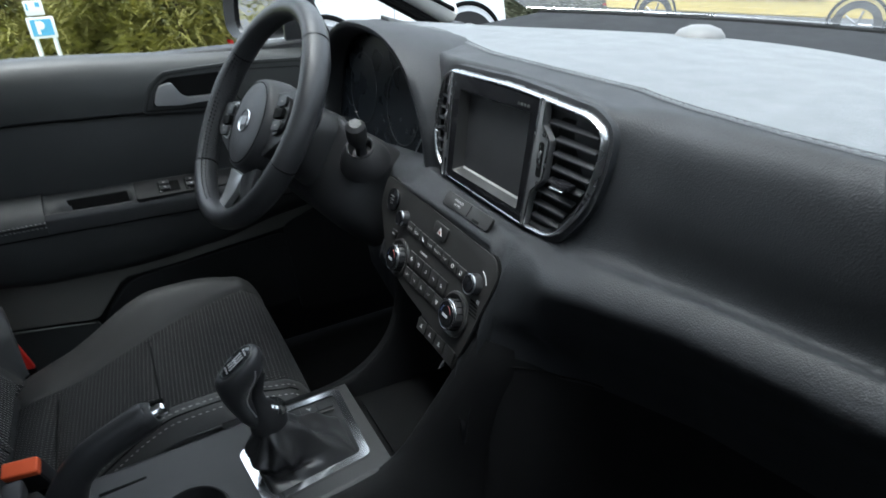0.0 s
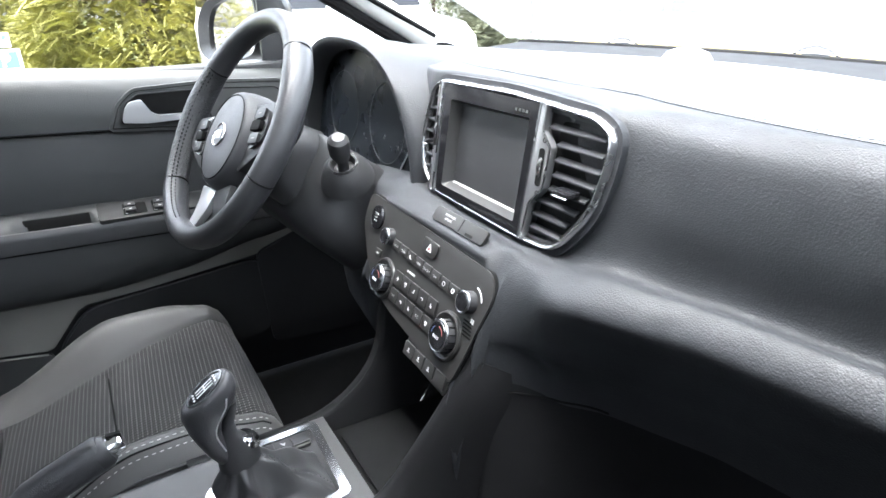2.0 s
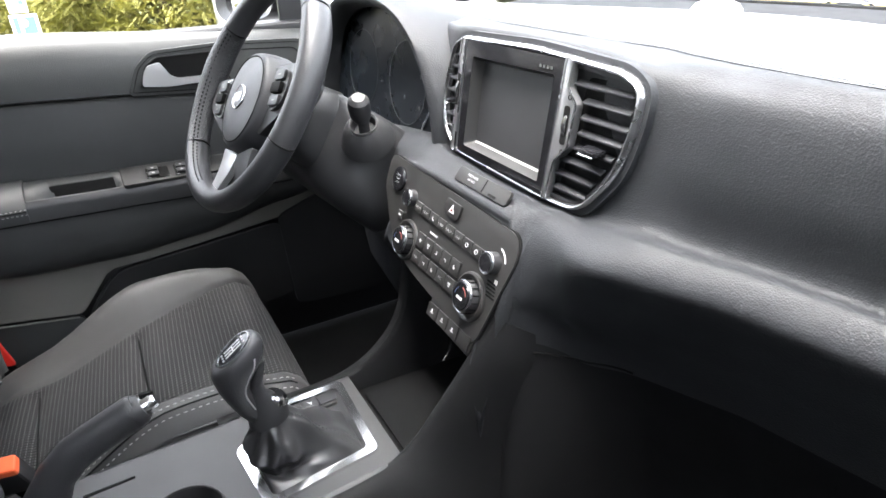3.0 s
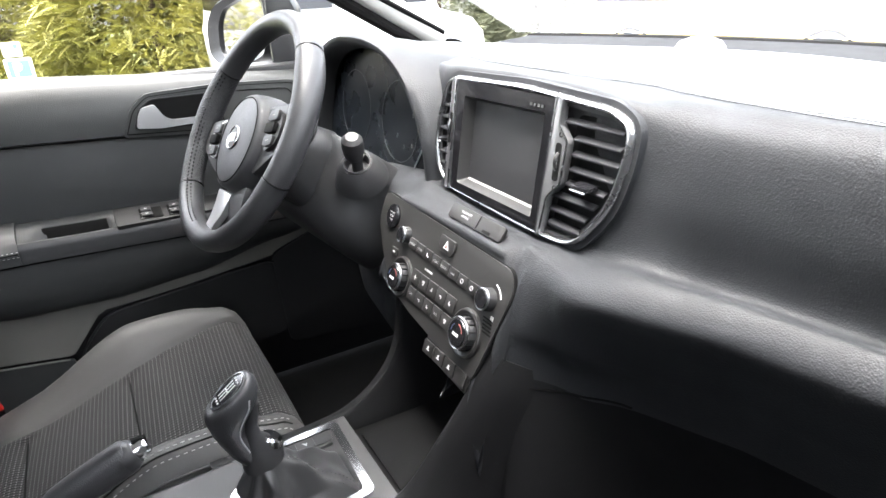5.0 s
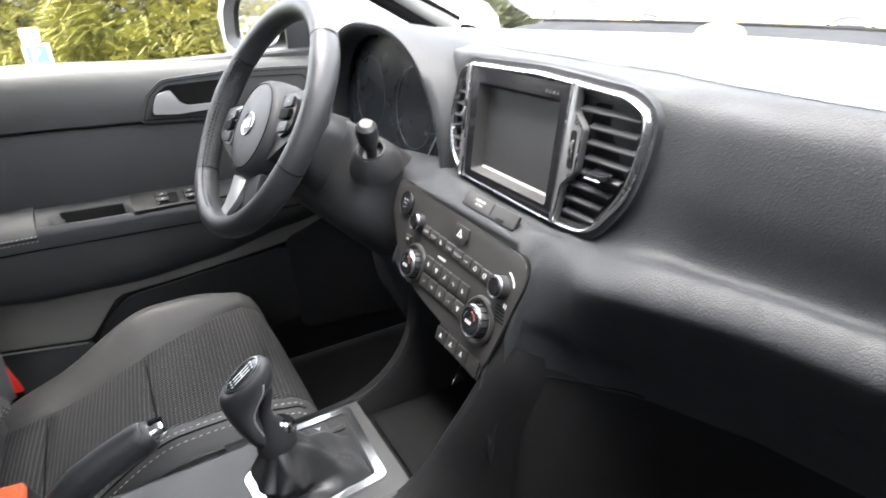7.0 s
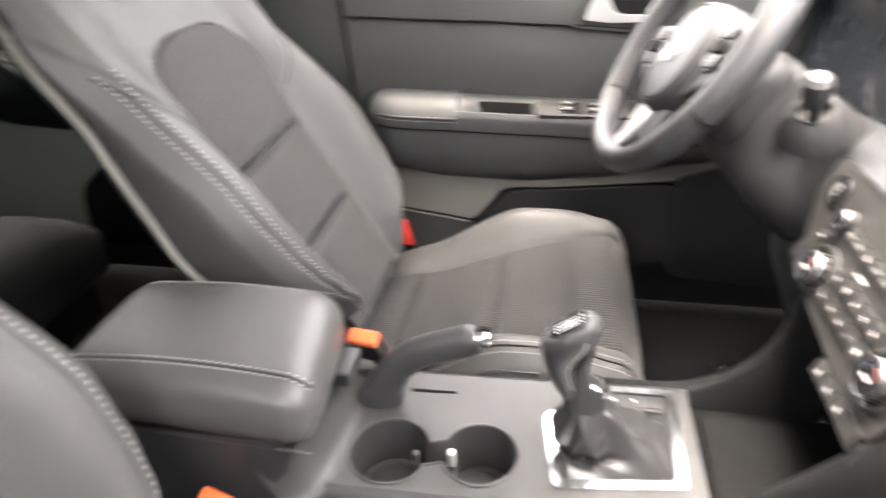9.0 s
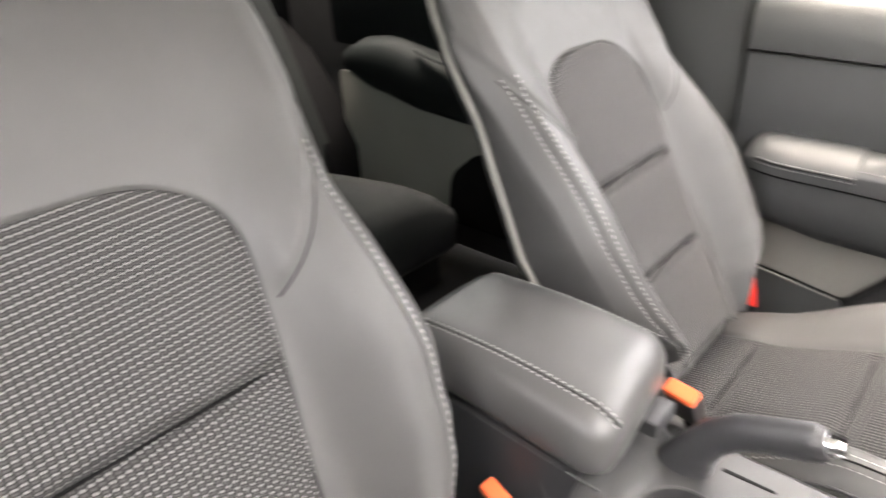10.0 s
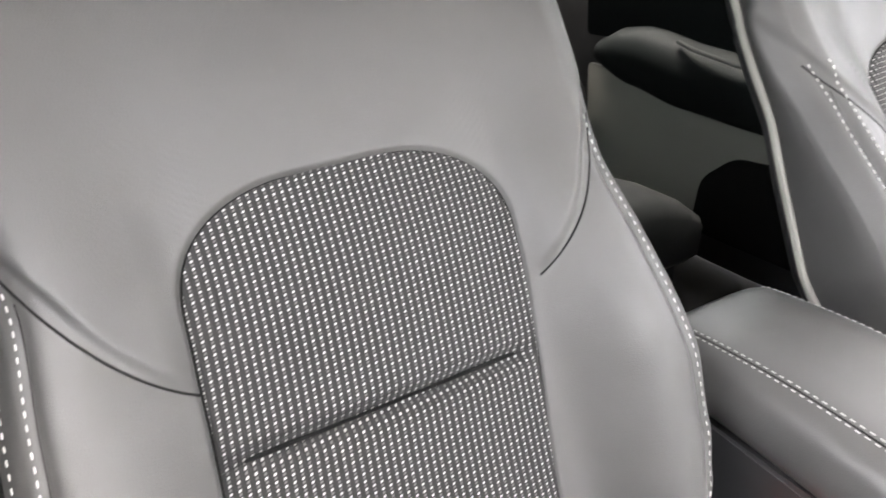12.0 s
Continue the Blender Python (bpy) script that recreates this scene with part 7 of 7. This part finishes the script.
def road_wheel(parent, c, axis, r):
    w = part("wheel", lathe(c, axis, [(r * 0.6, -0.10), (r * 0.95, -0.10), (r, -0.06), (r, 0.06), (r * 0.95, 0.10), (r * 0.66, 0.10), (r * 0.62, 0.07)], 36), RUBBER, parent, "black tyre")
    part("rim", lathe(c, axis, [(r * 0.63, 0.085), (r * 0.58, 0.09), (r * 0.5, 0.06), (r * 0.2, 0.07), (0.01, 0.075)], 30), RIM, w, "grey wheel rim")
    for k in range(5):
        a, u, n = basis(axis)
        t = 2 * math.pi * k / 5
        p0 = Vector(c) + n * 0.085
        part("rim_spoke", tube([p0 + 0.1 * r * (math.cos(t) * a + math.sin(t) * u), p0 + 0.58 * r * (math.cos(t) * a + math.sin(t) * u)], 0.025, 8, 0.6), RIM, w)


def van(m, length, width, height, paint, label, nm, low=0.22):
    """A parked vehicle along its own x axis: sill, belt, glasshouse, wheels, lamps."""
    v = thing(nm, m.translation, label, "car", "parked cars")
    prof = [(-0.5, 0.30), (-0.505, 0.55), (-0.49, 0.62), (-0.47, 0.96), (-0.40, 1.0), (0.05, 1.0), (0.16, 0.97), (0.29, 0.62), (0.44, 0.56), (0.49, 0.48), (0.505, 0.32), (0.50, low)]
    out = [(a * length, b * height) for a, b in prof] + [(-0.49 * length, low * height * 1.0)]
    rings = []
    for wv, sh in ((-0.5, 0.94), (-0.49, 0.985), (-0.44, 1.0), (0.44, 1.0), (0.49, 0.985), (0.5, 0.94)):
        rings.append([m @ Vector((a * (0.99 if sh < 1 else 1), wv * width * (1.0 if b < 0.62 * height else lerp(1.0, 0.86, (b / height - 0.62) / 0.38)), lerp(0.5 * height, b, sh))) for a, b in out])
    part("body", loft(rings), paint, v, "painted body", sharp=35)
    ax = (m.to_3x3() @ Vector((0, 1, 0)))
    for a in (-0.30, 0.31):
        for s in (-1, 1):
            road_wheel(v, m @ Vector((a * length, s * (width / 2 - 0.09), 0.33)), ax * s, 0.33)
            part("arch", torus(m @ Vector((a * length, s * (width / 2 + 0.004), 0.34)), ax, 0.375, 0.02, 40, 6), VOID, v)
    for s in (-1, 1):
        def wpt(a, b):
            return m @ Vector((a * length, s * (width / 2 * lerp(1.0, 0.86, max(0, b - 0.62) / 0.38) + 0.004), b * height))
        for q in ([(-0.44, 0.66), (-0.16, 0.66), (-0.16, 0.92), (-0.43, 0.92)], [(-0.14, 0.66), (0.23, 0.66), (0.12, 0.92), (-0.14, 0.92)]):
            part("side_window", prism([wpt(a, b) for a, b in q], ax * s, 0.004, 0.0), GLOSS, v, "dark side window")
        part("side_moulding", prism([wpt(-0.22, 0.36), wpt(0.22, 0.36), wpt(0.22, 0.40), wpt(-0.22, 0.40)], ax * s, 0.02, 0.005), paint, v)
        part("tail_lamp", prism([m @ Vector((-0.507 * length, s * width * 0.45, b * height)) for b in (0.235, 0.265)] + [m @ Vector((-0.500 * length, s * width * 0.40, b * height)) for b in (0.265, 0.235)], m.to_3x3() @ Vector((-1, 0, 0)), 0.03, 0.004), TAIL, v, "red tail lamp")
    part("rear_window", prism([m @ Vector((-0.484 * length - 0.01, y * width, z * height)) for y, z in ((-0.40, 0.66), (0.40, 0.66), (0.36, 0.92), (-0.36, 0.92))], m.to_3x3() @ Vector((-1, 0, 0)), 0.01, 0.0), GLOSS, v, "dark rear window")
    return v


van(pose(-5.35, 2.12, 0, 0, 0, 90), 2.25, 1.6, 1.6, WHITEPAINT, "white parked car beside the driver's door", "parked_car")
van(pose(-6.55, 9.68, -0.40, 0, 0, 18), 5.0, 1.75, 1.75, YELLOWPAINT, "yellow parked van across the car park", "parked_van")
